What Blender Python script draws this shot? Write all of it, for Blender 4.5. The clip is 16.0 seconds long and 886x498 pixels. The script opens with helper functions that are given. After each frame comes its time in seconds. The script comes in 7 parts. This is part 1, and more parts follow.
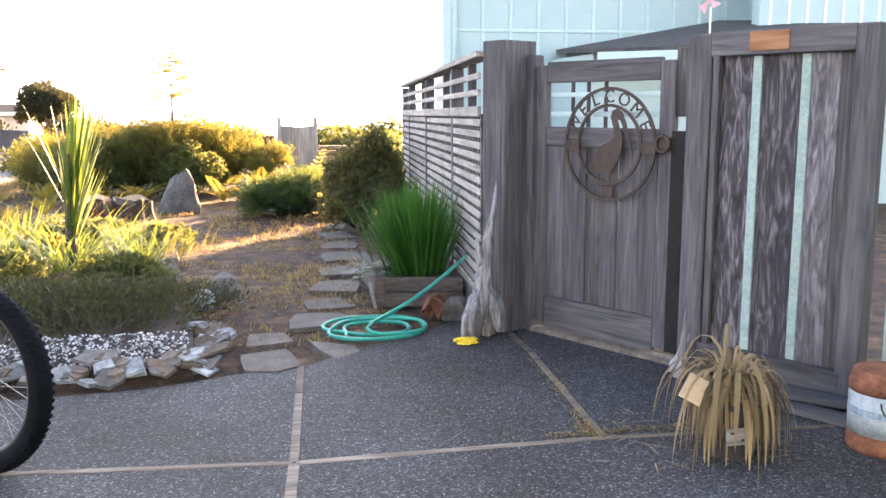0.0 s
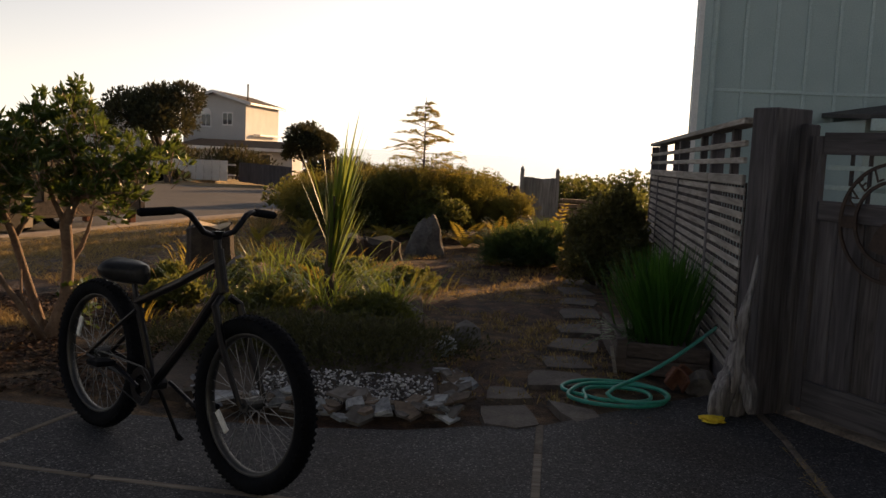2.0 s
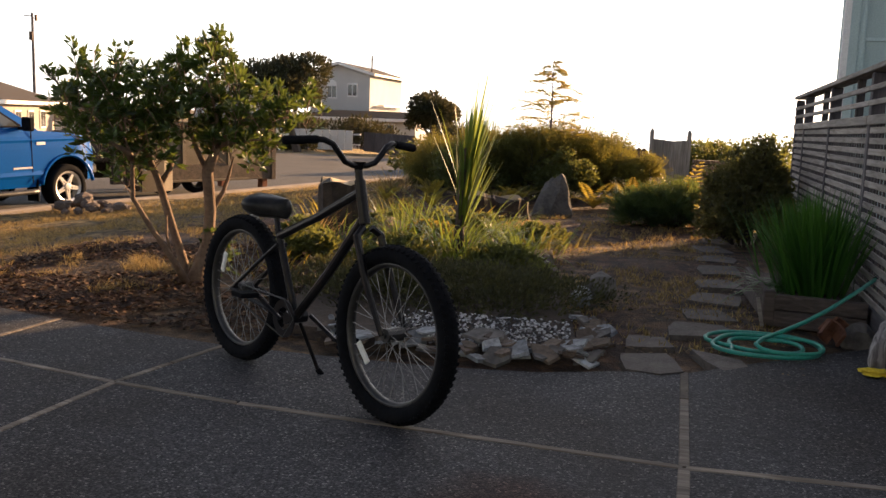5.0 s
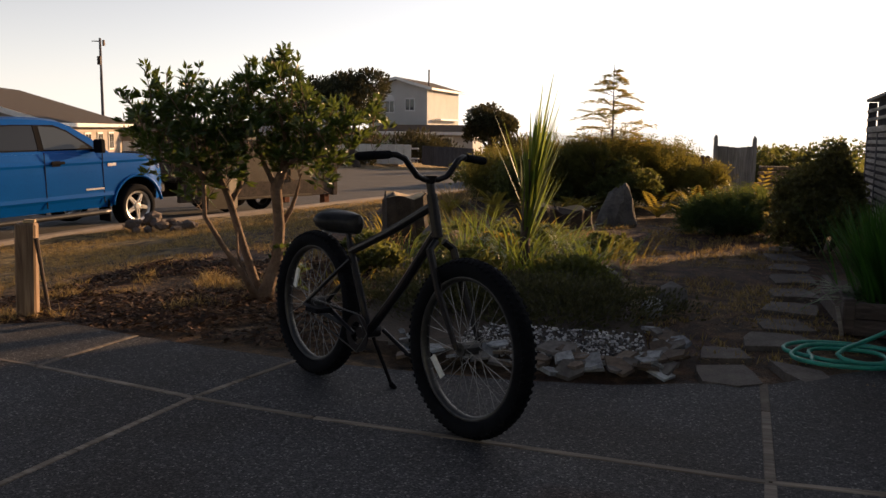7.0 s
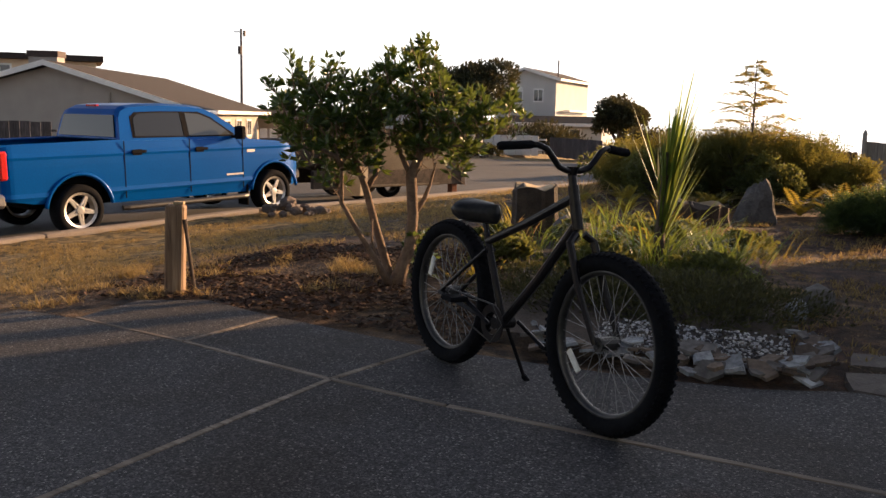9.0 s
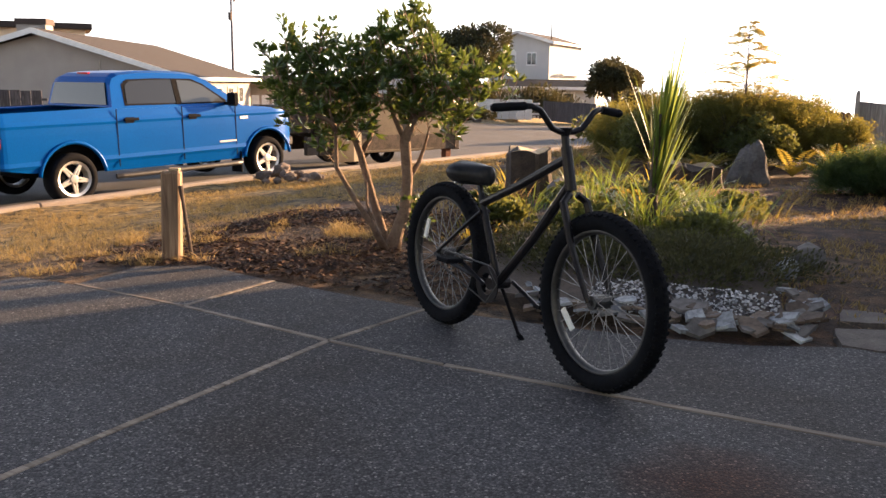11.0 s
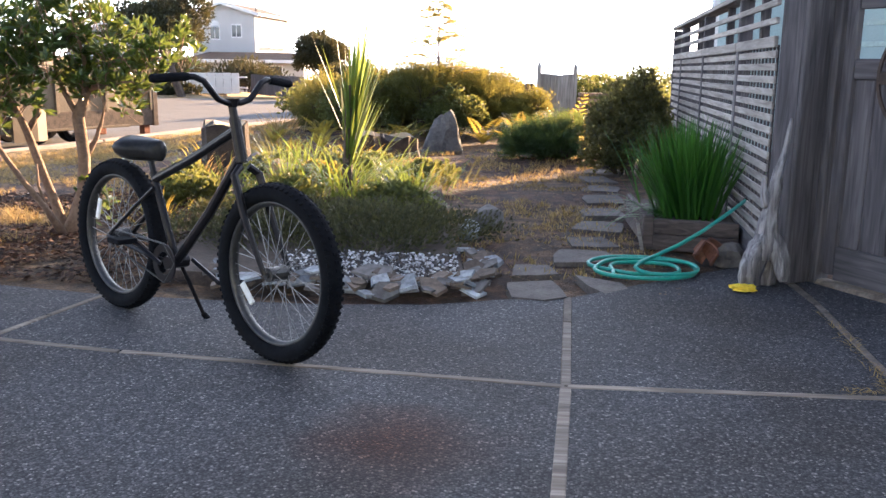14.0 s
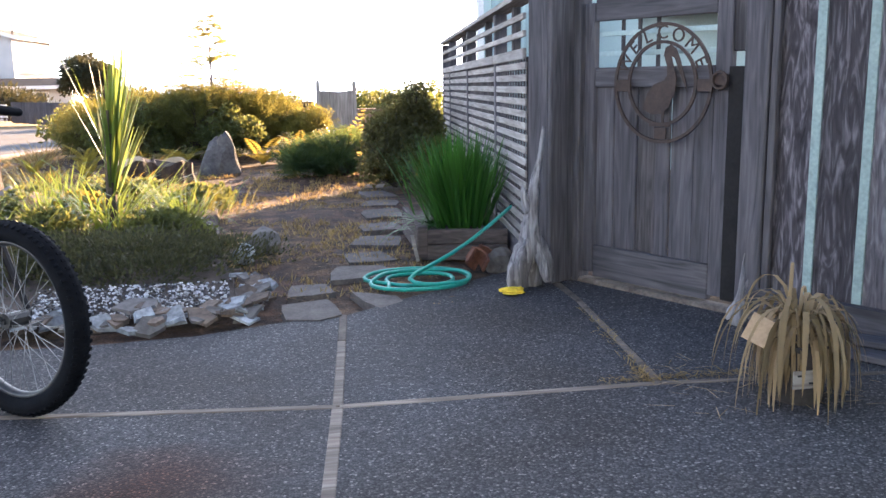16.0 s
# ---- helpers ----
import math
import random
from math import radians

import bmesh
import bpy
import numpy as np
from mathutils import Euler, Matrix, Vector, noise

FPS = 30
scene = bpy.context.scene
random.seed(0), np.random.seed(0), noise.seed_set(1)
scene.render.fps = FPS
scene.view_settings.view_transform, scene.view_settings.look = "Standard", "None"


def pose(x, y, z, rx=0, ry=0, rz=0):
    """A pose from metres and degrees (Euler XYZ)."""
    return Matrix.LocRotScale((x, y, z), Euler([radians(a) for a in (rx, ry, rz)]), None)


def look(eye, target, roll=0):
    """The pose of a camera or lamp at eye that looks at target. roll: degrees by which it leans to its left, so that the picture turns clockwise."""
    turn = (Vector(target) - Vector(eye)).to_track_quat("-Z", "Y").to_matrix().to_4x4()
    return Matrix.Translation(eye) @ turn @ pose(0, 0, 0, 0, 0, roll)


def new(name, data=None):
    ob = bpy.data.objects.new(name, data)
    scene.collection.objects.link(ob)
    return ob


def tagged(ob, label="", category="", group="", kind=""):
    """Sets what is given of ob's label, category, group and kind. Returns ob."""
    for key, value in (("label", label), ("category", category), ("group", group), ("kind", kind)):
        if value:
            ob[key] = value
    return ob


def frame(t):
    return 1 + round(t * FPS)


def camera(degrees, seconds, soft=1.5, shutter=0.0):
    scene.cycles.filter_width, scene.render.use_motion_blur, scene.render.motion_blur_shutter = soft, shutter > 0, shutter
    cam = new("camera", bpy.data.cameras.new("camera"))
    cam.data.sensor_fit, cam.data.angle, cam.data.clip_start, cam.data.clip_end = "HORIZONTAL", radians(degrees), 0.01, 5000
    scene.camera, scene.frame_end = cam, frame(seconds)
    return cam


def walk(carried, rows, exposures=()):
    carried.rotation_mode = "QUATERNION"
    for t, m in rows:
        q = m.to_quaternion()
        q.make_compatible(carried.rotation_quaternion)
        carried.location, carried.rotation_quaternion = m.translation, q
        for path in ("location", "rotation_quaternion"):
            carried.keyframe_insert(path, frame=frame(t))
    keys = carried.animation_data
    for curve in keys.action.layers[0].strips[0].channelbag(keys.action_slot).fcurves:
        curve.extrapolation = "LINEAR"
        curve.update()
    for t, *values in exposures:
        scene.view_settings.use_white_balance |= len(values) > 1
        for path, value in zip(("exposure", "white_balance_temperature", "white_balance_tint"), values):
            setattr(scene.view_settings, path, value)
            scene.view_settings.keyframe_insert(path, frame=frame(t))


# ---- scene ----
# ---- camera and walk ----
cam = camera(52.92, 16.0)
ROWS = [
    (0.0, -0.011, -0.052, 1.317, -11.24, -9.14, 0.17),
    (0.5, -0.046, -0.063, 1.358, -8.85, -7.53, 0.53),
    (1.0, -0.061, -0.052, 1.369, -4.88, -6.09, -0.38),
    (1.5, -0.102, -0.043, 1.376, -0.52, -5.66, -1.44),
    (2.0, -0.125, -0.028, 1.368, 3.88, -6.27, -2.58),
    (2.5, -0.148, -0.030, 1.361, 7.67, -7.01, -3.45),
    (3.0, -0.157, -0.032, 1.351, 8.47, -7.44, -3.42),
    (3.5, -0.160, -0.024, 1.307, 7.30, -7.83, -3.42),
    (4.0, -0.177, -0.023, 1.254, 7.57, -8.62, -3.25),
    (4.5, -0.189, 0.012, 1.212, 9.10, -8.89, -2.32),
    (5.0, -0.218, 0.044, 1.189, 11.59, -8.36, -2.00),
    (7.5, -0.289, 0.039, 1.191, 16.57, -7.54, -0.78),
    (8.0, -0.309, 0.052, 1.206, 18.91, -7.55, -1.42),
    (8.5, -0.331, 0.047, 1.200, 20.90, -7.77, -1.19),
    (9.0, -0.345, 0.045, 1.184, 23.26, -8.36, -1.26),
    (11.5, -0.310, -0.010, 1.175, 22.29, -10.86, -0.48),
    (12.0, -0.271, -0.006, 1.179, 19.69, -10.99, -1.03),
    (12.5, -0.235, 0.011, 1.172, 16.24, -11.30, -1.38),
    (13.0, -0.183, 0.026, 1.178, 11.88, -11.93, -1.29),
    (13.5, -0.169, 0.036, 1.174, 7.80, -11.86, -1.01),
    (14.0, -0.155, 0.042, 1.164, 4.70, -11.99, -0.73),
    (14.5, -0.126, 0.054, 1.162, 1.81, -12.25, -0.43),
    (15.0, -0.074, 0.075, 1.184, -1.27, -12.35, -0.05),
    (15.5, -0.036, 0.082, 1.185, -4.68, -11.94, 0.53),
    (16.0, -0.017, 0.082, 1.165, -8.82, -10.97, 0.97),
]
EXPOSE = [(t, e + 1.48, k, 22) for t, e, k in [(0.0, 2.65, 5650), (0.7, 1.85, 5700), (1.5, 0.15, 6050), (2.2, -0.88, 6250), (3.5, -0.88, 6250), (4.4, 0.0, 6050), (5.2, 0.2, 6000), (7.3, -0.8, 5900), (9.2, 0.0, 5800), (11.3, 0.95, 5700), (12.5, 1.55, 5350), (14.5, 1.8, 5220), (16.0, 2.05, 5180)]]
walk(cam, [(t, pose(x, y, z, 90 + pitch, roll, yaw)) for t, x, y, z, yaw, pitch, roll in ROWS], EXPOSE)

# ---- world, sun ----
SUN_AZ, SUN_EL = 33.5, 9.5          # degrees clockwise from +y, degrees up
world = bpy.data.worlds.new("world")
scene.world = world
world.use_nodes = True
wn = world.node_tree.nodes
sky = wn.new("ShaderNodeTexSky")
sky.sky_type, sky.sun_disc = "NISHITA", False
sky.sun_elevation, sky.sun_rotation = radians(SUN_EL), radians(SUN_AZ)
sky.air_density, sky.dust_density = 0.85, 0.7
wn["Background"].inputs["Strength"].default_value = 0.033
sun_data = bpy.data.lights.new("sun", "SUN")
sun_data.energy, sun_data.angle, sun_data.color = 5.0, radians(0.6), (1.0, 0.60, 0.25)
sun = new("sun", sun_data)
s_dir = Vector((math.sin(radians(SUN_AZ)) * math.cos(radians(SUN_EL)), math.cos(radians(SUN_AZ)) * math.cos(radians(SUN_EL)), math.sin(radians(SUN_EL))))
sun.matrix_world = look(s_dir * 60, (0, 0, 0))
# sea haze: a broad soft glow in the sky round the sun
wl = world.node_tree.links
wtc = wn.new("ShaderNodeTexCoord")
dot = wn.new("ShaderNodeVectorMath")
dot.operation = "DOT_PRODUCT"
dot.inputs[1].default_value = s_dir
wl.new(wtc.outputs["Generated"], dot.inputs[0])
clamp0 = wn.new("ShaderNodeMath")
clamp0.operation = "MAXIMUM"
clamp0.inputs[1].default_value = 0.0
wl.new(dot.outputs["Value"], clamp0.inputs[0])
lobe = wn.new("ShaderNodeMath")
lobe.operation = "POWER"
lobe.inputs[1].default_value = 2.4
wl.new(clamp0.outputs[0], lobe.inputs[0])
glow = wn.new("ShaderNodeMix")
glow.data_type, glow.blend_type, glow.clamp_factor = "RGBA", "ADD", False
HAZE = 15.0
gain = wn.new("ShaderNodeMath")
gain.operation = "MULTIPLY"
gain.inputs[1].default_value = HAZE
sep_up = wn.new("ShaderNodeSeparateXYZ")
wl.new(wtc.outputs["Generated"], sep_up.inputs[0])
low = wn.new("ShaderNodeMapRange")          # bright sea haze, thickest at the horizon
low.inputs["From Min"].default_value, low.inputs["From Max"].default_value = 1.0, 0.0
wl.new(sep_up.outputs["Z"], low.inputs["Value"])
low4 = wn.new("ShaderNodeMath")
low4.operation = "POWER"
low4.inputs[1].default_value = 4.0
wl.new(low.outputs[0], low4.inputs[0])
veil = wn.new("ShaderNodeMath")
veil.operation = "MULTIPLY_ADD"
veil.inputs[1].default_value = 1.1
wl.new(low4.outputs[0], veil.inputs[0])
wl.new(lobe.outputs[0], veil.inputs[2])
wl.new(veil.outputs[0], gain.inputs[0])
wl.new(gain.outputs[0], glow.inputs["Factor"])
wl.new(sky.outputs[0], glow.inputs[6])
glow.inputs[7].default_value = (1.0, 0.93, 0.74, 1)
wl.new(glow.outputs[2], wn["Background"].inputs["Color"])


# ---- materials ----
def nodes_of(name):
    m = bpy.data.materials.new(name)
    m.use_nodes = True
    return m, m.node_tree.nodes, m.node_tree.links, m.node_tree.nodes["Principled BSDF"]


def noise_node(n, l, scale, detail=4.0, stretch=None, coord="Object"):
    tc = n.new("ShaderNodeTexCoord")
    mp = n.new("ShaderNodeMapping")
    if stretch:
        mp.inputs["Scale"].default_value = stretch
    l.new(tc.outputs[coord], mp.inputs["Vector"])
    tx = n.new("ShaderNodeTexNoise")
    tx.inputs["Scale"].default_value, tx.inputs["Detail"].default_value = scale, detail
    l.new(mp.outputs[0], tx.inputs["Vector"])
    return tx


def ramp_node(n, l, fac, stops):
    r = n.new("ShaderNodeValToRGB")
    while len(r.color_ramp.elements) < len(stops):
        r.color_ramp.elements.new(0.5)
    for e, (p, c) in zip(r.color_ramp.elements, stops):
        e.position, e.color = p, (*c, 1)
    l.new(fac, r.inputs["Fac"])
    return r


def mix_node(n, l, fac, a, b, mode="MIX"):
    m = n.new("ShaderNodeMix")
    m.data_type, m.blend_type = "RGBA", mode
    for sock, v in ((m.inputs["Factor"], fac), (m.inputs[6], a), (m.inputs[7], b)):
        if isinstance(v, (int, float)):
            sock.default_value = v
        elif isinstance(v, tuple):
            sock.default_value = (*v, 1)
        else:
            l.new(v, sock)
    return m.outputs[2]


def bump_to(n, l, bsdf, height, strength, distance=0.01):
    b = n.new("ShaderNodeBump")
    b.inputs["Strength"].default_value, b.inputs["Distance"].default_value = strength, distance
    l.new(height, b.inputs["Height"])
    l.new(b.outputs[0], bsdf.inputs["Normal"])


def plain(name, c1, c2, scale=6.0, rough=0.6, metal=0.0, bump=0.15, fine=60.0, vary=0.25, coat=0.0):
    """Two-scale mottled surface; pieces differ a little by Object Info's Random."""
    m, n, l, p = nodes_of(name)
    a, b = noise_node(n, l, scale), noise_node(n, l, fine, 3.0)
    col = ramp_node(n, l, a.outputs["Fac"], [(0.3, c1), (0.7, c2)]).outputs[0]
    col = mix_node(n, l, 0.35, col, ramp_node(n, l, b.outputs["Fac"], [(0.3, tuple(x * 0.75 for x in c1)), (0.7, tuple(min(1, x * 1.2) for x in c2))]).outputs[0])
    if vary:
        oi = n.new("ShaderNodeObjectInfo")
        mr = n.new("ShaderNodeMapRange")
        mr.inputs["To Min"].default_value, mr.inputs["To Max"].default_value = 1 - vary, 1 + vary
        l.new(oi.outputs["Random"], mr.inputs["Value"])
        hs = n.new("ShaderNodeHueSaturation")
        l.new(mr.outputs[0], hs.inputs["Value"])
        l.new(col, hs.inputs["Color"])
        col = hs.outputs[0]
    l.new(col, p.inputs["Base Color"])
    p.inputs["Roughness"].default_value, p.inputs["Metallic"].default_value = rough, metal
    p.inputs["Coat Weight"].default_value = coat
    if bump:
        bump_to(n, l, p, b.outputs["Fac"], bump)
    return m


def wood(name, c1, c2, c3, axis="z", rough=0.85, bump=0.5, vary=0.2, swirl=False):
    """Weathered timber, grain along one object axis, with knots and streaks."""
    m, n, l, p = nodes_of(name)
    st = {"x": (0.07, 1, 1), "y": (1, 0.07, 1), "z": (1, 1, 0.07)}[axis]
    g = noise_node(n, l, 22.0 if swirl else 34.0, 6.0, tuple(0.16 if v < 1 else 1 for v in st) if swirl else st)
    g.inputs["Distortion"].default_value = 2.6 if swirl else 1.2
    big = noise_node(n, l, 5.0, 4.0, tuple(0.3 if v < 1 else 1 for v in st))
    oi = n.new("ShaderNodeObjectInfo")
    for tx in (g, big):
        tx.noise_dimensions = "4D"
        ml = n.new("ShaderNodeMath")
        ml.operation = "MULTIPLY"
        ml.inputs[1].default_value = 37.0
        l.new(oi.outputs["Random"], ml.inputs[0])
        l.new(ml.outputs[0], tx.inputs["W"])
    col = ramp_node(n, l, g.outputs["Fac"], [(0.28, c1), (0.5, c2), (0.72, c3)]).outputs[0]
    tone = ramp_node(n, l, big.outputs["Fac"], [(0.3, (0.55, 0.55, 0.56)), (0.65, (1.05, 1.03, 1.0))]).outputs[0]
    col = mix_node(n, l, 0.8, col, tone, "MULTIPLY")
    mr = n.new("ShaderNodeMapRange")
    mr.inputs["To Min"].default_value, mr.inputs["To Max"].default_value = 1 - vary, 1 + vary
    l.new(oi.outputs["Random"], mr.inputs["Value"])
    hs = n.new("ShaderNodeHueSaturation")
    l.new(mr.outputs[0], hs.inputs["Value"])
    l.new(col, hs.inputs["Color"])
    l.new(hs.outputs[0], p.inputs["Base Color"])
    p.inputs["Roughness"].default_value = rough
    bump_to(n, l, p, g.outputs["Fac"], bump, 0.006)
    return m


def leaf_mat(name, c1, c2, trans=0.45, rough=0.5, glow_c=(0.50, 0.50, 0.10)):
    """Leaf that lets light through; each leaf its own shade."""
    m, n, l, p = nodes_of(name)
    geo = n.new("ShaderNodeNewGeometry")
    a = noise_node(n, l, 2.2, 3.0)
    base = ramp_node(n, l, geo.outputs["Random Per Island"], [(0.05, c1), (0.95, c2)]).outputs[0]
    col = mix_node(n, l, 0.5, base, ramp_node(n, l, a.outputs["Fac"], [(0.3, (0.6, 0.6, 0.55)), (0.7, (1.15, 1.1, 1.0))]).outputs[0], "MULTIPLY")
    l.new(col, p.inputs["Base Color"])
    p.inputs["Roughness"].default_value = rough
    tr = n.new("ShaderNodeBsdfTranslucent")
    bright = mix_node(n, l, 0.55, col, glow_c, "MIX")
    l.new(bright, tr.inputs["Color"])
    mx = n.new("ShaderNodeMixShader")
    mx.inputs[0].default_value = trans
    l.new(p.outputs[0], mx.inputs[1])
    l.new(tr.outputs[0], mx.inputs[2])
    l.new(mx.outputs[0], n["Material Output"].inputs["Surface"])
    return m


def concrete_mat():
    """Exposed-aggregate concrete: fine pebbles, damp patches and a rusty stain."""
    m, n, l, p = nodes_of("exposed_aggregate")
    tc = n.new("ShaderNodeTexCoord")
    vo = n.new("ShaderNodeTexVoronoi")
    vo.inputs["Scale"].default_value = 125.0
    l.new(tc.outputs["Object"], vo.inputs["Vector"])
    sep = n.new("ShaderNodeSeparateColor")
    l.new(vo.outputs["Color"], sep.inputs[0])
    peb = ramp_node(n, l, sep.outputs[0], [(0.0, (0.046, 0.046, 0.051)), (0.6, (0.085, 0.085, 0.092)), (0.93, (0.15, 0.15, 0.152)), (0.985, (0.30, 0.296, 0.29))]).outputs[0]
    edge = ramp_node(n, l, vo.outputs["Distance"], [(0.25, (1, 1, 1)), (0.75, (0.55, 0.55, 0.57))]).outputs[0]
    col = mix_node(n, l, 1.0, peb, edge, "MULTIPLY")
    big = noise_node(n, l, 0.9, 5.0)
    col = mix_node(n, l, 0.75, col, ramp_node(n, l, big.outputs["Fac"], [(0.38, (0.62, 0.55, 0.48)), (0.58, (1.0, 1.0, 1.0))]).outputs[0], "MULTIPLY")
    st = noise_node(n, l, 1.6, 5.0)
    sx = n.new("ShaderNodeVectorMath")
    sx.operation = "DISTANCE"
    sx.inputs[1].default_value = (-0.48, 2.56, 0)
    gp = n.new("ShaderNodeNewGeometry")
    l.new(gp.outputs["Position"], sx.inputs[0])
    add = n.new("ShaderNodeMath")
    add.operation = "MULTIPLY_ADD"
    add.inputs[1].default_value = 0.7
    l.new(st.outputs["Fac"], add.inputs[0])
    l.new(sx.outputs["Value"], add.inputs[2])
    rust = ramp_node(n, l, add.outputs[0], [(0.40, (0.9, 0.9, 0.9)), (0.70, (0, 0, 0))])
    col = mix_node(n, l, rust.outputs[0], col, mix_node(n, l, 1.0, col, (0.80, 0.34, 0.22), "MULTIPLY"))
    l.new(col, p.inputs["Base Color"])
    p.inputs["Roughness"].default_value = 0.8
    p.inputs["Specular IOR Level"].default_value = 0.22
    bump_to(n, l, p, vo.outputs["Distance"], 0.55, -0.004)
    return m


def ground_mat():
    """Dry lawn and bare mulch: straw, soil and moss mixed at several scales."""
    m, n, l, p = nodes_of("dry_ground")
    a, b, c = noise_node(n, l, 0.55, 5.0), noise_node(n, l, 7.0, 6.0), noise_node(n, l, 70.0, 4.0)
    soil = ramp_node(n, l, b.outputs["Fac"], [(0.36, (0.022, 0.011, 0.008)), (0.54, (0.066, 0.033, 0.021)), (0.72, (0.18, 0.10, 0.06))]).outputs[0]
    straw = ramp_node(n, l, b.outputs["Fac"], [(0.36, (0.055, 0.042, 0.015)), (0.5, (0.19, 0.14, 0.05)), (0.66, (0.40, 0.30, 0.12))]).outputs[0]
    fac = ramp_node(n, l, a.outputs["Fac"], [(0.42, (0, 0, 0)), (0.56, (1, 1, 1))]).outputs[0]
    tc = n.new("ShaderNodeTexCoord")
    sp = n.new("ShaderNodeSeparateXYZ")
    l.new(tc.outputs["Object"], sp.inputs[0])
    lawn = n.new("ShaderNodeMapRange")          # the lawn lies towards the street
    lawn.inputs["From Min"].default_value, lawn.inputs["From Max"].default_value = -5.0, -6.6
    l.new(sp.outputs["X"], lawn.inputs["Value"])
    mx = n.new("ShaderNodeMath")
    mx.operation, mx.use_clamp = "MULTIPLY_ADD", True
    mx.inputs[1].default_value = 0.75
    l.new(lawn.outputs[0], mx.inputs[0])
    ml = n.new("ShaderNodeMath")
    ml.operation = "MULTIPLY"
    ml.inputs[1].default_value = 0.2
    sepc = n.new("ShaderNodeSeparateColor")
    l.new(fac, sepc.inputs[0])
    l.new(sepc.outputs[0], ml.inputs[0])
    l.new(ml.outputs[0], mx.inputs[2])
    col = mix_node(n, l, mx.outputs[0], soil, straw)
    col = mix_node(n, l, 0.6, col, ramp_node(n, l, c.outputs["Fac"], [(0.36, (0.32, 0.32, 0.32)), (0.64, (1.3, 1.22, 1.1))]).outputs[0], "MULTIPLY")
    l.new(col, p.inputs["Base Color"])
    p.inputs["Roughness"].default_value = 0.95
    bump_to(n, l, p, c.outputs["Fac"], 0.9, 0.02)
    return m


def glass_mat(name, tint, rough=0.03):
    m, n, l, p = nodes_of(name)
    p.inputs["Base Color"].default_value = (*tint, 1)
    p.inputs["Roughness"].default_value = rough
    p.inputs["Specular IOR Level"].default_value = 0.5
    return m


M_CONC = concrete_mat()
M_GROUND = ground_mat()
M_STRIP = wood("joint_strip_wood", (0.10, 0.077, 0.06), (0.20, 0.166, 0.135), (0.36, 0.32, 0.275), "x", bump=0.4)
M_STRIP2 = plain("joint_fill", (0.07, 0.055, 0.045), (0.24, 0.20, 0.16), 9.0, 0.9)
M_GREY = wood("grey_weathered_wood", (0.042, 0.039, 0.046), (0.086, 0.081, 0.092), (0.138, 0.132, 0.145), "z", bump=0.5)
M_GREYX = wood("grey_weathered_rail", (0.050, 0.046, 0.052), (0.094, 0.089, 0.099), (0.148, 0.142, 0.154), "x")
M_DARKW = wood("dark_weathered_wood", (0.030, 0.026, 0.028), (0.072, 0.065, 0.068), (0.145, 0.134, 0.138), "z", bump=0.7)
M_PLY = wood("peeling_plywood", (0.012, 0.010, 0.013), (0.055, 0.049, 0.058), (0.22, 0.208, 0.232), "z", bump=0.9, swirl=True)
M_PLYL = wood("pale_peeling_plywood", (0.035, 0.031, 0.039), (0.12, 0.112, 0.128), (0.27, 0.26, 0.285), "z", bump=0.9, swirl=True)
M_GAPSHADE = plain("gap_shade_black", (0.005, 0.0045, 0.005), (0.014, 0.012, 0.012), 8.0, 0.9, bump=0.3, vary=0)
M_SLAT = wood("fence_slat_wood", (0.17, 0.15, 0.13), (0.30, 0.28, 0.26), (0.42, 0.40, 0.38), "x", bump=0.35)
M_MINT = plain("mint_paint", (0.32, 0.42, 0.42), (0.38, 0.48, 0.475), 2.5, 0.6, vary=0.04, bump=0.08)
M_MINTD = plain("mint_trim_paint", (0.36, 0.47, 0.47), (0.44, 0.55, 0.54), 5.0, 0.6, vary=0.05)
M_ROOF = plain("dark_shingle", (0.035, 0.033, 0.033), (0.08, 0.075, 0.072), 12.0, 0.9, bump=0.6)
M_IRON = plain("rusty_dark_iron", (0.035, 0.028, 0.025), (0.08, 0.055, 0.045), 20.0, 0.65, 0.5, vary=0)
M_RUBBER = plain("tyre_rubber", (0.0035, 0.0040, 0.0058), (0.008, 0.009, 0.012), 20.0, 0.9, vary=0.05)
M_BLACK = plain("black_bike_paint", (0.010, 0.0095, 0.011), (0.017, 0.016, 0.019), 12.0, 0.36, 0.0, 0.03, vary=0, coat=0.12)
M_CHROME = plain("dull_chrome", (0.45, 0.45, 0.45), (0.62, 0.61, 0.6), 15.0, 0.32, 0.9, 0.03, vary=0)
M_SPOKE = plain("dull_spoke_steel", (0.16, 0.16, 0.16), (0.30, 0.30, 0.30), 15.0, 0.45, 0.7, 0.0, vary=0)
M_VINYL = plain("black_vinyl", (0.015, 0.015, 0.016), (0.03, 0.03, 0.032), 12.0, 0.35, 0, 0.1, vary=0)
M_WHITE = plain("white_paint", (0.66, 0.66, 0.64), (0.78, 0.78, 0.76), 4.0, 0.55, vary=0.04, bump=0.05)
M_BLUE = plain("blue_car_paint", (0.0002, 0.068, 0.30), (0.0003, 0.080, 0.34), 1.5, 0.32, 0.1, 0.0, vary=0, coat=0.05)
M_GLASSD = glass_mat("dark_tinted_glass", (0.015, 0.017, 0.02))
M_WIN = glass_mat("window_glass", (0.05, 0.06, 0.07))
M_RIM = plain("dull_rim_metal", (0.035, 0.035, 0.036), (0.075, 0.075, 0.075), 10.0, 0.45, 0.6, 0.0, vary=0)
M_ALLOY = plain("silver_alloy", (0.5, 0.5, 0.5), (0.66, 0.66, 0.65), 10.0, 0.35, 0.6, 0.0, vary=0)
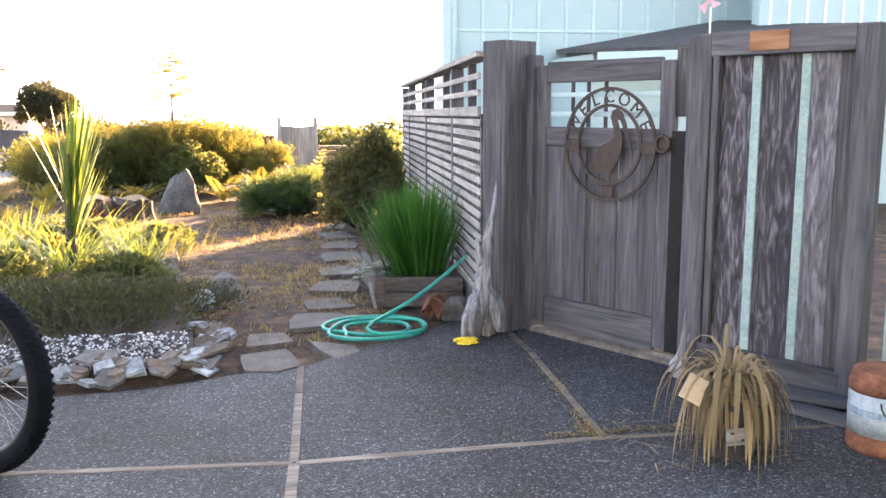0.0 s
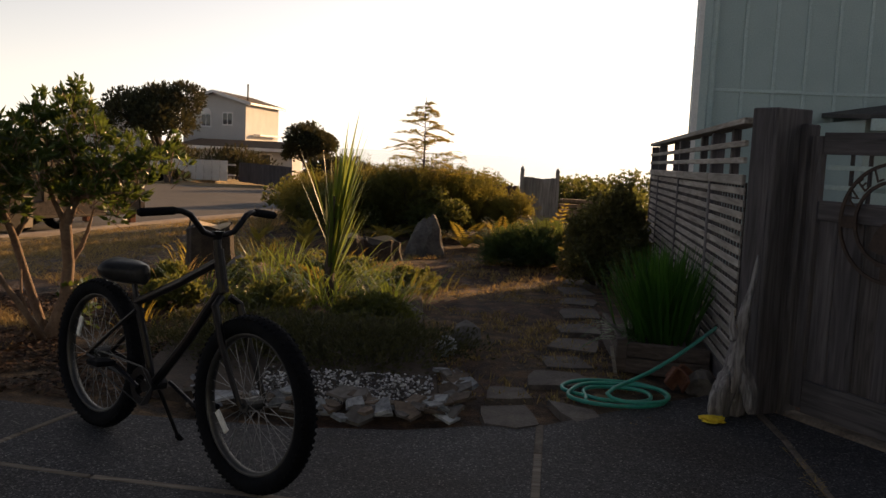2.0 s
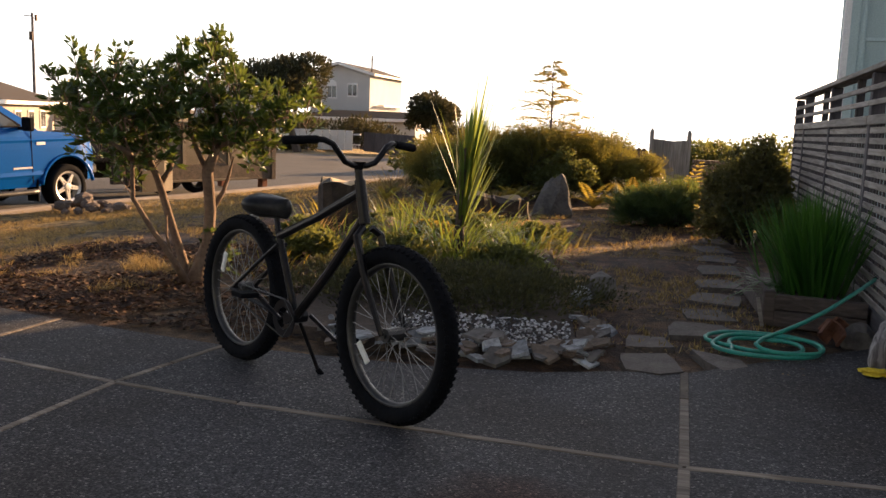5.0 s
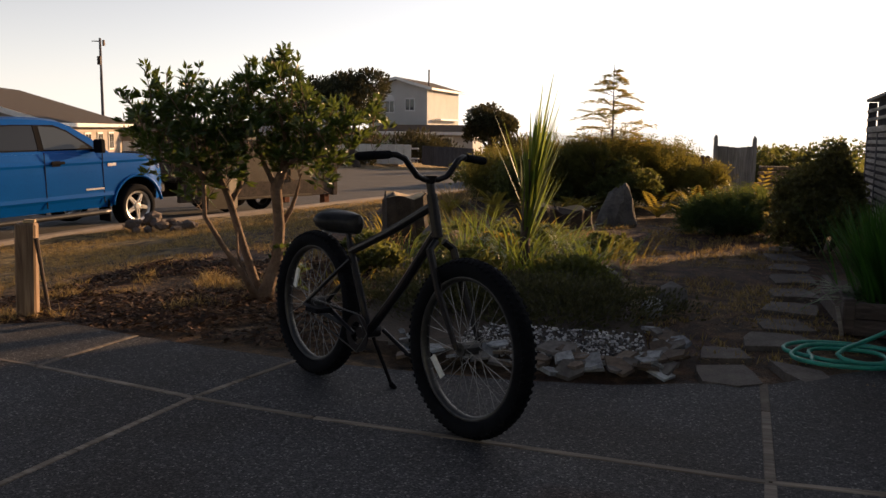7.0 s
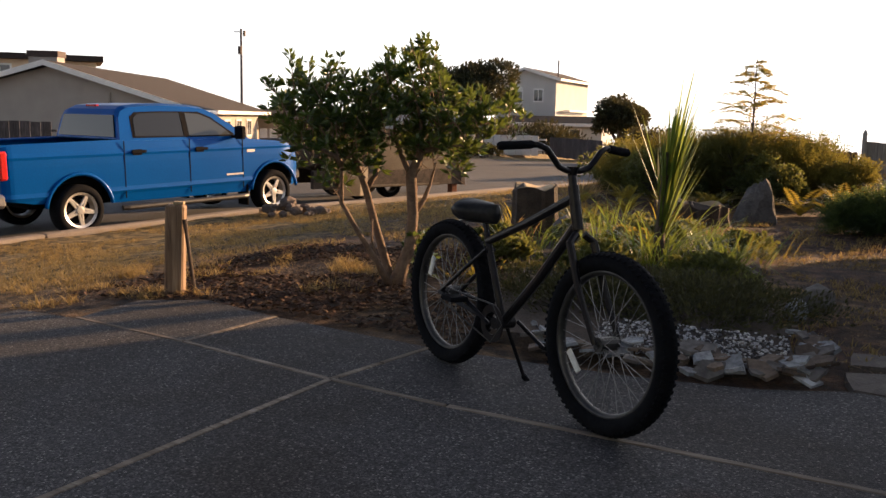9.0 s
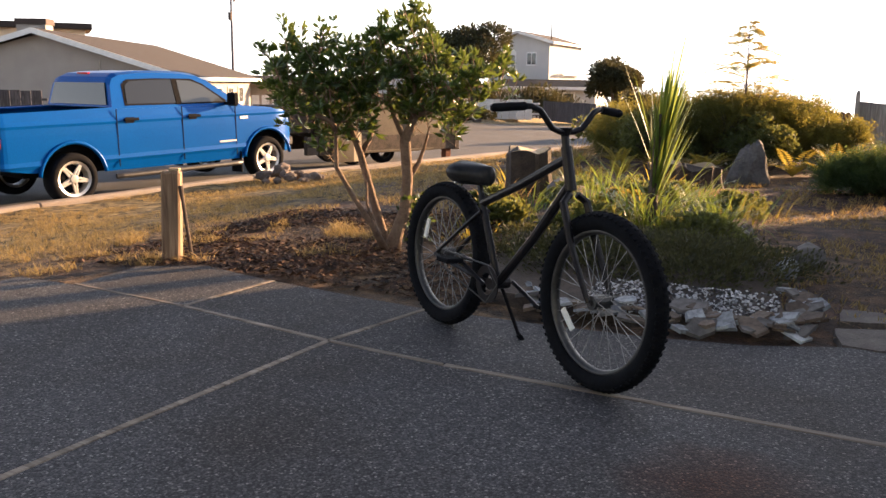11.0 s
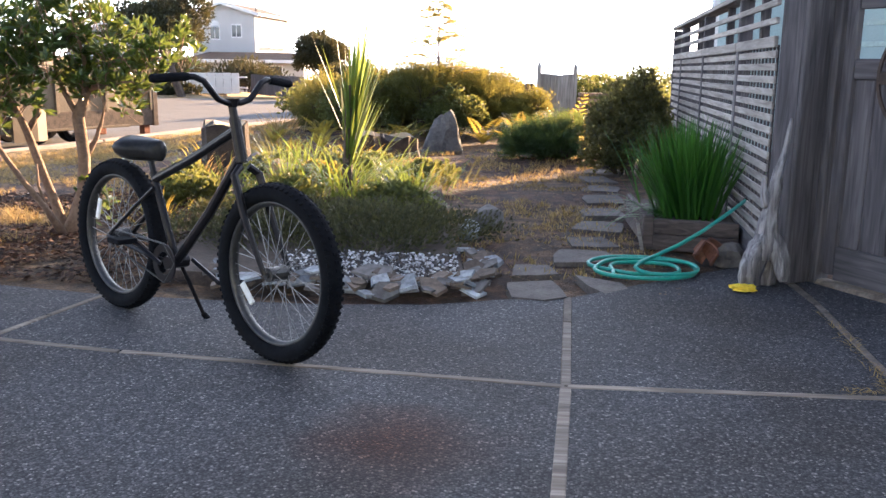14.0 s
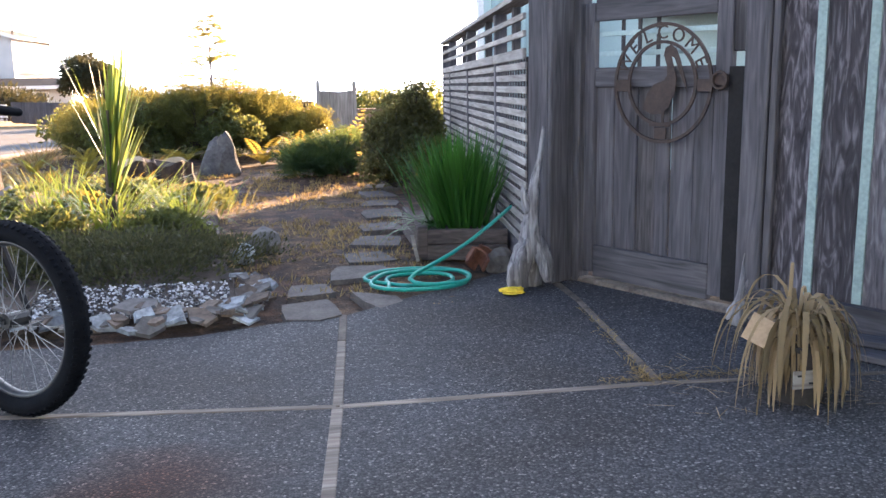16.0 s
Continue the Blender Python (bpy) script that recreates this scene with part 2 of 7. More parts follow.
M_RED = plain("red_lens", (0.45, 0.015, 0.012), (0.6, 0.03, 0.02), 10.0, 0.2, 0, 0, vary=0)
M_ASPH = plain("asphalt", (0.05, 0.05, 0.052), (0.085, 0.083, 0.082), 1.2, 0.9, bump=0.5, vary=0)
M_KERB = plain("kerb_concrete", (0.21, 0.175, 0.145), (0.33, 0.285, 0.245), 2.0, 0.9, bump=0.4, vary=0.08)
M_STUCCO = plain("tan_stucco", (0.30, 0.27, 0.245), (0.38, 0.345, 0.31), 1.5, 0.9, bump=0.3, vary=0.03)
M_GREYWALL = plain("grey_wall_paint", (0.42, 0.42, 0.41), (0.52, 0.52, 0.50), 1.0, 0.85, vary=0.03)
M_BROWNROOF = plain("brown_shingle_roof", (0.020, 0.015, 0.013), (0.042, 0.032, 0.028), 5.0, 0.95, bump=0.5, vary=0)
M_ROCK = plain("grey_rock", (0.075, 0.068, 0.064), (0.21, 0.195, 0.18), 6.0, 0.9, bump=0.9, fine=30.0)
M_SLATE = plain("pale_slate", (0.15, 0.155, 0.165), (0.46, 0.485, 0.505), 9.0, 0.8, bump=0.4, vary=0.45)
M_PATHSTONE = plain("path_stone", (0.065, 0.055, 0.048), (0.16, 0.138, 0.12), 7.0, 0.9, bump=0.5, vary=0.2)
M_BARK = plain("pale_bark", (0.12, 0.075, 0.05), (0.24, 0.165, 0.11), 14.0, 0.9, bump=0.7, vary=0.1)
M_STUMP = plain("dark_stump_bark", (0.035, 0.028, 0.022), (0.10, 0.075, 0.055), 10.0, 0.95, bump=0.9)
M_CUT = plain("cut_wood_face", (0.40, 0.30, 0.17), (0.58, 0.45, 0.28), 10.0, 0.85, bump=0.3)
M_DRIFT = wood("silver_driftwood", (0.06, 0.055, 0.06), (0.24, 0.23, 0.24), (0.48, 0.47, 0.49), "z", bump=0.9, vary=0.05)
M_HOSE = plain("green_hose", (0.02, 0.26, 0.20), (0.035, 0.36, 0.28), 20.0, 0.42, bump=0.03, vary=0)
M_YELLOW = plain("yellow_cloth", (0.75, 0.52, 0.02), (0.9, 0.66, 0.04), 30.0, 0.8, bump=0.5, vary=0)
M_STRAW = leaf_mat("dead_leaf", (0.12, 0.09, 0.04), (0.48, 0.36, 0.21), 0.3, 0.8, (0.55, 0.40, 0.22))
M_TERRA = plain("terracotta", (0.095, 0.040, 0.026), (0.18, 0.080, 0.050), 14.0, 0.9, bump=0.3)
M_CARD = plain("cardboard", (0.46, 0.34, 0.22), (0.58, 0.44, 0.30), 8.0, 0.9, vary=0)
M_RUST = plain("rusty_metal", (0.10, 0.035, 0.018), (0.30, 0.12, 0.06), 14.0, 0.9, 0.1, 0.5, vary=0)
M_PINK = plain("pink_plastic", (0.80, 0.32, 0.38), (0.90, 0.42, 0.47), 8.0, 0.5, vary=0)
M_TRAILER = plain("brown_trailer_steel", (0.075, 0.056, 0.032), (0.14, 0.105, 0.062), 3.0, 0.6, 0.1, 0.2, vary=0.1)
M_TRUNKFAR = plain("dark_trunk", (0.04, 0.03, 0.025), (0.09, 0.07, 0.055), 8.0, 0.95)
M_LEAF = leaf_mat("glossy_green_leaf", (0.010, 0.030, 0.006), (0.050, 0.095, 0.016), 0.26, 0.38, (0.34, 0.42, 0.06))
M_BLADE = leaf_mat("green_blade", (0.010, 0.045, 0.007), (0.040, 0.125, 0.016), 0.3, 0.45, (0.13, 0.32, 0.03))
M_STRAP = leaf_mat("strap_leaf", (0.018, 0.055, 0.009), (0.085, 0.145, 0.026), 0.42, 0.42, (0.42, 0.50, 0.07))
M_OLIVE = leaf_mat("olive_foliage", (0.014, 0.028, 0.008), (0.070, 0.085, 0.020), 0.36, 0.7, (0.50, 0.42, 0.07))
M_JUN = leaf_mat("juniper_foliage", (0.010, 0.034, 0.012), (0.042, 0.085, 0.028), 0.28, 0.7, (0.34, 0.40, 0.08))
M_COVER = leaf_mat("ground_cover_leaf", (0.012, 0.015, 0.007), (0.062, 0.062, 0.030), 0.10, 0.75)
M_FERN = leaf_mat("fern_frond", (0.025, 0.050, 0.010), (0.14, 0.14, 0.028), 0.52, 0.6, (0.66, 0.48, 0.06))
M_DRYGRASS = leaf_mat("dry_grass_blade", (0.14, 0.10, 0.032), (0.46, 0.34, 0.14), 0.4, 0.8, (0.60, 0.42, 0.15))
M_LEAF2 = leaf_mat("matt_dark_leaf", (0.015, 0.030, 0.010), (0.060, 0.080, 0.022), 0.36, 0.6)
M_ROSE = leaf_mat("olive_rose_leaf", (0.022, 0.036, 0.012), (0.085, 0.090, 0.030), 0.42, 0.6, (0.44, 0.36, 0.10))
M_FARLEAF = leaf_mat("dark_far_foliage", (0.010, 0.016, 0.008), (0.032, 0.040, 0.016), 0.15, 0.8, (0.3, 0.26, 0.08))

for m_ in (M_RUBBER, M_BLACK, M_VINYL, M_BLUE):
    m_.node_tree.nodes["Principled BSDF"].inputs["Specular IOR Level"].default_value = 0.11

# ---- mesh helpers ----
class Geo:
    """Vertices and faces of one part."""

    def __init__(self):
        self.v, self.f = [], []

    def add(self, verts, faces):
        k = len(self.v)
        self.v += [tuple(p) for p in verts]
        self.f += [tuple(i + k for i in f) for f in faces]
        return self

    def box(self, c, s, m=None, bev=0.004):
        """Box with chamfered edges, of centre c and size s, then turned by m."""
        hx, hy, hz = (d / 2 for d in s)
        b = min(bev, hx * 0.45, hy * 0.45, hz * 0.45)
        vs, idx = [], {}
        for sx in (-1, 1):
            for sy in (-1, 1):
                for sz in (-1, 1):
                    for ax in range(3):
                        q = [sx * (hx - b), sy * (hy - b), sz * (hz - b)]
                        q[ax] = (sx * hx, sy * hy, sz * hz)[ax]
                        idx[sx, sy, sz, ax] = len(vs)
                        vs.append(Vector(c) + Vector(q))
        fs = []
        for ax in range(3):
            o = [a for a in range(3) if a != ax]
            for sg in (-1, 1):
                loop = []
                for a, d in ((-1, -1), (1, -1), (1, 1), (-1, 1)):
                    key = [0, 0, 0]
                    key[ax], key[o[0]], key[o[1]] = sg, a, d
                    loop.append(idx[key[0], key[1], key[2], ax])
                fs.append(loop if (sg > 0) == (ax != 1) else loop[::-1])
        for ax in range(3):
            o = [a for a in range(3) if a != ax]
            for a in (-1, 1):
                for d in (-1, 1):
                    q = []
                    for e, face in ((-1, o[0]), (1, o[0]), (1, o[1]), (-1, o[1])):
                        key = [0, 0, 0]
                        key[ax], key[o[0]], key[o[1]] = e, a, d
                        q.append(idx[key[0], key[1], key[2], face])
                    fs.append(q)
        for sx in (-1, 1):
            for sy in (-1, 1):
                for sz in (-1, 1):
                    fs.append([idx[sx, sy, sz, a] for a in range(3)])
        if m is not None:
            vs = [m @ p for p in vs]
        return self.add(vs, fs)

    def tube(self, pts, r, sides=8, caps=True):
        """Round bar along points; r is one radius or one for each point."""
        pts = [Vector(p) for p in pts]
        rs = r if isinstance(r, (list, tuple)) else [r] * len(pts)
        rings, up = [], None
        for i, p in enumerate(pts):
            d = (pts[min(i + 1, len(pts) - 1)] - pts[max(i - 1, 0)]).normalized()
            if up is None:
                up = d.orthogonal().normalized()
            up = (up - d * up.dot(d))
            up = up.normalized() if up.length > 1e-6 else d.orthogonal().normalized()
            w = d.cross(up)
            rings.append([p + (up * math.cos(2 * math.pi * k / sides) + w * math.sin(2 * math.pi * k / sides)) * rs[i] for k in range(sides)])
        vs = [q for ring in rings for q in ring]
        fs = [(i * sides + k, i * sides + (k + 1) % sides, (i + 1) * sides + (k + 1) % sides, (i + 1) * sides + k) for i in range(len(pts) - 1) for k in range(sides)]
        if caps:
            fs += [tuple(range(sides))[::-1], tuple((len(pts) - 1) * sides + k for k in range(sides))]
        return self.add(vs, fs)

    def ring(self, prof, seg=48, m=None):
        """Closed profile (radius, across) turned about the y axis."""
        n = len(prof)
        vs = []
        for i in range(seg):
            a = 2 * math.pi * i / seg
            for r, w in prof:
                p = Vector((r * math.cos(a), w, r * math.sin(a)))
                vs.append(m @ p if m is not None else p)
        fs = [(i * n + k, ((i + 1) % seg) * n + k, ((i + 1) % seg) * n + (k + 1) % n, i * n + (k + 1) % n) for i in range(seg) for k in range(n)]
        return self.add(vs, fs)

    def prism(self, poly, z0, z1, m=None, inset=0.0):
        """Upright prism over a polygon in x, y; the top drawn in by inset."""
        n = len(poly)
        cx, cy = sum(p[0] for p in poly) / n, sum(p[1] for p in poly) / n
        top = [(cx + (p[0] - cx) * (1 - inset), cy + (p[1] - cy) * (1 - inset), z1) for p in poly]
        vs = [Vector((p[0], p[1], z0)) for p in poly] + [Vector(p) for p in top]
        if m is not None:
            vs = [m @ p for p in vs]
        return self.add(vs, [tuple(range(n))[::-1], tuple(range(n, 2 * n))] + [(k, (k + 1) % n, n + (k + 1) % n, n + k) for k in range(n)])

    def blade(self, p, d, length, width, droop=0.0, segs=3, side=None):
        """Tapered leaf from p along d that bends down."""
        p, d = Vector(p), Vector(d).normalized()
        s = (side or d.cross(Vector((0, 0, 1))))
        s = s.normalized() if s.length > 1e-4 else Vector((1, 0, 0))
        vs, q = [], p.copy()
        for i in range(segs + 1):
            t = i / segs
            w = width * 0.5 * (0.55 + 1.2 * t - 1.75 * t * t)
            if i == segs:
                vs.append(q.copy())
            else:
                vs += [q - s * w, q + s * w]
            q = q + d * (length / segs)
            d = (d + Vector((0, 0, -droop / segs))).normalized()
        fs = [(2 * i, 2 * i + 1, 2 * i + 3, 2 * i + 2) for i in range(segs - 1)] + [(2 * segs - 2, 2 * segs - 1, 2 * segs)]
        return self.add(vs, fs)

    def leaf(self, p, d, length, width, side):
        p, d = Vector(p), Vector(d).normalized()
        s = side.normalized() * width * 0.5
        up = d.cross(s).normalized() * width * 0.12
        return self.add([p, p + d * length * 0.45 + s + up, p + d * length, p + d * length * 0.45 - s + up], [(0, 1, 2), (0, 2, 3)])

    def rock(self, c, s, seed, m=None, lumps=0.28, sub=2):
        """Uneven stone."""
        bm = bmesh.new()
        bmesh.ops.create_icosphere(bm, subdivisions=sub, radius=1.0)
        vs = []
        for q in bm.verts:
            o = q.co.normalized()
            k = 1 + lumps * (noise.noise(o * 1.3 + Vector((seed * 7.1, seed * 3.3, 1.7))) * 1.2 + 0.5 * noise.noise(o * 3.1 + Vector((seed, 9.0, seed * 2.0))))
            p = Vector((o.x * s[0] * k, o.y * s[1] * k, o.z * s[2] * k))
            vs.append((m @ p if m is not None else p) + Vector(c))
        fs = [tuple(v.index for v in f.verts) for f in bm.faces]
        bm.free()
        return self.add(vs, fs)

    def mesh(self, name, smooth=False):
        me = bpy.data.meshes.new(name)
        me.from_pydata([tuple(p) for p in self.v], [], self.f)
        if smooth:
            me.polygons.foreach_set("use_smooth", [True] * len(me.polygons))
        me.update()
        bm = bmesh.new()
        bm.from_mesh(me)
        if len(bm.faces) < 4000:
            bmesh.ops.recalc_face_normals(bm, faces=bm.faces)
        bm.to_mesh(me)
        bm.free()
        return me


def part(name, geo, material, parent=None, label="", smooth=False):
    ob = new(name, geo if isinstance(geo, bpy.types.Mesh) else geo.mesh(name, smooth))
    if not ob.data.materials:
        ob.data.materials.append(material)
    ob.parent = parent
    if label:
        ob["label"] = label
    return ob


def thing(name, m, label, category, group="", kind=""):
    ob = new(name)
    ob.empty_display_size = 0.1
    ob.matrix_world = m
    return tagged(ob, label, category, group, kind)


def solid(name, geo, material, m, label, category, group="", kind="", smooth=False):
    ob = part(name, geo, material, None, "", smooth)
    ob.matrix_world = m
    return tagged(ob, label, category, group, kind)


def rnd(a, b):
    return random.uniform(a, b)


I4 = Matrix.Identity(4)


# ---- ground, street, driveway ----
def smooth01(t):
    t = max(0.0, min(1.0, t))
    return t * t * (3 - 2 * t)


def street_z(y):
    return -0.58 - 0.03 * max(0.0, min(12.0, 13.5 - y))


KERB = [(-13.5, -8), (-12.0, 0.0), (-10.9, 6.0), (-10.35, 9.2), (-9.35, 12.9), (-8.1, 16.6), (-7.2, 20.2), (-5.4, 25.2), (-2.5, 30.0), (4.0, 34.0), (16.0, 36.0)]


def kerb_x(y):
    for (x0, y0), (x1, y1) in zip(KERB, KERB[1:]):
        if y0 <= y <= y1:
            return x0 + (x1 - x0) * (y - y0) / (y1 - y0)
    return KERB[0][0] if y < KERB[0][1] else KERB[-1][0]


def ground_z(x, y):
    """Garden level with the drive; the lawn falls to the kerb; far off the land falls to the sea."""
    if math.hypot(x, y) < 45:
        kx, kz = kerb_x(y), street_z(y) + 0.13
        if x < kx:
            z = street_z(y) - 0.03
        else:
            d = (x - kx) / max(0.5, (-3.2 - kx) if kx < -4.2 else 1.0)
            z = kz * (1 - smooth01(d))
            if y > 24:
                z = min(z, -0.02 - 0.45 * smooth01((y - 22) / 6))
    else:
        z = -0.61
    far = smooth01((y - 40 + 0.9 * max(0, -x - 14) * 0.6) / 60) if y > 38 and x > -14 - (y - 38) * 0.3 else 0
    return z - 12 * far


def slab_at(x, y):
    return -4.6 < x < 2.6 and -9 < y < 5.3


axis_x = sorted(set([-1500, -700, -350, -180, -110, -75, -55] + list(np.arange(-45, -14, 2.5)) + list(np.arange(-14, 4.01, 0.22)) + list(np.arange(5, 45, 3.0)) + [60, 90, 150, 350, 900, 1500]))
axis_y = sorted(set([-1500, -600, -200, -80, -40] + list(np.arange(-24, 2, 2.0)) + list(np.arange(2, 20, 0.22)) + list(np.arange(20, 48, 1.5)) + [52, 58, 66, 80, 100, 140, 220, 400, 900, 1600]))
g = Geo()
for yy in axis_y:
    for xx in axis_x:
        zz = ground_z(xx, yy)
        if slab_at(xx, yy) and zz > -0.1:
            zz -= 0.0
        if -13 < xx < 4 and 2 < yy < 20:
            zz += 0.035 * (noise.noise(Vector((xx * 0.9, yy * 0.9, 0.3))) - 0.25) + 0.012 * noise.noise(Vector((xx * 4, yy * 4, 2.0)))
        if yy < 5.4 and -4.6 < xx < 3.5:
            zz = min(zz, -0.004)
        g.v.append((xx, yy, zz - 0.012))
nx = len(axis_x)
g.f = [(j * nx + i, j * nx + i + 1, (j + 1) * nx + i + 1, (j + 1) * nx + i) for j in range(len(axis_y) - 1) for i in range(nx - 1)]
solid("ground", g, M_GROUND, I4, "dry mulch and straw-coloured lawn falling to the street", "ground", kind="structure", smooth=True)

# sea beyond the land
m_sea, n_, l_, p_ = nodes_of("sea_water")
p_.inputs["Base Color"].default_value = (0.03, 0.06, 0.08, 1)
p_.inputs["Roughness"].default_value = 0.12
w_ = noise_node(n_, l_, 0.15, 5.0)
bump_to(n_, l_, p_, w_.outputs["Fac"], 0.5, 1.0)
solid("water", Geo().add([(-1500, 75, -6), (4000, 75, -6), (4000, 4800, -6), (-1500, 4800, -6)], [(0, 1, 2, 3)]), m_sea, I4, "distant calm sea under the low sun", "water", kind="structure")

# street: strip between the kerb and the far verge
FARV = [(-24, -8), (-22, 0.0), (-20.5, 6.0), (-20, 9.2), (-20, 14), (-21, 24), (-22, 32.0), (-21, 37.0), (-14, 37.6), (-4, 36.5), (16.0, 43.0)]
g = Geo()
for (kx, ky), (fx, fy) in zip(KERB, FARV):
    for t in range(5):
        y = ky + (fy - ky) * t / 4
        g.v.append((kx + (fx - kx) * t / 4, y, street_z(min(ky, y)) + 0.03 * math.sin(math.pi * t / 4)))
g.f = [(i * 5 + k, i * 5 + k + 1, (i + 1) * 5 + k + 1, (i + 1) * 5 + k) for i in range(len(KERB) - 1) for k in range(4)]
solid("road", g, M_ASPH, I4, "worn grey asphalt street curving away", "road", kind="structure")
kerb = thing("kerb", I4, "low pale concrete kerb along the street", "kerb", kind="structure")
for i, ((x0, y0), (x1, y1)) in enumerate(zip(KERB, KERB[1:])):
    n_seg = max(1, int(math.hypot(x1 - x0, y1 - y0) / 2.5))
    for k in range(n_seg):
        a = Vector((x0 + (x1 - x0) * k / n_seg, y0 + (y1 - y0) * k / n_seg, 0))
        b = Vector((x0 + (x1 - x0) * (k + 1) / n_seg, y0 + (y1 - y0) * (k + 1) / n_seg, 0))
        a.z, b.z = street_z(a.y) + 0.06, street_z(b.y) + 0.06
        c = (a + b) / 2
        d = b - a
        m = Matrix.Translation(c) @ d.to_track_quat("X", "Z").to_matrix().to_4x4()
        part("kerb_stone", Geo().box((0, 0, 0), (d.length - 0.012, 0.2, 0.22), m, 0.02), M_KERB, kerb)

# driveway: slabs parted by timber strips; the joints are named by where they meet
drive = thing("driveway", I4, "exposed-aggregate concrete driveway in large slabs with timber joints", "driveway", kind="structure")
JB, JC, JX, JY, JL = (0.055, 3.155), (-1.72, 3.345), (-2.34, 3.45), (-3.36, 3.69), (-4.26, 3.84)
DIA, DIB, JR, JR2 = (1.362, 4.44), (1.285, 3.165), (1.69, 3.135), (2.56, 3.08)
JUP, JXUP, JYUP = (0.132, 4.43), (-2.165, 4.2), (-3.275, 4.42)
N0, N1, N2, N3, N4 = (-0.14, 0.62), (-2.60, 0.75), (-4.9, 0.9), (2.5, 0.45), (-4.72, 3.86)


def shrink(poly, d):
    """Polygon with every side drawn in by d."""
    area = sum(a[0] * b[1] - b[0] * a[1] for a, b in zip(poly, poly[1:] + poly[:1]))
    pts = [Vector(p) for p in (poly if area > 0 else poly[::-1])]
    out, n = [], len(pts)
    for k in range(n):
        e1, e2 = (pts[k] - pts[k - 1]).normalized(), (pts[(k + 1) % n] - pts[k]).normalized()
        n1, n2 = Vector((-e1.y, e1.x)), Vector((-e2.y, e2.x))
        m = n1 + n2
        out.append(tuple(pts[k] + m * (d / max(0.3, 1 + n1.dot(n2)))))
    return out


def slab(*poly):
    part("slab", Geo().prism(shrink(list(poly), 0.02), -0.12, 0.0), M_CONC, drive)


slab(JX, JC, JB, JUP, (-0.2, 4.36), (-0.55, 4.22), (-1.05, 4.16), (-1.6, 4.17), JXUP)
slab(JB, DIB, DIA, (1.345, 5.04), (1.22, 5.31), (0.92, 5.08), (0.47, 4.72), JUP)
slab(DIB, JR, JR2, (2.62, 3.15), (2.1, 4.06), (1.47, 5.12), (1.385, 5.06), DIA)
slab(JY, JX, JXUP, (-2.7, 4.3), JYUP)
slab(JL, JY, JYUP, (-3.92, 4.62), (-4.3, 4.4))
slab(N1, N0, JB, JC, JX)
slab(N0, N3, JR2, JR, DIB, JB)
slab(N2, N1, JX, JY, JL, N4)
slab((-4.9, -7.0), (-0.6, -7.0), N0, N1, N2)
slab((-0.6, -7.0), (4.0, -7.0), (4.1, 0.4), N3, N0)


def strip(a, b, w=0.036, mat=M_STRIP, z=0.003):
    """Timber strip let into a joint, a little proud."""
    a, b = Vector((*a, 0)), Vector((*b, 0))
    d = b - a
    m = Matrix.Translation((a + b) / 2 + Vector((0, 0, z - 0.03))) @ d.to_track_quat("X", "Z").to_matrix().to_4x4()
    part("joint_strip", Geo().box((0, 0, 0), (d.length - 0.012, w, 0.06), m, 0.003), mat, drive)


strip(JB, JC, 0.034)
strip(JC, JX, 0.030)
strip(JX, JY, 0.030)
strip(JY, JL, 0.030)
strip(JB, DIB)
strip(DIB, JR, 0.03)
strip(JR, JR2, 0.03, M_STRIP2)
strip(JB, (0.105, 3.98), 0.038)
strip((0.105, 3.98), JUP, 0.038, M_STRIP2)
strip(N0, JB, 0.042)
strip(N1, JX, 0.032)
strip(JX, (-2.258, 3.8), 0.032)
strip((-2.258, 3.8), JXUP, 0.032, M_STRIP2)
strip(JY, JYUP, 0.030)
strip(DIA, DIB, 0.034, M_STRIP2)
strip(DIA, (1.365, 5.05), 0.04, M_STRIP2)
strip(N2, N1, 0.036)
strip(N1, N0, 0.036)
strip(N0, N3, 0.036)

# ---- gate, fence, panel ----
GATE = pose(1.47, 5.05, 0, 0, 0, -59.54)     # x along the gate towards the drive, -y the outer side


def gate_post():
    t = thing("gate_post", GATE @ pose(-0.012, -0.11, 0), "thick boxed grey weathered timber gate post", "post")
    part("front_board", Geo().box((0.01, -0.115, 0.84), (0.155, 0.03, 1.68), bev=0.006), M_GREY, t)
    part("side_board", Geo().box((0.098, 0.0, 0.84), (0.03, 0.26, 1.68), bev=0.006), M_GREY, t)
    part("side_board", Geo().box((-0.06, 0.02, 0.835), (0.03, 0.235, 1.67), bev=0.006), M_GREY, t)
    part("core", Geo().box((0.018, 0.015, 0.825), (0.125, 0.225, 1.66)), M_DARKW, t)
    part("jamb", Geo().box((0.14, 0.09, 0.80), (0.05, 0.1, 1.60), bev=0.006), M_GREY, t)


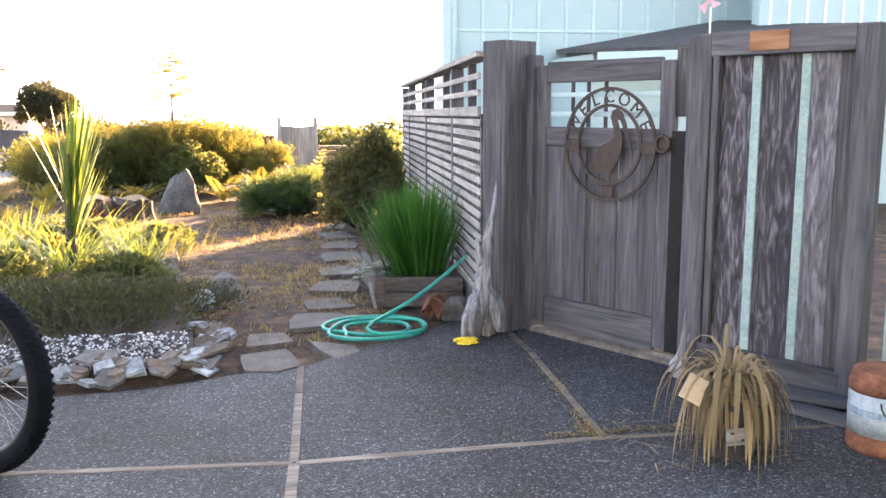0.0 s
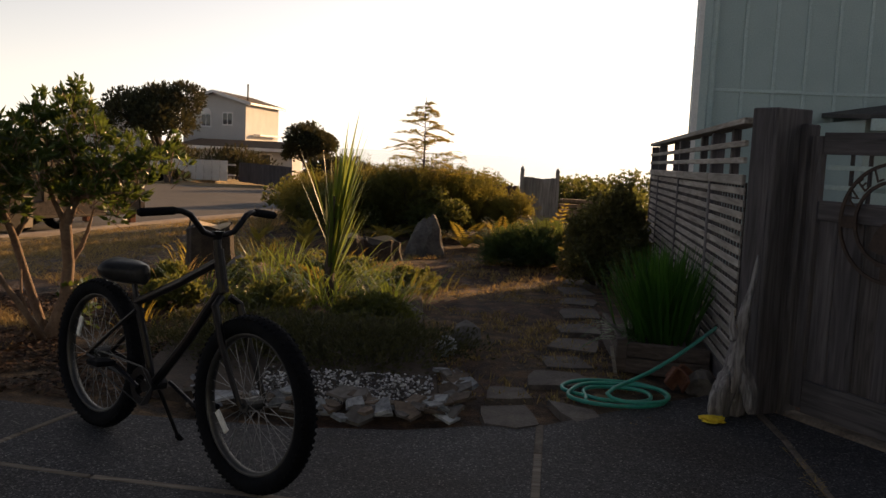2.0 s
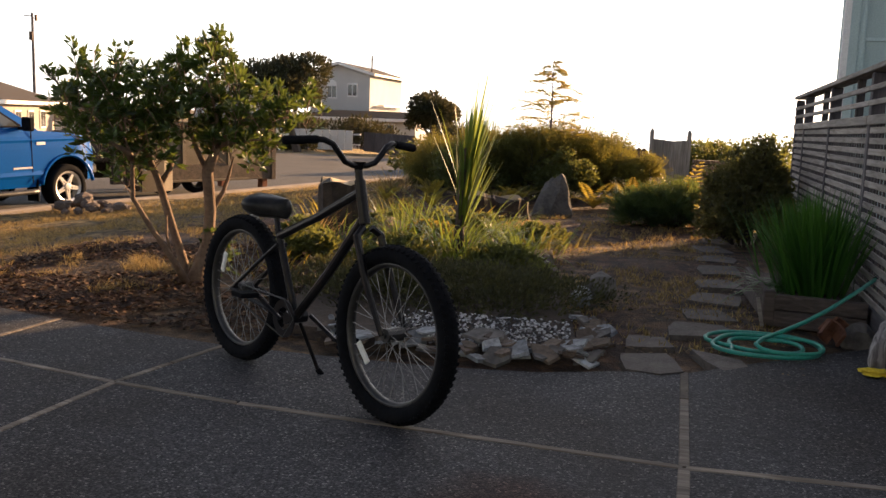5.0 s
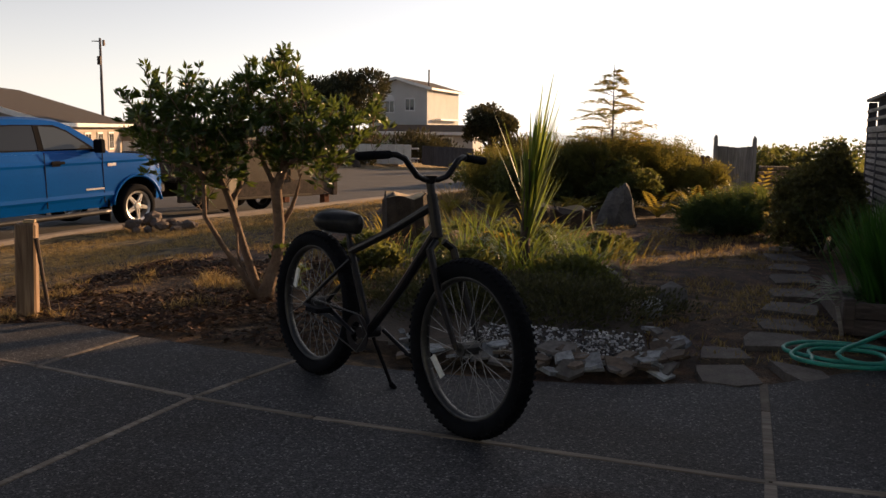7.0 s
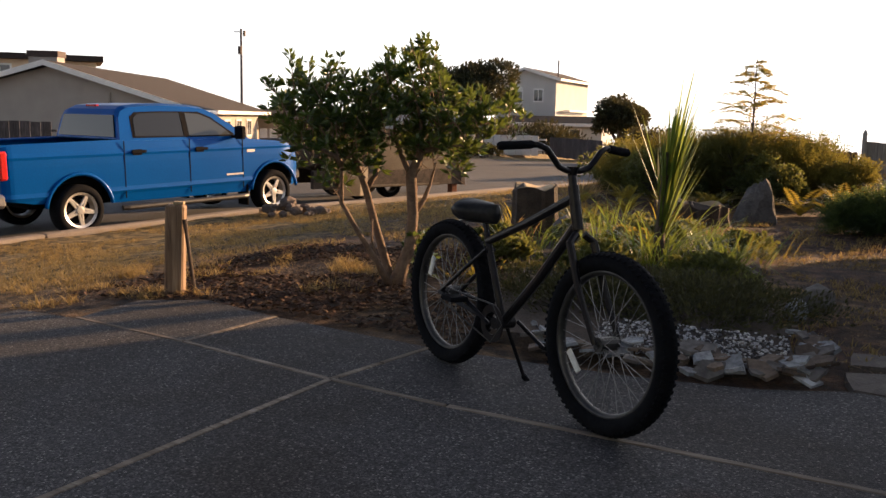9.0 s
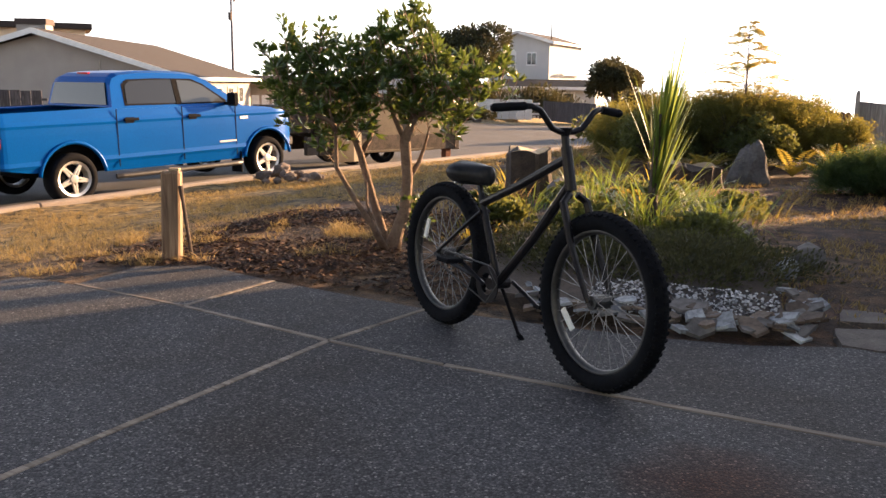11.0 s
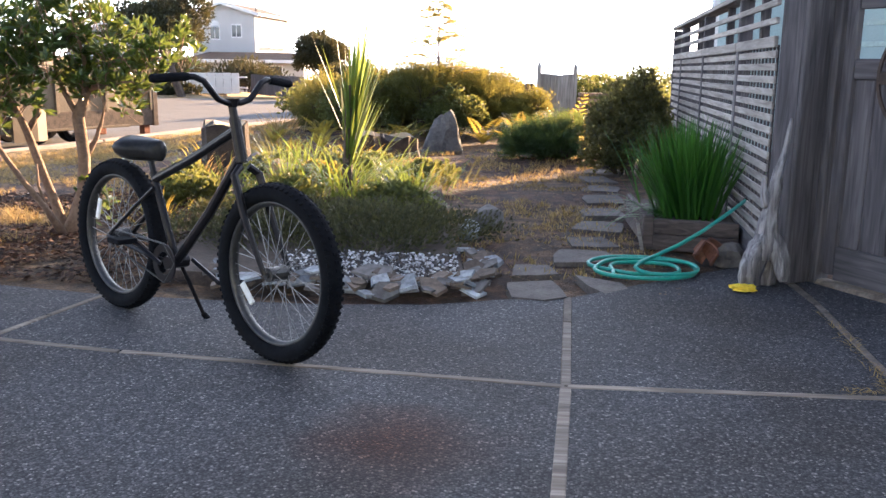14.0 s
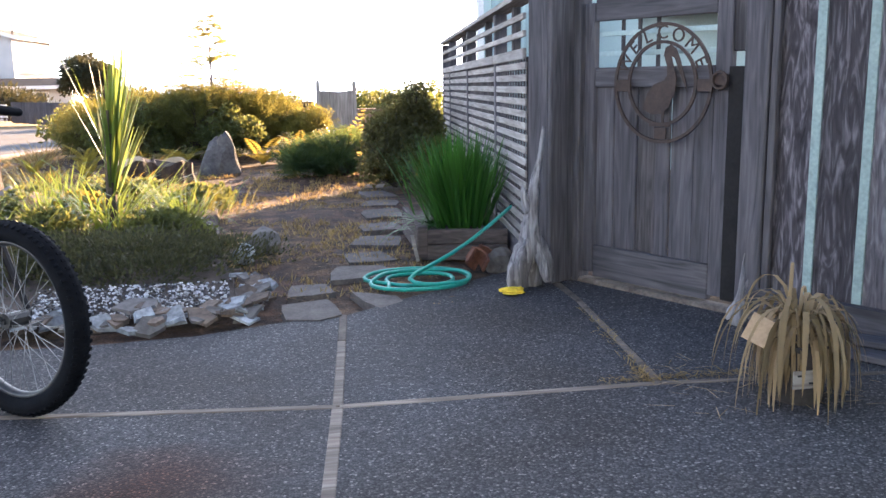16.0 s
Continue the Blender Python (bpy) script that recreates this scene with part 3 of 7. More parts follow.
def garden_gate():
    t = thing("garden_gate", GATE, "grey weathered board gate, closed, with a lattice window at the top", "gate")
    W0, W1 = 0.09, 1.05
    part("hinge_stile", Geo().box((0.155, -0.005, 0.80), (0.125, 0.045, 1.48)), M_GREY, t)
    part("latch_stile", Geo().box((W1 - 0.03, 0.002, 0.80), (0.09, 0.04, 1.48)), M_GREY, t)
    part("jamb_board", Geo().box((1.10, 0.012, 1.43), (0.085, 0.03, 0.34)), M_DARKW, t)
    part("top_rail", Geo().box((0.60, -0.003, 1.50), (0.755, 0.042, 0.115)), M_GREYX, t)
    part("middle_rail", Geo().box((0.60, -0.003, 1.145), (0.755, 0.042, 0.105)), M_GREYX, t)
    part("bottom_rail", Geo().box((0.60, -0.003, 0.125), (0.755, 0.042, 0.18)), M_GREYX, t)
    xs = [0.222, 0.345, 0.50, 0.625, 0.715, 0.86, 0.972]
    for k, (a, b) in enumerate(zip(xs, xs[1:])):
        back = (0.006, 0.008, 0.016, 0.001, 0.012, 0.003)[k]
        part("board", Geo().box(((a + b) / 2, back, 0.655), (b - a - 0.005, 0.022, 0.88)), M_DARKW if k == 2 else M_GREY, t)
    for x in (0.37, 0.48, 0.60):
        part("lattice_bar", Geo().box((x, 0.03, 1.32), (0.022, 0.014, 0.26)), M_DARKW, t)
    for z in (1.27, 1.375):
        part("lattice_bar", Geo().box((0.60, 0.014, z), (0.755, 0.012, 0.026)), M_MINTD, t)
    lt = part("latch", Geo().box((1.015, -0.035, 1.125), (0.09, 0.03, 0.06), bev=0.01), M_IRON, t, "rusty iron latch")
    part("latch_ring", Geo().ring([(0.04 + 0.008 * math.cos(a * math.pi / 3), 0.008 * math.sin(a * math.pi / 3)) for a in range(6)], 16, pose(1.03, -0.062, 1.125)), M_IRON, lt)
    # gap between gate and panel: its deep shade is put into the board's colour
    part("shadow_gap_board", Geo().box((1.112, -0.010, 0.62), (0.112, 0.034, 1.14)), M_GAPSHADE, t, "near-black board painted as the shaded gap beside the latch")


def welcome_sign():
    """Round iron plaque: two hoops, letters between them, a flat bird-like cut-out."""
    m = GATE @ pose(0.69, -0.055, 1.112)
    t = thing("welcome_sign", m, "round dark iron welcome plaque hung on the gate", "sign")
    for r in (0.293, 0.205):
        part("hoop", Geo().ring([(r - 0.008, -0.006), (r + 0.008, -0.006), (r + 0.008, 0.006), (r - 0.008, 0.006)], 56), M_IRON, t)
    for k, ch in enumerate("WELCOME"):
        cu = bpy.data.curves.new("letter", "FONT")
        cu.body, cu.size, cu.extrude, cu.align_x, cu.align_y = ch, 0.095, 0.003, "CENTER", "CENTER"
        a = radians(66 - 22 * k)
        tmp = new("letter", cu)
        me = bpy.data.meshes.new_from_object(tmp.evaluated_get(bpy.context.evaluated_depsgraph_get()))
        bpy.data.objects.remove(tmp)
        ob = part("letter", me, M_IRON, t)
        ob.matrix_local = pose(-0.249 * math.sin(a), 0, 0.249 * math.cos(a), 90, 0, 0) @ pose(0, 0, 0, 0, 0, math.degrees(a))
    body = [(-0.115, -0.13), (-0.05, -0.155), (0.01, -0.15), (0.05, -0.115), (0.085, -0.04), (0.09, 0.03), (0.065, 0.10), (0.055, 0.135), (0.075, 0.125), (0.15, -0.03), (0.155, -0.045), (0.148, 0.0), (0.11, 0.115), (0.085, 0.17),
            (0.05, 0.19), (0.02, 0.175), (0.012, 0.14), (0.03, 0.09), (0.035, 0.04), (0.015, 0.015), (-0.045, -0.005), (-0.085, -0.05)]
    part("cut_out", Geo().prism(body, -0.003, 0.003, pose(0, 0, 0, 90, 0, 0)), M_IRON, t)
    part("leg", Geo().box((0.012, 0, -0.17), (0.016, 0.006, 0.07), bev=0.001), M_IRON, t)
    part("perch", Geo().box((-0.005, 0, -0.207), (0.13, 0.006, 0.016), bev=0.001), M_IRON, t)
    for x, z in ((-0.25, -0.01), (0.25, -0.01), (0.0, -0.25)):
        part("boss", Geo().box((x, 0, z), (0.075, 0.008, 0.06), bev=0.003), M_IRON, t)


def fence_panel():
    t = thing("fence_panel", GATE @ pose(1.15, 0, 0), "old framed plywood fence panel with two faded mint battens", "fence panel")
    part("post", Geo().box((0.075, -0.02, 0.83), (0.125, 0.1, 1.64), bev=0.007), M_GREY, t)
    part("post", Geo().box((0.865, -0.02, 0.82), (0.10, 0.1, 1.66), bev=0.007), M_GREY, t)
    part("top_rail", Geo().box((0.475, -0.035, 1.598), (0.68, 0.06, 0.11)), M_GREYX, t)
    part("bare_board", Geo().box((0.43, -0.068, 1.602), (0.19, 0.012, 0.085), bev=0.002), wood("bare_redwood", (0.16, 0.07, 0.03), (0.27, 0.13, 0.06), (0.36, 0.2, 0.11), "x"), t, "brown unweathered patch board")
    part("bottom_rail", Geo().box((0.47, -0.045, 0.10), (0.74, 0.05, 0.11)), M_GREYX, t)
    part("frame_stile", Geo().box((0.162, -0.045, 0.84), (0.035, 0.03, 1.42)), M_GREY, t)
    for a, b, mt in ((0.13, 0.345, M_PLY), (0.345, 0.59, M_PLY), (0.59, 0.735, M_PLYL), (0.735, 0.815, M_DARKW)):
        part("board", Geo().box(((a + b) / 2, 0.0, 0.84), (b - a - 0.003, 0.02, 1.42), bev=0.002), mt, t)
    for x in (0.352, 0.585):
        part("batten", Geo().box((x, -0.014, 0.84), (0.043, 0.014, 1.40), bev=0.002), plain("faded_mint_batten", (0.22, 0.30, 0.29), (0.36, 0.45, 0.43), 12.0, 0.85), t, "flaking mint-painted batten")
    part("sill", Geo().box((0.45, -0.06, 0.02), (0.9, 0.08, 0.05)), M_GREYX, t)


def slatted_fence():
    m = pose(1.25, 4.9, 0.05, 0, 0.5, 85.54)         # x away from the gate, +y the garden side
    t = thing("slatted_fence", m, "grey slatted timber fence with open rails along its top", "fence")
    posts = [1.42, 3.32, 5.25, 6.2]
    for s in posts:
        part("post", Geo().box((s, 0.0, 0.78), (0.085, 0.085, 1.52), bev=0.005), M_GREY, t)
    part("cap_rail", Geo().box((3.2, 0.0, 1.565), (6.12, 0.13, 0.035)), M_SLAT, t)
    starts = [0.12] + posts
    for a, b in zip(starts, posts):
        for z, h in ((1.44, 0.035), (1.345, 0.035), (1.235, 0.06)):
            part("rail", Geo().box(((a + b) / 2, 0.045, z), (b - a - 0.02, 0.022, h)), M_SLAT, t)
        n = 16
        for k in range(n):
            z = 1.17 - k * 0.0685
            part("slat", Geo().box(((a + b) / 2, 0.03 + rnd(-0.002, 0.002), z), (b - a - 0.08, 0.012, 0.040), pose(0, 0, 0, 0, rnd(-0.05, 0.05), 0), 0.002), M_SLAT, t)
        k = a + 0.10
        while k < b - 0.05:
            part("lattice_strip", Geo().box((k, 0.014, 0.66), (0.035, 0.010, 1.12), bev=0.002), M_DARKW, t)
            k += 0.105
        part("kick_board", Geo().box(((a + b) / 2, 0.03, 0.065), (b - a - 0.08, 0.025, 0.12)), M_GREYX, t)
    for s in (0.9, 2.3, 4.2):
        part("stub", Geo().box((s, -0.03, 1.4), (0.07, 0.05, 0.32)), M_DARKW, t)


gate_post()
garden_gate()
welcome_sign()
fence_panel()
slatted_fence()
solid("door_sill", Geo().box((0.6, -0.02, 0.0), (1.2, 0.09, 0.05), bev=0.01), M_STRIP2, GATE, "low concrete threshold under the gate", "threshold", kind="structure")


# ---- the mint house ----
def house_wall(t, x0, x1, y, z0, z1, step, seam=None):
    part("wall", Geo().box(((x0 + x1) / 2, y + 0.1, (z0 + z1) / 2), (x1 - x0, 0.2, z1 - z0)), M_MINT, t)
    k = x0 + step * 0.55
    while k < x1:
        for a, b in (((z0, seam - 0.02), (seam + 0.02, z1)) if seam else ((z0, z1),)):
            part("batten", Geo().box((k, y - 0.013, (a + b) / 2), (0.045, 0.022, b - a)), M_MINTD, t)
        k += step
    if seam:
        part("band", Geo().box(((x0 + x1) / 2, y - 0.012, seam), (x1 - x0, 0.02, 0.045)), M_MINTD, t)


def mint_house():
    t = thing("house", pose(2.40, 12.4, 0, 0, 0, -1), "two-storey mint board-and-batten house", "house")
    house_wall(t, 0.0, 9.0, 0.0, -0.1, 5.4, 0.405, 2.36)
    # hidden behind the front; skewed so the low sun gets past the corner
    part("side_wall", Geo().box((0.1, 5.2, 2.65), (0.2, 10.4, 5.5), pose(0, 0.0, 0, 0, 0, -42)), M_MINT, t)
    part("back_wall", Geo().box((8.0, 7.8, 2.65), (2.0, 0.2, 5.5)), M_MINT, t)
    part("corner_board", Geo().box((0.05, -0.03, 2.65), (0.13, 0.05, 5.5)), M_WHITE, t)
    part("downpipe", Geo().tube([(0.2, -0.07, 0.0), (0.2, -0.07, 5.3)], 0.045, 10), M_MINTD, t, "grey-green downpipe")
    part("roof", Geo().add([(-0.1, -0.6, 5.35), (9.6, -0.6, 5.35), (9.6, 8.4, 5.35), (8.0, 8.4, 5.35), (4.2, 3.6, 6.4), (9.6, 3.6, 6.4)], [(0, 1, 5, 4), (2, 3, 4, 5), (0, 4, 3), (1, 2, 5), (0, 3, 2, 1)]), M_ROOF, t)


def entry_wing():
    """Low porch roof and the nearer wing behind the panel."""
    t = thing("entry_wing", pose(3.9, 9.4, 0), "low entry wing with a dark hipped shingle roof", "porch")
    part("wall", Geo().box((3.6, 2.0, 0.95), (7.0, 1.6, 2.0)), M_MINT, t)
    ev = [(-0.1, 0.55, 1.97), (5.6, -0.6, 2.12), (8.0, -0.6, 2.12), (8.0, 2.95, 2.2), (0.2, 2.95, 2.1), (2.35, 2.3, 2.48), (8.0, 2.3, 2.6)]
    part("roof", Geo().add(ev + [(x, y, z - 0.05) for x, y, z in ev[:5]], [(0, 1, 5), (1, 2, 6, 5), (0, 5, 4), (5, 6, 3, 4), (0, 7, 8, 1), (1, 8, 9, 2), (4, 11, 7, 0)]), M_ROOF, t)
    for a, b in ((0, 1), (1, 2)):
        p, q = Vector(ev[a]), Vector(ev[b])
        m = Matrix.Translation((p + q) / 2 + Vector((0, -0.02, -0.11))) @ (q - p).to_track_quat("X", "Z").to_matrix().to_4x4()
        part("fascia", Geo().box((0, 0, 0), ((q - p).length, 0.03, 0.13), m), M_MINTD, t)
    w = thing("side_wing", pose(6.55, 10.6, 0), "pale mint boarded wall above the porch roof", "house")
    part("wall", Geo().box((1.5, 0.5, 1.9), (3.2, 0.2, 3.9), bev=0.01), M_MINT, w)
    for k in range(12):
        part("batten", Geo().box((0.05 + k * 0.27, 0.39, 1.9), (0.035, 0.02, 3.9), bev=0.003), M_WHITE, w)


mint_house()
entry_wing()
gw = thing("garage_wall", GATE @ pose(2.1, 0.06, 0), "pale mint board wall next to the fence panel", "wall", kind="structure")
for k in range(6):
    part("board", Geo().box((0.13 + 0.26 * k, 0.05, 1.3), (0.255, 0.05, 2.6)), M_MINT, gw)
# added walls out of view close the yard and hold back sky light
solid("wall_south", Geo().box((0, 0, 2.3), (13.0, 0.2, 4.6)), M_MINT, pose(-1.0, -5.2, 0), "unseen mint wall added behind the driveway to block sky light", "wall", kind="structure")
solid("wall_east", Geo().box((0, 0, 1.8), (9.0, 0.2, 3.6)), M_MINT, pose(4.5, -1.2, 0, 0, 0, -88), "unseen mint wall added beside the driveway to block sky light", "wall", kind="structure")


# ---- bicycle ----
def bike():
    a, b = Vector((-1.99, 3.98, 0)), Vector((-1.065, 3.305, 0))
    d = b - a
    L = d.length
    R = 0.350
    t = thing("bicycle", Matrix.Translation(a) @ pose(0, 0, 0, 0, 0, math.degrees(math.atan2(d.y, d.x))) @ pose(0, 0, 0, -2.5, 0, 0), "black beach cruiser bicycle with fat knobbly tyres on its kickstand", "bicycle")

    def wheel(x):
        m = pose(x, 0, R)
        prof = [(R - 0.037 + 0.038 * math.cos(k * math.pi / 6), 0.041 * math.sin(k * math.pi / 6)) for k in range(12)]
        w = part("wheel", Geo().ring([(0.268, -0.018), (0.284, -0.021), (0.284, 0.021), (0.268, 0.018), (0.262, 0.0)], 56, m), M_RIM, t, "dark dull metal rim", True)
        part("tyre", Geo().ring([(r, y) for r, y in prof], 64, m), M_RUBBER, w, "fat black knobbly tyre", True)
        kn = Geo()
        for k in range(72):
            for s, off in ((-1, 0.0), (1, 0.5), (0, 0.25)):
                an = 2 * math.pi * (k + off) / 72
                rr = R - 0.002 if s == 0 else R - 0.012
                kn.box((0, 0, 0), (0.014, 0.018, 0.009), m @ pose(0, 0, 0, 0, -math.degrees(an), 0) @ pose(rr, s * 0.029, 0, 0, 0, 0) @ pose(0, 0, 0, 0, 90, s * 20), 0.002)
        part("tread", kn, M_RUBBER, w)
        part("hub", Geo().tube([m @ Vector((0, y, 0)) for y in (-0.055, -0.045, -0.044, 0.044, 0.045, 0.055)], [0.012, 0.012, 0.028, 0.028, 0.012, 0.012], 12), M_RIM, w)
        for k in range(36):
            an = 2 * math.pi * k / 36
            off = 0.55 if (k // 2) % 2 else -0.55
            s = 1 if k % 2 else -1
            part("spoke", Geo().tube([m @ Vector((0.026 * math.cos(an + off), s * 0.034, 0.026 * math.sin(an + off))), m @ Vector((0.262 * math.cos(an), 0, 0.262 * math.sin(an)))], 0.0014, 4), M_SPOKE, w)
        return w

    wr, wf = wheel(0.0), wheel(L)
    for w, x, an in ((wr, 0.0, 150), (wf, L, 212)):
        q = Vector((x + 0.2 * math.cos(radians(an)), -0.012, R + 0.2 * math.sin(radians(an))))
        part("reflector", Geo().box((0, 0, 0), (0.10, 0.01, 0.028), Matrix.Translation(q) @ pose(0, 0, 0, 0, -an + 78, 0), 0.003), M_WHITE, w, "white spoke reflector")
    BB, ST, HT, HL = (0.46, 0, 0.29), (0.285, 0, 0.665), (0.875, 0, 0.93), (0.925, 0, 0.76)
    part("seat_tube", Geo().tube([BB, ST], 0.017, 10), M_BLACK, t)
    part("top_tube", Geo().tube([(0.30, 0, 0.635), (0.6, 0, 0.755), (0.885, 0, 0.885)], 0.019, 10), M_BLACK, t)
    part("down_tube", Geo().tube([BB, (0.7, 0, 0.53), (0.92, 0, 0.785)], 0.021, 10), M_BLACK, t)
    part("head_tube", Geo().tube([HL, HT], 0.023, 12), M_BLACK, t)
    for s in (-1, 1):
        part("chain_stay", Geo().tube([(0.45, s * 0.03, 0.29), (0.3, s * 0.055, 0.31), (0.0, s * 0.062, R)], 0.011, 8), M_BLACK, t)
        part("seat_stay", Geo().tube([(0.32, s * 0.02, 0.60), (0.2, s * 0.05, 0.50), (0.0, s * 0.062, R)], 0.010, 8), M_BLACK, t)
        part("fork_leg", Geo().tube([(0.94, s * 0.02, 0.745), (0.955, s * 0.06, 0.715), (1.03, s * 0.065, 0.55), (L - 0.01, s * 0.062, R + 0.02), (L, s * 0.06, R)], [0.016, 0.017, 0.015, 0.011, 0.010], 8), M_BLACK, t)
        part("pedal", Geo().box((0.46 + s * 0.15, s * 0.17, 0.29 - s * 0.09), (0.095, 0.09, 0.022)), M_RUBBER, t)
        part("crank_arm", Geo().tube([(0.46, s * 0.08, 0.29), (0.46 + s * 0.15, s * 0.12, 0.29 - s * 0.09)], 0.010, 6), M_BLACK, t)
        part("grip", Geo().tube([(0.848, s * 0.19, 1.084), (0.845, s * 0.2, 1.083), (0.815, s * 0.32, 1.072), (0.812, s * 0.332, 1.07)], [0.014, 0.017, 0.0175, 0.012], 10), M_RUBBER, t, "black rubber grip")
    part("handlebar", Geo().tube([(0.84, -0.21, 1.083), (0.855, -0.17, 1.084), (0.866, -0.135, 1.07), (0.87, -0.105, 1.035), (0.87, -0.075, 1.003), (0.866, -0.035, 0.99), (0.866, 0.035, 0.99), (0.87, 0.075, 1.003), (0.87, 0.105, 1.035), (0.866, 0.135, 1.07), (0.855, 0.17, 1.084), (0.84, 0.21, 1.083)], 0.0125, 10), M_BLACK, t, "black swept riser handlebar", True)
    part("stem", Geo().tube([(0.875, 0, 0.925), (0.863, 0, 0.97), (0.862, 0, 1.005)], [0.017, 0.017, 0.028], 12), M_BLACK, t)
    part("bottom_bracket", Geo().tube([(0.46, -0.05, 0.29), (0.46, 0.05, 0.29)], 0.028, 12), M_BLACK, t)
    part("chainring", Geo().ring([(0.05, -0.064), (0.085, -0.064), (0.085, -0.058), (0.05, -0.058)], 32, pose(0.46, 0, 0.29)), M_BLACK, t)
    part("chain", Geo().tube([(0.0, -0.06, R + 0.035), (0.46, -0.062, 0.375), (0.54, -0.062, 0.30), (0.46, -0.062, 0.205), (0.0, -0.06, R - 0.035)], 0.004, 5), M_RIM, t, "dull steel chain")
    part("seat_post", Geo().tube([ST, (0.262, 0, 0.73)], 0.0135, 8), M_BLACK, t)
    sd = Geo()
    prof = [(0.0, 0.03), (0.015, 0.09), (0.05, 0.122), (0.10, 0.118), (0.15, 0.078), (0.20, 0.045), (0.235, 0.036), (0.25, 0.014)]
    vs, sg = [], 14
    for x, w in prof:
        for k in range(sg):
            an = 2 * math.pi * k / sg
            vs.append((0.375 - 0.0 + (x - 0.27), w * math.cos(an), 0.758 + (0.046 if math.sin(an) > 0 else 0.068 - 0.10 * x) * math.sin(an) + 0.014 * (1 - x / 0.3)))
    sd.add(vs, [(i * sg + k, i * sg + (k + 1) % sg, (i + 1) * sg + (k + 1) % sg, (i + 1) * sg + k) for i in range(len(prof) - 1) for k in range(sg)] + [tuple(range(sg)), tuple(range((len(prof) - 1) * sg, len(prof) * sg))])
    part("saddle", sd, M_VINYL, t, "wide black vinyl saddle", True)
    for s in (-1, 1):
        part("saddle_spring", Geo().tube([(0.16 + 0.02 * math.cos(k * 0.9), s * 0.05 + 0.02 * math.sin(k * 0.9), 0.70 + k * 0.0035) for k in range(15)], 0.004, 5), M_CHROME, t)
    part("kickstand", Geo().tube([(0.41, 0.05, 0.27), (0.43, 0.11, 0.12), (0.445, 0.155, 0.008)], 0.009, 8), M_BLACK, t)
    part("kickstand_foot", Geo().tube([(0.442, 0.145, 0.03), (0.45, 0.165, 0.004)], 0.013, 8), M_RUBBER, t)


bike()

# ---- garden: stones ----
def on_ground(x, y):
    return ground_z(x, y) - 0.02


def path_stones():
    rows = [((-0.03, 4.56), 0.17, 0.21), ((0.31, 4.70), 0.20, 0.12), ((-0.03, 5.01), 0.13, 0.13), ((0.27, 5.40), 0.19, 0.20), ((0.35, 5.87), 0.16, 0.19), ((0.47, 6.45), 0.17, 0.22),
            ((0.55, 7.08), 0.17, 0.24), ((0.62, 7.77), 0.18, 0.24), ((0.66, 8.43), 0.18, 0.22), ((0.68, 9.1), 0.18, 0.24), ((0.80, 9.75), 0.2, 0.24), ((0.95, 10.5), 0.2, 0.25)]
    for k, ((x, y), rx, ry) in enumerate(rows):
        if k == 1:
            poly = [(-0.15, 0.17), (-0.06, -0.04), (0.06, -0.2), (0.17, -0.06), (0.12, 0.08)]
        else:
            poly = []
            for a, b in ((-1, -1), (0.1, -1.05), (1.05, -0.9), (1.0, 0.2), (0.8, 1), (-0.2, 1.02), (-0.85, 0.95), (-1.05, 0.1)):
                poly.append((a * rx * rnd(0.82, 1.1), b * ry * rnd(0.78, 1.12)))
        solid("stepping_stone", Geo().prism(poly, -0.05, 0.006, None, 0.05), M_PATHSTONE, pose(x, y, -0.002 if k < 2 else -0.003, rnd(-1.5, 1.5), rnd(-1.5, 1.5), rnd(-13, 13)), "flat grey-brown stepping stone let into the mulch", "stepping stone", "stones of the garden path")


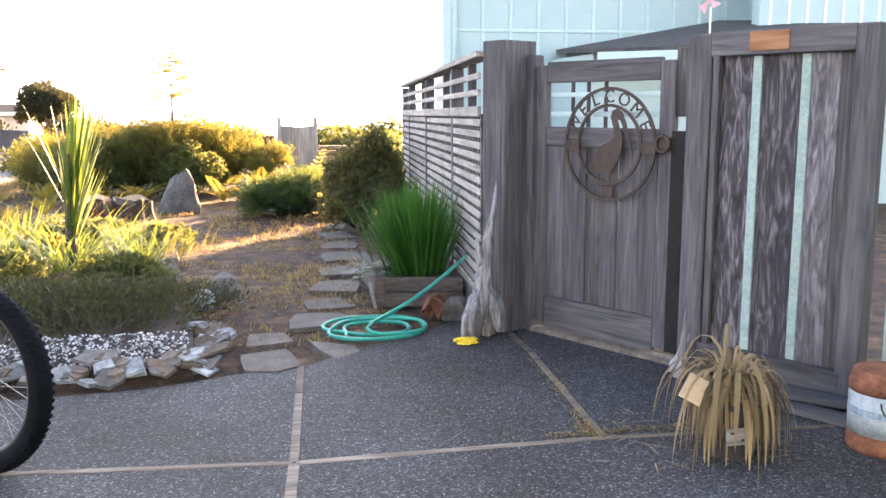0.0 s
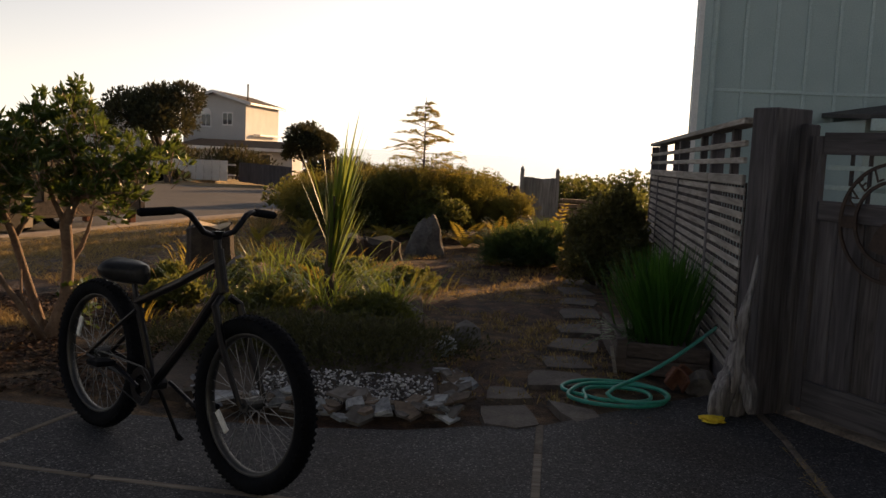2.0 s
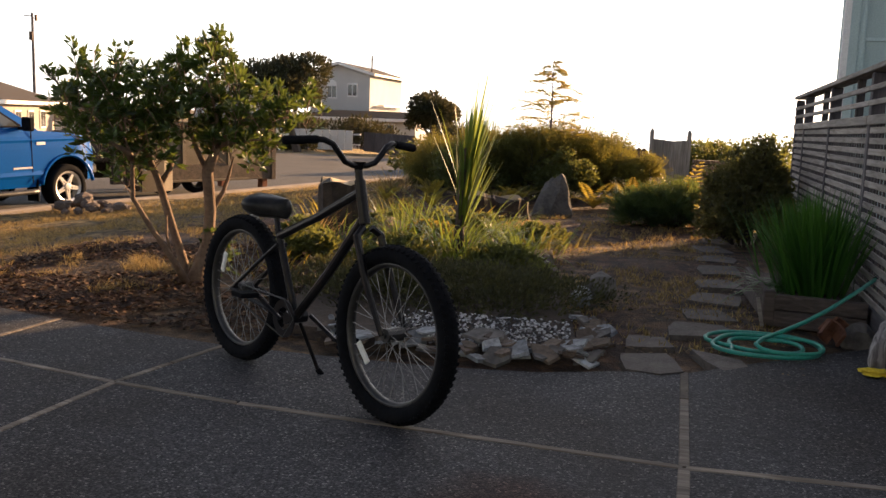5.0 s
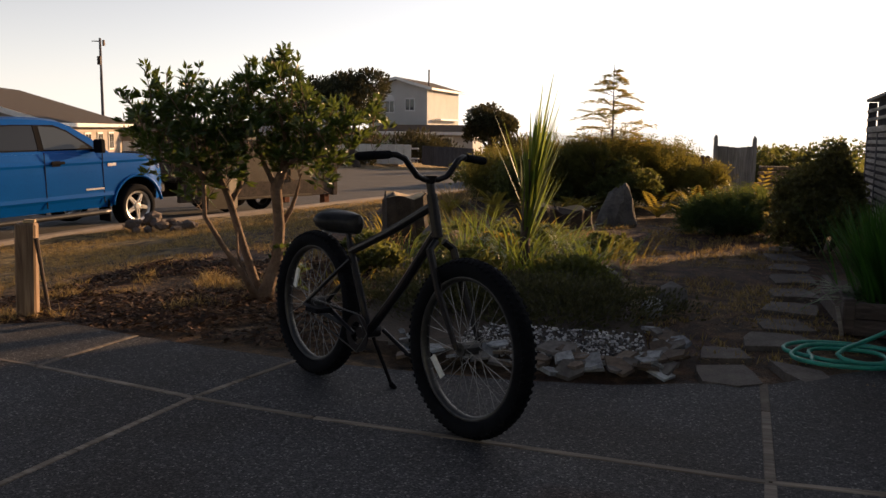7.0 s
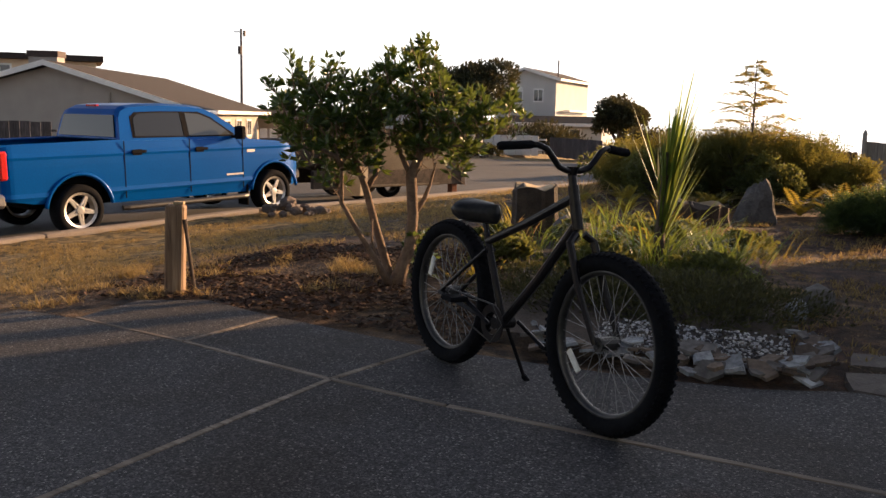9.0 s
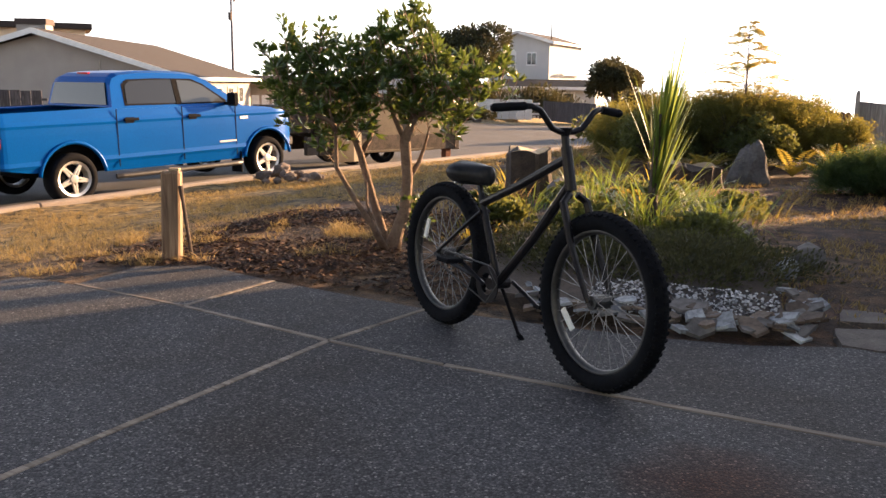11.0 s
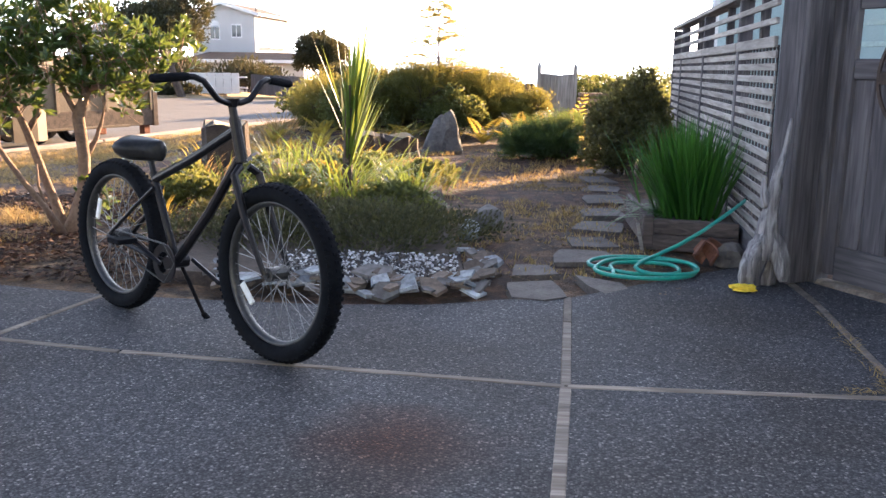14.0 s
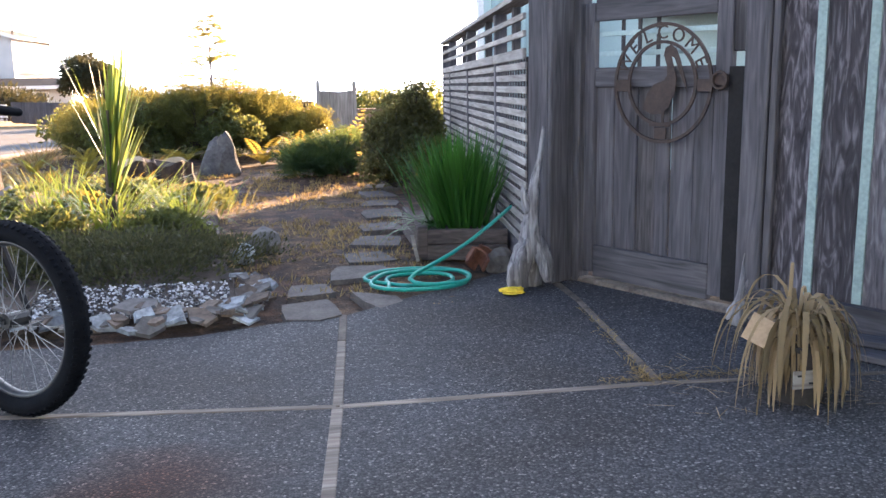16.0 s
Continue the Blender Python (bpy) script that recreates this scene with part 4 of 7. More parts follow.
def slate_border():
    way = [(-1.75, 4.34), (-1.35, 4.27), (-1.05, 4.24), (-0.8, 4.24), (-0.55, 4.25), (-0.36, 4.40), (-0.24, 4.62), (-0.26, 4.9), (-0.34, 5.25)]
    k = 0
    for i, ((x0, y0), (x1, y1)) in enumerate(zip(way, way[1:])):
        n = int(math.hypot(x1 - x0, y1 - y0) / 0.026)
        for j in range(n):
            t = (j + random.random()) / n
            back = rnd(0, 0.20)
            x, y = x0 + (x1 - x0) * t + (rnd(-0.05, 0.03) if i < 5 else -back * 0.6), y0 + (y1 - y0) * t + (back if i < 5 else rnd(-0.04, 0.04))
            s = rnd(0.05, 0.105) if k % 3 else rnd(0.03, 0.055)
            ang = [(s * rnd(0.7, 1.25) * math.cos(a), s * rnd(0.4, 0.85) * math.sin(a)) for a in np.arange(rnd(0.1, 0.9), 6.2, 6.2832 / random.choice((4, 4, 5, 5)))][:5]
            h = rnd(0.009, 0.022)
            m = pose(x, y, 0.014 + 0.26 * back + rnd(0.0, 0.04), rnd(-6, 32), rnd(-20, 20), rnd(-60, 60))
            solid("slate_piece", Geo().prism(ang, -h / 2, h / 2, None, rnd(0.02, 0.10)), (M_SLATE, M_SLATEB, M_ROCK, M_SLATE, M_SLATEB)[k % 5], m, "broken pale slate in the bed's low edging", "stone", "slates edging the planting bed")
            k += 1
    g = Geo()
    for _ in range(2000):
        x, y = rnd(-1.4, -0.44), rnd(4.42, 4.84)
        if y > 4.97 - 0.5 * abs(x + 0.95) and random.random() < 0.6:
            continue
        s = rnd(0.005, 0.0105)
        g.rock((x, y, 0.045 + 0.16 * (y - 4.45) + rnd(0, 0.014)), (s, s * rnd(0.7, 1.1), s * 0.7), random.random() * 9, None, 0.2, 1)
    solid("pebbles", g, M_PEBBLE2, I4, "white and grey pebbles behind the slate edging", "pebbles", kind="stuff")
    solid("bed_soil", Geo().prism([(-2.1, 4.5), (-1.2, 4.40), (-0.6, 4.40), (-0.38, 4.6), (-0.45, 5.3), (-0.62, 6.3), (-0.8, 8.2), (-1.3, 9.6), (-2.6, 9.7), (-2.9, 8.0), (-2.4, 6.3)], -0.05, 0.045, None, 0.03), M_SOIL, I4, "dark soil of the raised planting bed", "soil", kind="structure")


M_SLATEB = plain("brown_slate", (0.085, 0.065, 0.05), (0.22, 0.17, 0.13), 9.0, 0.85, bump=0.4, vary=0.3)
M_SOIL = plain("dark_soil", (0.035, 0.026, 0.02), (0.085, 0.062, 0.045), 14.0, 0.95, bump=0.9, vary=0)
mp, n_, l_, p_ = nodes_of("mixed_pebbles")
gi = n_.new("ShaderNodeNewGeometry")
l_.new(ramp_node(n_, l_, gi.outputs["Random Per Island"], [(0.0, (0.03, 0.027, 0.027)), (0.45, (0.09, 0.085, 0.085)), (0.55, (0.40, 0.40, 0.41)), (1.0, (0.74, 0.74, 0.75))]).outputs[0], p_.inputs["Base Color"])
p_.inputs["Roughness"].default_value = 0.7
M_PEBBLE2 = mp
path_stones()
slate_border()


def big_rock():
    g = Geo().rock((0, 0, 0.0), (0.24, 0.19, 0.53), 3.3, None, 0.3, 3)
    g.v = [(x * (1.0 - 0.5 * max(0, z) / 0.6) + 0.06 * z, y * (1.0 - 0.6 * max(0, z) / 0.6), max(z, -0.06)) for x, y, z in g.v]
    solid("standing_rock", g, M_ROCK, pose(-1.13, 11.75, 0.0), "upright pointed grey rock on bare soil", "rock", smooth=False)
    for x, y, s, sd, mt in ((-2.36, 8.2, 0.17, 5.1, M_ROCKO), (-2.62, 8.45, 0.2, 2.2, M_ROCK), (-0.33, 6.25, 0.12, 7.7, M_ROCK), (1.13, 5.32, 0.10, 4.4, M_ROCK), (-0.45, 5.95, 0.09, 1.4, M_SLATE)):
        solid("rock", Geo().rock((0, 0, s * 0.6), (s, s * 0.8, s * 0.95), sd, None, 0.35, 2), mt, pose(x, y, on_ground(x, y), 0, 0, sd * 50), "rough brown-grey garden boulder beside the plants", "rock", "loose garden rocks")
    for k in range(26):
        a, r = rnd(0, 6.28), rnd(0, 0.55)
        x, y, s = -8.4 + r * math.cos(a) * 1.3, 12.45 + r * math.sin(a) * 0.7, rnd(0.07, 0.15)
        solid("cobble", Geo().rock((0, 0, 0), (s, s * rnd(0.7, 1), s * 0.7), k * 1.7, None, 0.25, 1), M_ROCKD, pose(x, y, ground_z(x, y) + s * 0.35 + 0.16 * max(0, 1 - r * 2.2), 0, 0, k * 40), "rounded brown stone heaped by the kerb", "rock", "heap of stones by the kerb")


M_ROCKD = plain("dark_brown_stone", (0.07, 0.055, 0.045), (0.17, 0.13, 0.105), 6.0, 0.9, bump=0.6)
M_ROCKO = plain("tan_rock", (0.26, 0.18, 0.12), (0.42, 0.32, 0.22), 6.0, 0.9, bump=0.7)
big_rock()


def stump(x, y, r, h, lean, label, cut=True, name="tree_stump"):
    z = on_ground(x, y)
    t = thing(name, pose(x, y, z, lean, 0, rnd(0, 360)), label, "stump", "cut logs and stumps")
    n = 18
    ph = rnd(0, 9)
    prof = [r * (1 + 0.14 * math.sin(3 * a + ph) + 0.08 * math.sin(7 * a + ph * 2)) for a in np.arange(n) * 6.2832 / n]
    vs = []
    for zz, k in ((-0.06, 1.25), (0.05, 1.08), (h * 0.5, 0.98), (h, 0.96)):
        vs += [(p * k * math.cos(i * 6.2832 / n), p * k * math.sin(i * 6.2832 / n), zz + (0.03 * math.sin(i) if zz == h else 0)) for i, p in enumerate(prof)]
    part("bark", Geo().add(vs, [(j * n + i, j * n + (i + 1) % n, (j + 1) * n + (i + 1) % n, (j + 1) * n + i) for j in range(3) for i in range(n)] + [tuple(range(3 * n, 4 * n))]), M_STUMP, t)
    if cut:
        part("cut_face", Geo().add([(v[0] * 0.9, v[1] * 0.9, v[2] + 0.004) for v in vs[3 * n:]] + [(v[0] * 0.9, v[1] * 0.9, v[2] - 0.01) for v in vs[3 * n:]], [tuple(range(n))] + [(i, (i + 1) % n, n + (i + 1) % n, n + i) for i in range(n)]), M_CUT, t, "pale sawn face")


stump(-3.2, 9.2, 0.24, 0.50, 4, "dark bark-covered tree stump in the lawn")
stump(-3.45, 15.4, 0.32, 0.40, -6, "broad dark stump by the far lawn edge", False)
stump(-1.62, 10.95, 0.24, 0.26, 5, "low stump with a pale sawn top")
stump(-1.95, 10.6, 0.20, 0.30, -8, "low stump with a pale sawn top")


# ---- garden: plants ----
def rand_dir(zmin=-0.2, zmax=1.0):
    a, z = rnd(0, 6.2832), rnd(zmin, zmax)
    s = math.sqrt(max(0, 1 - z * z))
    return Vector((s * math.cos(a), s * math.sin(a), z))


def rosette(g, p, axis, n, length, width):
    for k in range(n):
        d = (axis * rnd(0.2, 1.0) + rand_dir(-0.5, 0.9)).normalized()
        g.leaf(p + d * 0.006, d, length * rnd(0.7, 1.15), width * rnd(0.8, 1.2), d.cross(rand_dir(-1, 1)))


def garden_tree():
    """Small multi-stemmed evergreen with tufts of glossy leaves at the twig ends."""
    bx, by = -3.12, 5.7
    t = thing("evergreen_tree", pose(bx, by, -0.03), "small multi-stemmed evergreen tree with glossy dark leaves", "tree")
    R, B = Vector((0.9, 0.44, 0)), Vector((-0.44, 0.9, 0))

    def P(r, z, b=0.0):
        return R * r + B * b + Vector((0, 0, z if z < 0.9 else 0.9 + (z - 0.9) * 0.82))

    stems = [([P(0.0, 0), P(0.04, 0.12, 0.02), P(0.10, 0.30, 0.04), P(0.12, 0.52, 0.05), P(0.10, 0.80), P(0.17, 1.0), P(0.36, 1.22), P(0.52, 1.34)], [0.070, 0.050, 0.044, 0.040, 0.040, 0.030, 0.018, 0.008]),
             ([P(-0.03, 0.0, 0.05), P(-0.06, 0.14, 0.08), P(-0.14, 0.40, 0.12), P(-0.22, 0.70, 0.1), P(-0.30, 0.92, 0.1), P(-0.34, 1.2, 0.1)], [0.042, 0.033, 0.029, 0.026, 0.018, 0.008]),
             ([P(-0.04, 0.02, -0.04), P(-0.13, 0.2, -0.08), P(-0.27, 0.42, -0.1), P(-0.38, 0.62, -0.12), P(-0.38, 0.88, -0.12), P(-0.46, 1.15, -0.1)], [0.032, 0.021, 0.018, 0.016, 0.013, 0.006]),
             ([P(-0.13, 0.20, -0.08), P(-0.17, 0.36, -0.06), P(-0.17, 0.5, -0.05)], [0.011, 0.009, 0.007])]
    for pts, rs in stems:
        part("stem", Geo().tube(pts, rs, 9), M_BARK, t, "", True)
    limbs = [(P(0.10, 0.80), P(-0.02, 1.12, 0.1), P(-0.02, 1.45, 0.12)), (P(0.14, 0.9), P(0.16, 1.25, -0.1), P(0.1, 1.55, -0.15)), (P(0.17, 1.0), P(0.3, 1.05, -0.15), P(0.45, 1.06, -0.25)), (P(0.36, 1.22), P(0.5, 1.22, 0.1), P(0.66, 1.25, 0.12)),
             (P(-0.22, 0.70, 0.1), P(-0.12, 0.9, 0.2), P(-0.2, 1.0, 0.3)), (P(-0.30, 0.92, 0.1), P(-0.5, 1.08, 0.1), P(-0.62, 1.28, 0.1)), (P(-0.38, 0.88, -0.12), P(-0.5, 1.0, -0.2), P(-0.55, 1.05, -0.3)), (P(0.12, 0.52, 0.05), P(0.24, 0.75, 0.1), P(0.28, 0.9, 0.12))]
    for a, b, c in limbs:
        part("limb", Geo().tube([a, (a + b) / 2 + rand_dir() * 0.02, b, c], [0.024, 0.018, 0.013, 0.005], 6), M_BARK, t, "", True)
    clumps = [(-0.68, 1.30, 0.22), (-0.58, 1.05, 0.22), (-0.32, 1.36, 0.25), (-0.40, 1.15, 0.22), (-0.02, 1.50, 0.20), (-0.05, 1.24, 0.25), (0.13, 1.68, 0.12), (0.32, 1.34, 0.20), (0.2, 1.52, 0.16), (0.58, 1.26, 0.15), (0.76, 1.26, 0.12), (0.27, 1.0, 0.17), (-0.24, 0.97, 0.18),
              (0.5, 1.06, 0.16), (-0.42, 0.80, 0.14), (-0.78, 1.38, 0.1), (-0.5, 1.46, 0.1), (0.15, 1.12, 0.2), (-0.62, 1.48, 0.06), (0.42, 0.86, 0.09)]
    crown, tw = Geo(), Geo()
    for r, z, rad in clumps:
        for _ in range(int(44 * (rad / 0.2) ** 2)):
            d = rand_dir(-0.7, 1.0)
            p = P(r, z, rnd(-0.3, 0.3) * (0.5 + rad)) + d * rad * rnd(0.5, 1.08)
            rosette(crown, p, (d + Vector((0, 0, 0.6))).normalized(), random.randint(7, 10), 0.086, 0.027)
            if random.random() < 0.55:
                tw.tube([p, p - (d * 0.5 + Vector((0, 0, 0.6))).normalized() * rnd(0.08, 0.16)], 0.0028, 4, False)
    for k in range(60):                    # leafy shoots that stand out of the crown
        r, z, rad = clumps[k % len(clumps)]
        d = (rand_dir(0.1, 1.0) + Vector((0, 0, 0.5))).normalized()
        p = P(r, z, rnd(-0.2, 0.2)) + d * rad * 0.95
        ln = rnd(0.08, 0.20)
        tw.tube([p - d * 0.1, p + d * ln], 0.003, 4, False)
        for i in range(4):
            rosette(crown, p + d * ln * (i + 1) / 4, d, 5, 0.085 - 0.008 * i, 0.024)
    for _ in range(26):
        d = rand_dir(0.0, 0.9)
        rosette(crown, P(rnd(0.08, 0.3), rnd(0.05, 0.42), rnd(0.0, 0.25)), d, 7, 0.07, 0.026)
    part("crown", crown, M_LEAF, t)
    part("twiggage", tw, M_BARK, t)["kind"] = "stuff"


garden_tree()


def strap_plant():
    """Tall strap-leaved plant on a green stem, over a skirt of arching blades."""
    t = thing("cordyline", pose(-1.56, 7.4, 0.0), "tall strap-leaved cordyline over arching yellow-green blades", "plant")
    part("stem", Geo().tube([(0, 0, -0.05), (0.01, 0, 0.35), (0.03, -0.01, 0.75), (0.05, 0, 0.95)], [0.05, 0.042, 0.036, 0.03], 9), M_STUMP, t)
    g = Geo()
    R = Vector((0.98, 0.2, 0))
    for k in range(64):                          # close upright sheaf that leans a little
        a = k * 2.4
        f = k / 64
        d = R * 0.17 + Vector((math.cos(a), math.sin(a), 0)) * rnd(0.10, 0.42 - 0.28 * f) + Vector((0, 0, 1))
        z = 0.22 + 0.62 * f
        g.blade(R * 0.10 * z + Vector((0.035 * math.cos(a), 0.035 * math.sin(a), z)), d, rnd(0.5, 0.7) + 0.5 * f * f * random.random(), rnd(0.026, 0.044), rnd(0.05, 0.3), 5)
    for sx, z, ln in ((-0.36, 0.62, 0.80), (-0.30, 0.66, 0.78), (-0.24, 0.6, 0.72), (-0.42, 0.5, 0.7), (-0.12, 0.75, 0.6), (0.44, 0.5, 0.62), (0.7, 0.62, 0.55)):
        g.blade((0.0, 0, z), R * sx + Vector((0, rnd(-0.2, 0.1), 1.0)), ln, 0.030, 0.22, 5)
    part("leaves", g, M_STRAP, t)
    s = Geo()
    for k in range(220):
        a = rnd(0, 6.2832)
        r = rnd(0.02, 0.30)
        d = Vector((math.cos(a), math.sin(a), rnd(0.5, 2.4)))
        s.blade((r * math.cos(a + rnd(-1, 1)) * 1.3, r * math.sin(a + rnd(-1, 1)), 0.02), d, rnd(0.45, 1.0), rnd(0.010, 0.020), rnd(1.2, 2.8), 6)
    part("skirt", s, M_STRAP, t, "arching yellow-green blades")
    # fan of grassy clumps on both sides
    for x, y, n, h, mt, lb in ((-2.15, 7.75, 90, 0.40, M_STRAP, "yellow-green clump of grassy blades"), (-1.05, 7.75, 130, 0.36, M_STRAP, "green clump of arching blades"), (-2.65, 7.6, 60, 0.38, M_STRAP, "small lily-like clump with upright blades"), (-3.55, 9.7, 70, 0.34, M_FERN, "small lily-like clump with upright blades"),
                              (-1.35, 8.7, 90, 0.36, M_STRAP, "yellow-green clump of grassy blades"), (-2.3, 8.9, 110, 0.4, M_STRAP, "olive clump of grassy blades"), (-2.75, 6.3, 40, 0.2, M_FERN, "small lily-like clump with upright blades")):
        c = Geo()
        for _ in range(n):
            a = rnd(0, 6.2832)
            r = abs(random.gauss(0, 0.17))
            c.blade((r * math.cos(a), r * math.sin(a), 0), (math.cos(a), math.sin(a), rnd(0.6, 3.0)), h * rnd(0.8, 1.55), rnd(0.009, 0.02), rnd(0.6, 2.2), 4)
        solid("grass_clump", c, mt, pose(x, y, on_ground(x, y)), lb, "plant", "grassy clumps in the bed", "stuff")


strap_plant()


def crocosmia():
    z0 = 0.15
    t = thing("crocosmia_clump", pose(1.02, 6.12, z0), "dense bright green clump of upright sword leaves in the planter", "plant")
    for fan in range(8):
        c = Geo()
        fa = fan * 2.4
        fx, fy = 0.15 * math.sqrt(fan / 8) * math.cos(fa), 0.28 * math.sqrt(fan / 8) * math.sin(fa)
        for k in range(82):
            a = rnd(0, 6.2832)
            r = abs(random.gauss(0, 0.08))
            lean = rnd(0.04, 0.42)
            d = Vector((math.cos(a) * lean + fx * 1.6 - 0.06, math.sin(a) * lean + fy * 1.0, 1.0))
            c.blade((fx + r * math.cos(a), fy + r * math.sin(a), 0), d, rnd(0.42, 0.72), rnd(0.015, 0.026), rnd(0.1, 1.0), 5)
        part("sword_leaf_fan", c, M_BLADE, t)
    c = Geo()
    for k in range(40):
        a = rnd(2.2, 4.4)
        c.blade((rnd(-0.3, -0.1), rnd(-0.4, 0.2), 0), (math.cos(a), math.sin(a), rnd(0.4, 1.2)), rnd(0.25, 0.4), 0.022, 1.6, 4)
    part("low_leaves", c, M_BLADE, t)
    t = thing("planter_box", I4, "low dark weathered timber planter against the fence", "planter")
    for (x0, y0), (x1, y1) in (((0.71, 6.75), (0.71, 5.72)), ((0.70, 5.70), (1.24, 5.58))):
        d = Vector((x1 - x0, y1 - y0, 0))
        for zc, hh in ((0.05, 0.10), (0.152, 0.095)):
            m = Matrix.Translation(((x0 + x1) / 2, (y0 + y1) / 2, zc)) @ pose(0, 0, 0, 0, 0, math.degrees(math.atan2(d.y, d.x)))
            part("side_board", Geo().box((0, 0, 0), (d.length, 0.045, hh), m, 0.006), M_PLANTER, t)
    part("corner_post", Geo().box((0.70, 5.70, 0.11), (0.07, 0.07, 0.22), None, 0.008), M_PLANTER, t)
    part("soil", Geo().prism([(0.735, 6.75), (0.735, 5.74), (1.24, 5.62), (1.38, 6.75)], -0.02, 0.165), M_SOIL, t)
    part("white_stake", Geo().box((0.0, 0.0, 0.09), (0.022, 0.012, 0.18), pose(0.665, 5.645, 0, 0, -12, 0), 0.002), M_SLAT, t, "white plastic stake")
    for x, y, s in ((0.93, 5.24, 0.0), (1.0, 5.30, 40), (0.97, 5.2, 95)):
        n = 8
        pts = [(0.09 * math.cos(i * 0.28), 0.09 * math.sin(i * 0.28)) for i in range(n)] + [(0.075 * math.cos(i * 0.28), 0.075 * math.sin(i * 0.28)) for i in reversed(range(n))]
        solid("terracotta_shard", Geo().prism(pts, 0, 0.1, None, 0.08), M_TERRA, pose(x, y, 0.03, 35, 20, s), "broken terracotta pot piece by the planter", "shard", "broken pot pieces")


M_PLANTER = wood("dark_planter_wood", (0.035, 0.028, 0.026), (0.075, 0.060, 0.055), (0.13, 0.105, 0.095), "x")
crocosmia()


def bush(name, x, y, w, d, h, n, leaf, mt, label, z=None, size=(0.03, 0.014), lobes=9, spike=0.0, cat="bush"):
    """Shrub: uneven lobes filled with small leaves, twigs inside."""
    t = thing(name, pose(x, y, on_ground(x, y) if z is None else z), label, cat)
    clumps, tw = [Geo() for _ in range(lobes)], Geo()
    cs = []
    for k in range(lobes):
        a = k * 2.4 + rnd(-0.4, 0.4)
        r = math.sqrt((k + 0.5) / lobes)
        cs.append((Vector((w * 0.36 * r * math.cos(a), d * 0.36 * r * math.sin(a), h * (rnd(0.14, 0.8) if leaf == "spray" else rnd(0.25, 0.68)) * (1.12 - 0.45 * r))), rnd(0.5, 1.32)))
    for k in range(n):
        c, s = cs[k % lobes]
        g = clumps[k % lobes]
        o = rand_dir(-0.6, 1.0)
        q = c + Vector((o.x * w * 0.21, o.y * d * 0.21, o.z * h * 0.34)) * s * rnd(0.55, 1.08)
        if q.z < 0.0:
            continue
        ax = (o + Vector((0, 0, 0.5 + spike))).normalized()
        if leaf == "tuft":
            rosette(g, q, ax, 5, size[0], size[1])
        elif leaf == "spray":
            side = ax.cross(rand_dir(-1, 1)).normalized()
            ln = size[0] * rnd(2.0, 4.6)
            for i in range(5):
                pp = q + ax * ln * i / 5
                for sg in (-1, 1):
                    g.leaf(pp, ax * 0.8 + side * sg, size[0], size[1], ax)
        else:
            g.leaf(q, (ax + rand_dir() * 0.7), size[0] * rnd(0.7, 1.2), size[1], rand_dir(-1, 1))
        if k % 14 == 0 and h > 0.45:
            tw.tube([Vector((c.x * 0.3, c.y * 0.3, 0)), (c + q) / 2 * 0.9, q], [0.010, 0.006, 0.003], 4, False)
    for g in clumps:
        if g.v:
            part("leaf_clump", g, mt, t)["kind"] = "stuff"
    if tw.v:
        part("branchwork", tw, M_TRUNKFAR, t)["kind"] = "stuff"
    return t


def conifer_sapling():
    t = thing("conifer_sapling", pose(-1.42, 14.5, -0.05), "thin feathery conifer sapling against the sky", "tree")
    part("trunk", Geo().tube([(0, 0, 0), (0.01, 0, 1.0), (0.0, 0, 2.28)], [0.035, 0.02, 0.004], 6), M_TRUNKFAR, t)
    g = Geo()
    br = Geo()
    for k in range(46):
        f = k / 46 + rnd(-0.02, 0.02)
        f = max(0.0, min(0.98, f))
        z = 0.7 + 1.5 * f
        ln = (0.88 * (1 - f ** 1.7) + 0.08) * rnd(0.7, 1.1)
        a = k * 2.4
        d = Vector((math.cos(a), math.sin(a) * 0.8, 0.12 + rnd(-0.25, 0.4))).normalized()
        pts = [Vector((0, 0, z)) + d * ln * s + Vector((0, 0, -0.12 * s * s)) for s in (0, 0.5, 1)]
        br.tube(pts, [0.007, 0.004, 0.002], 4, False)
        for s in range(20):
            p = Vector((0, 0, z)) + d * ln * (0.2 + 0.8 * s / 20) + Vector((0, 0, -0.12 * (s / 20) ** 2))
            for sg in (-1, 1):
                if random.random() < 0.25:
                    continue
                sd = Vector((-d.y, d.x, 0)) * sg + d * 0.8 + Vector((0, 0, rnd(-0.5, 0.2)))
                g.blade(p, sd, rnd(0.10, 0.24) * (1 - 0.4 * s / 20), 0.015, 0.6, 2, sd.cross(rand_dir(-1, 1)))
                g.blade(p, sd + Vector((0, 0, rnd(-0.6, 0.5))), rnd(0.06, 0.13), 0.014, 0.5, 2, sd.cross(rand_dir(-1, 1)))
    part("branchwork", br, M_TRUNKFAR, t)["kind"] = "stuff"
    part("needles", g, M_FERN, t)


